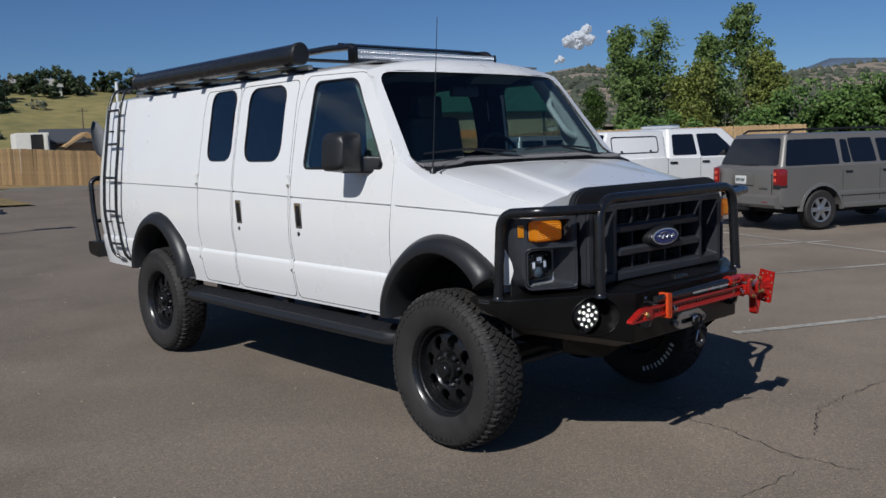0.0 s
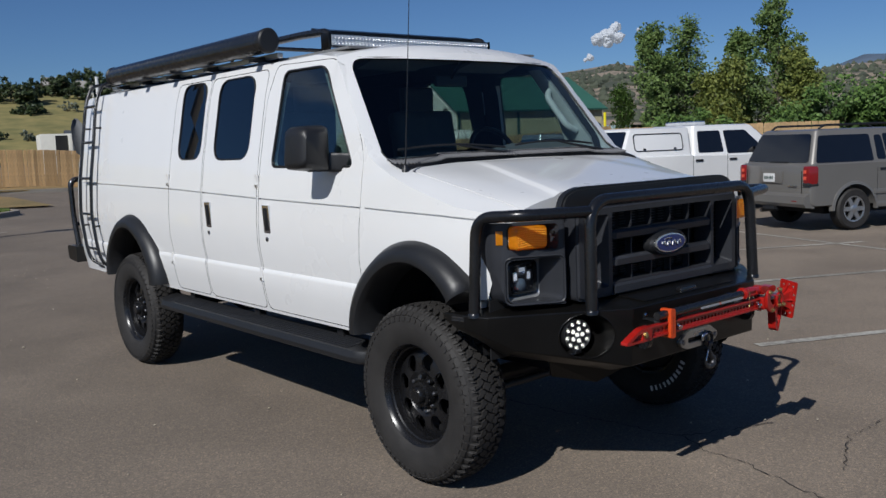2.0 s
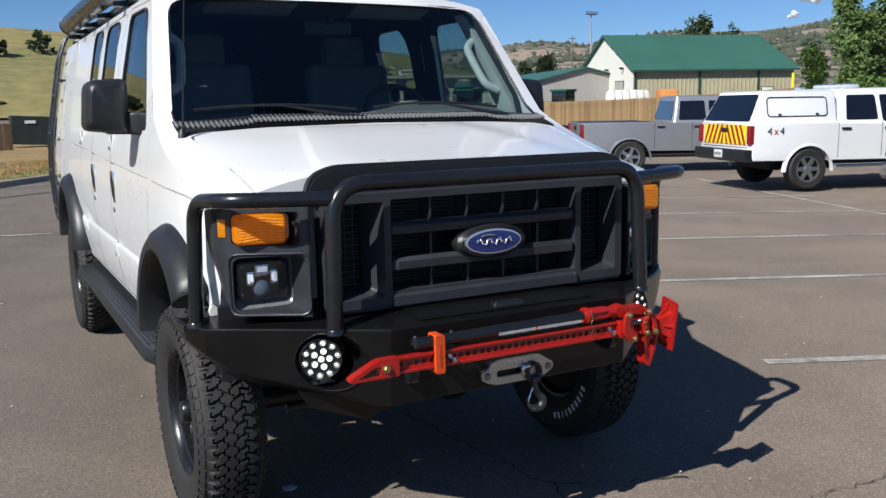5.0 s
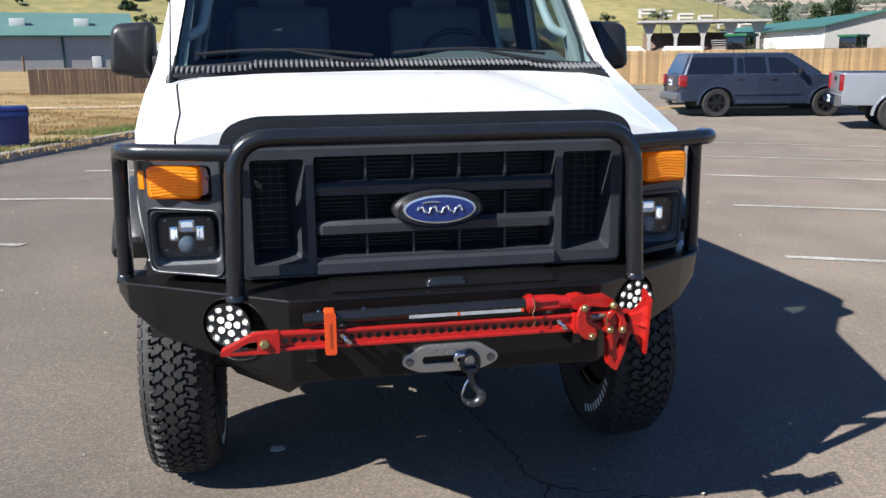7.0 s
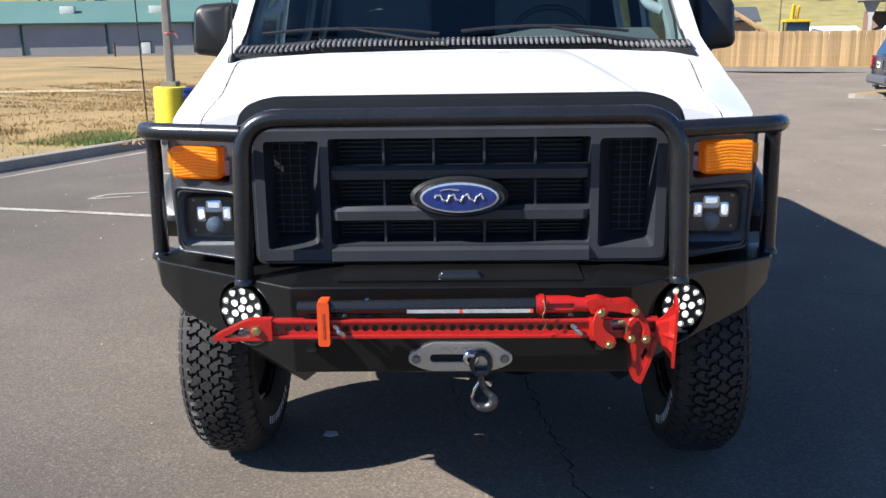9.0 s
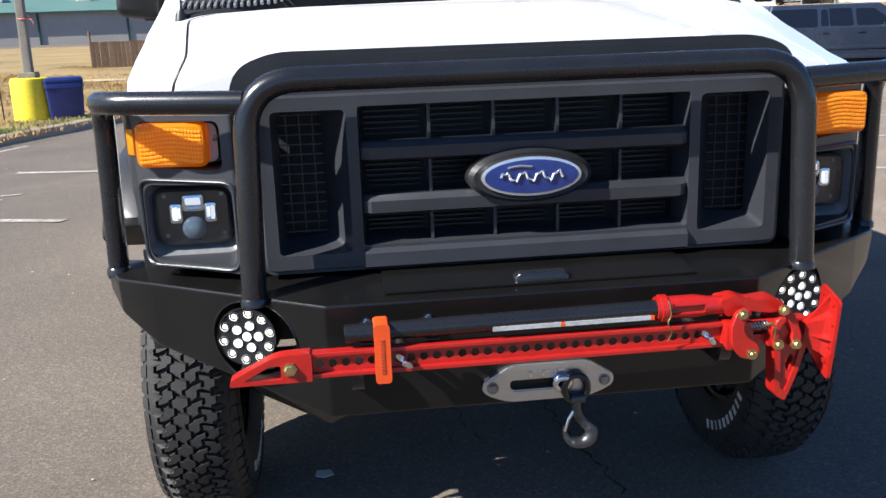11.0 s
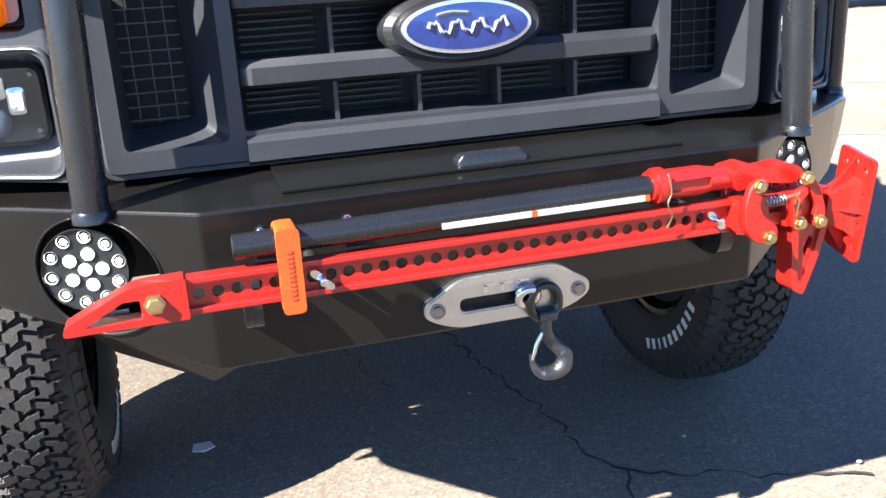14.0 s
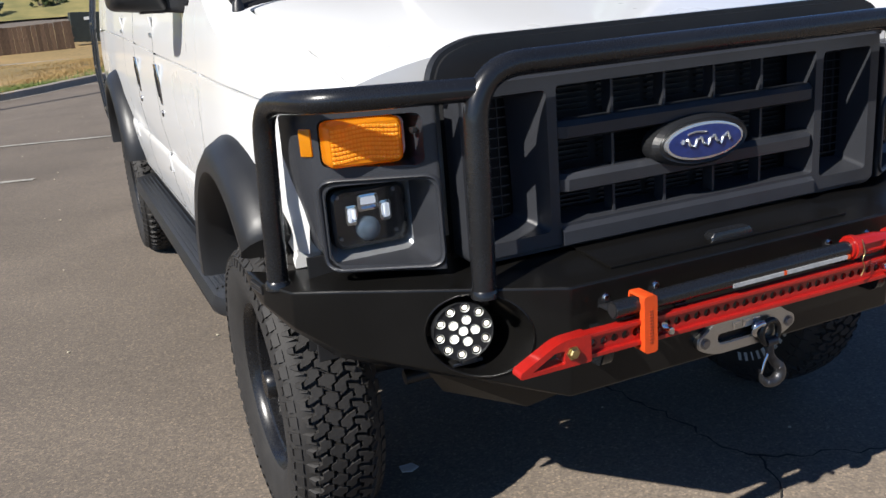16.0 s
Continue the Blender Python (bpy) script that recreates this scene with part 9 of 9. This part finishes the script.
# boxes, lumber and tarps behind the left end of the fence
cont = thing("white_container", "white storage container with the shade of an open doorway painted black", "container", (12.95, 49.5, 0.55), -14)
block("container_body", cont, (0.5, 0, 1.15), (1.7, 4.0, 2.2), PALE_WALL, 0.04)
# Black sheet on the solid box, painted as shade inside an open doorway.
block("open_door", cont, (0.72, -2.02, 1.15), (0.62, 0.04, 2.0), DEEP_BLACK, 0)
block("door_leaf", cont, (1.14, -2.3, 1.15), (0.16, 0.6, 2.1), PALE_WALL, 0.02)
shed = thing("grey_shed", "low shed with a dark grey roof behind the fence", "shed", (16.6, 51.5, 0.2), -12)
block("shed_wall", shed, (0, 0, 1.0), (3.2, 4, 2.0), GREY_WALL, 0.02)
bm = B()
loft(bm, [[(x, y, z) for y, z in ((-2.6, 2.0), (0, 2.75), (2.6, 2.0), (2.6, 2.1), (0, 2.9), (-2.6, 2.1))] for x in (-1.8, 1.8)])
part("shed_roof", bm, surface("slate_roof", (0.07, 0.075, 0.085), 0.7), shed)
lum = thing("timber_frame", "raw timber roof trusses stacked in the yard", "timber", (16.0, 47.6, 0.05), -12)
for i in range(5):
    bm = B()
    sweep(bm, [(-1.9, i * 0.5, 1.5), (0, i * 0.5, 2.7), (1.9, i * 0.5, 1.5)], 0.10, 4)
    part("truss", bm, CEDAR, lum)
block("timber_stack", lum, (0, 1, 0.75), (4, 2.4, 1.5), CEDAR, 0.02)
for x, y, a, w in ((25.0, 56, 12, 3.4), (30.5, 57.5, -8, 2.6)):
    t = thing("white_tarp", "white tarpaulin over a stack in the yard", "tarpaulin", (x, y, 0), a)
    bm = B()
    loft(bm, [[(xx, yy, zz) for yy, zz in ((-1.6, 0), (-1.5, 1.3), (0, 1.95), (1.5, 1.3), (1.6, 0))] for xx in (-w / 2, -w / 4, w / 4, w / 2)])
    part("tarp_sheet", bm, PALE_WALL, t, smooth=40)
for x in (-9.5, -22, -35, -48):
    q = thing("field_post", "short wooden post standing in the field", "post", (x, 92, 0.0))
    bm = B()
    sweep(bm, [(0, 0, 0), (0, 0, 1.6)], 0.12, 8)
    part("post_shaft", bm, OLD_WOOD, q)
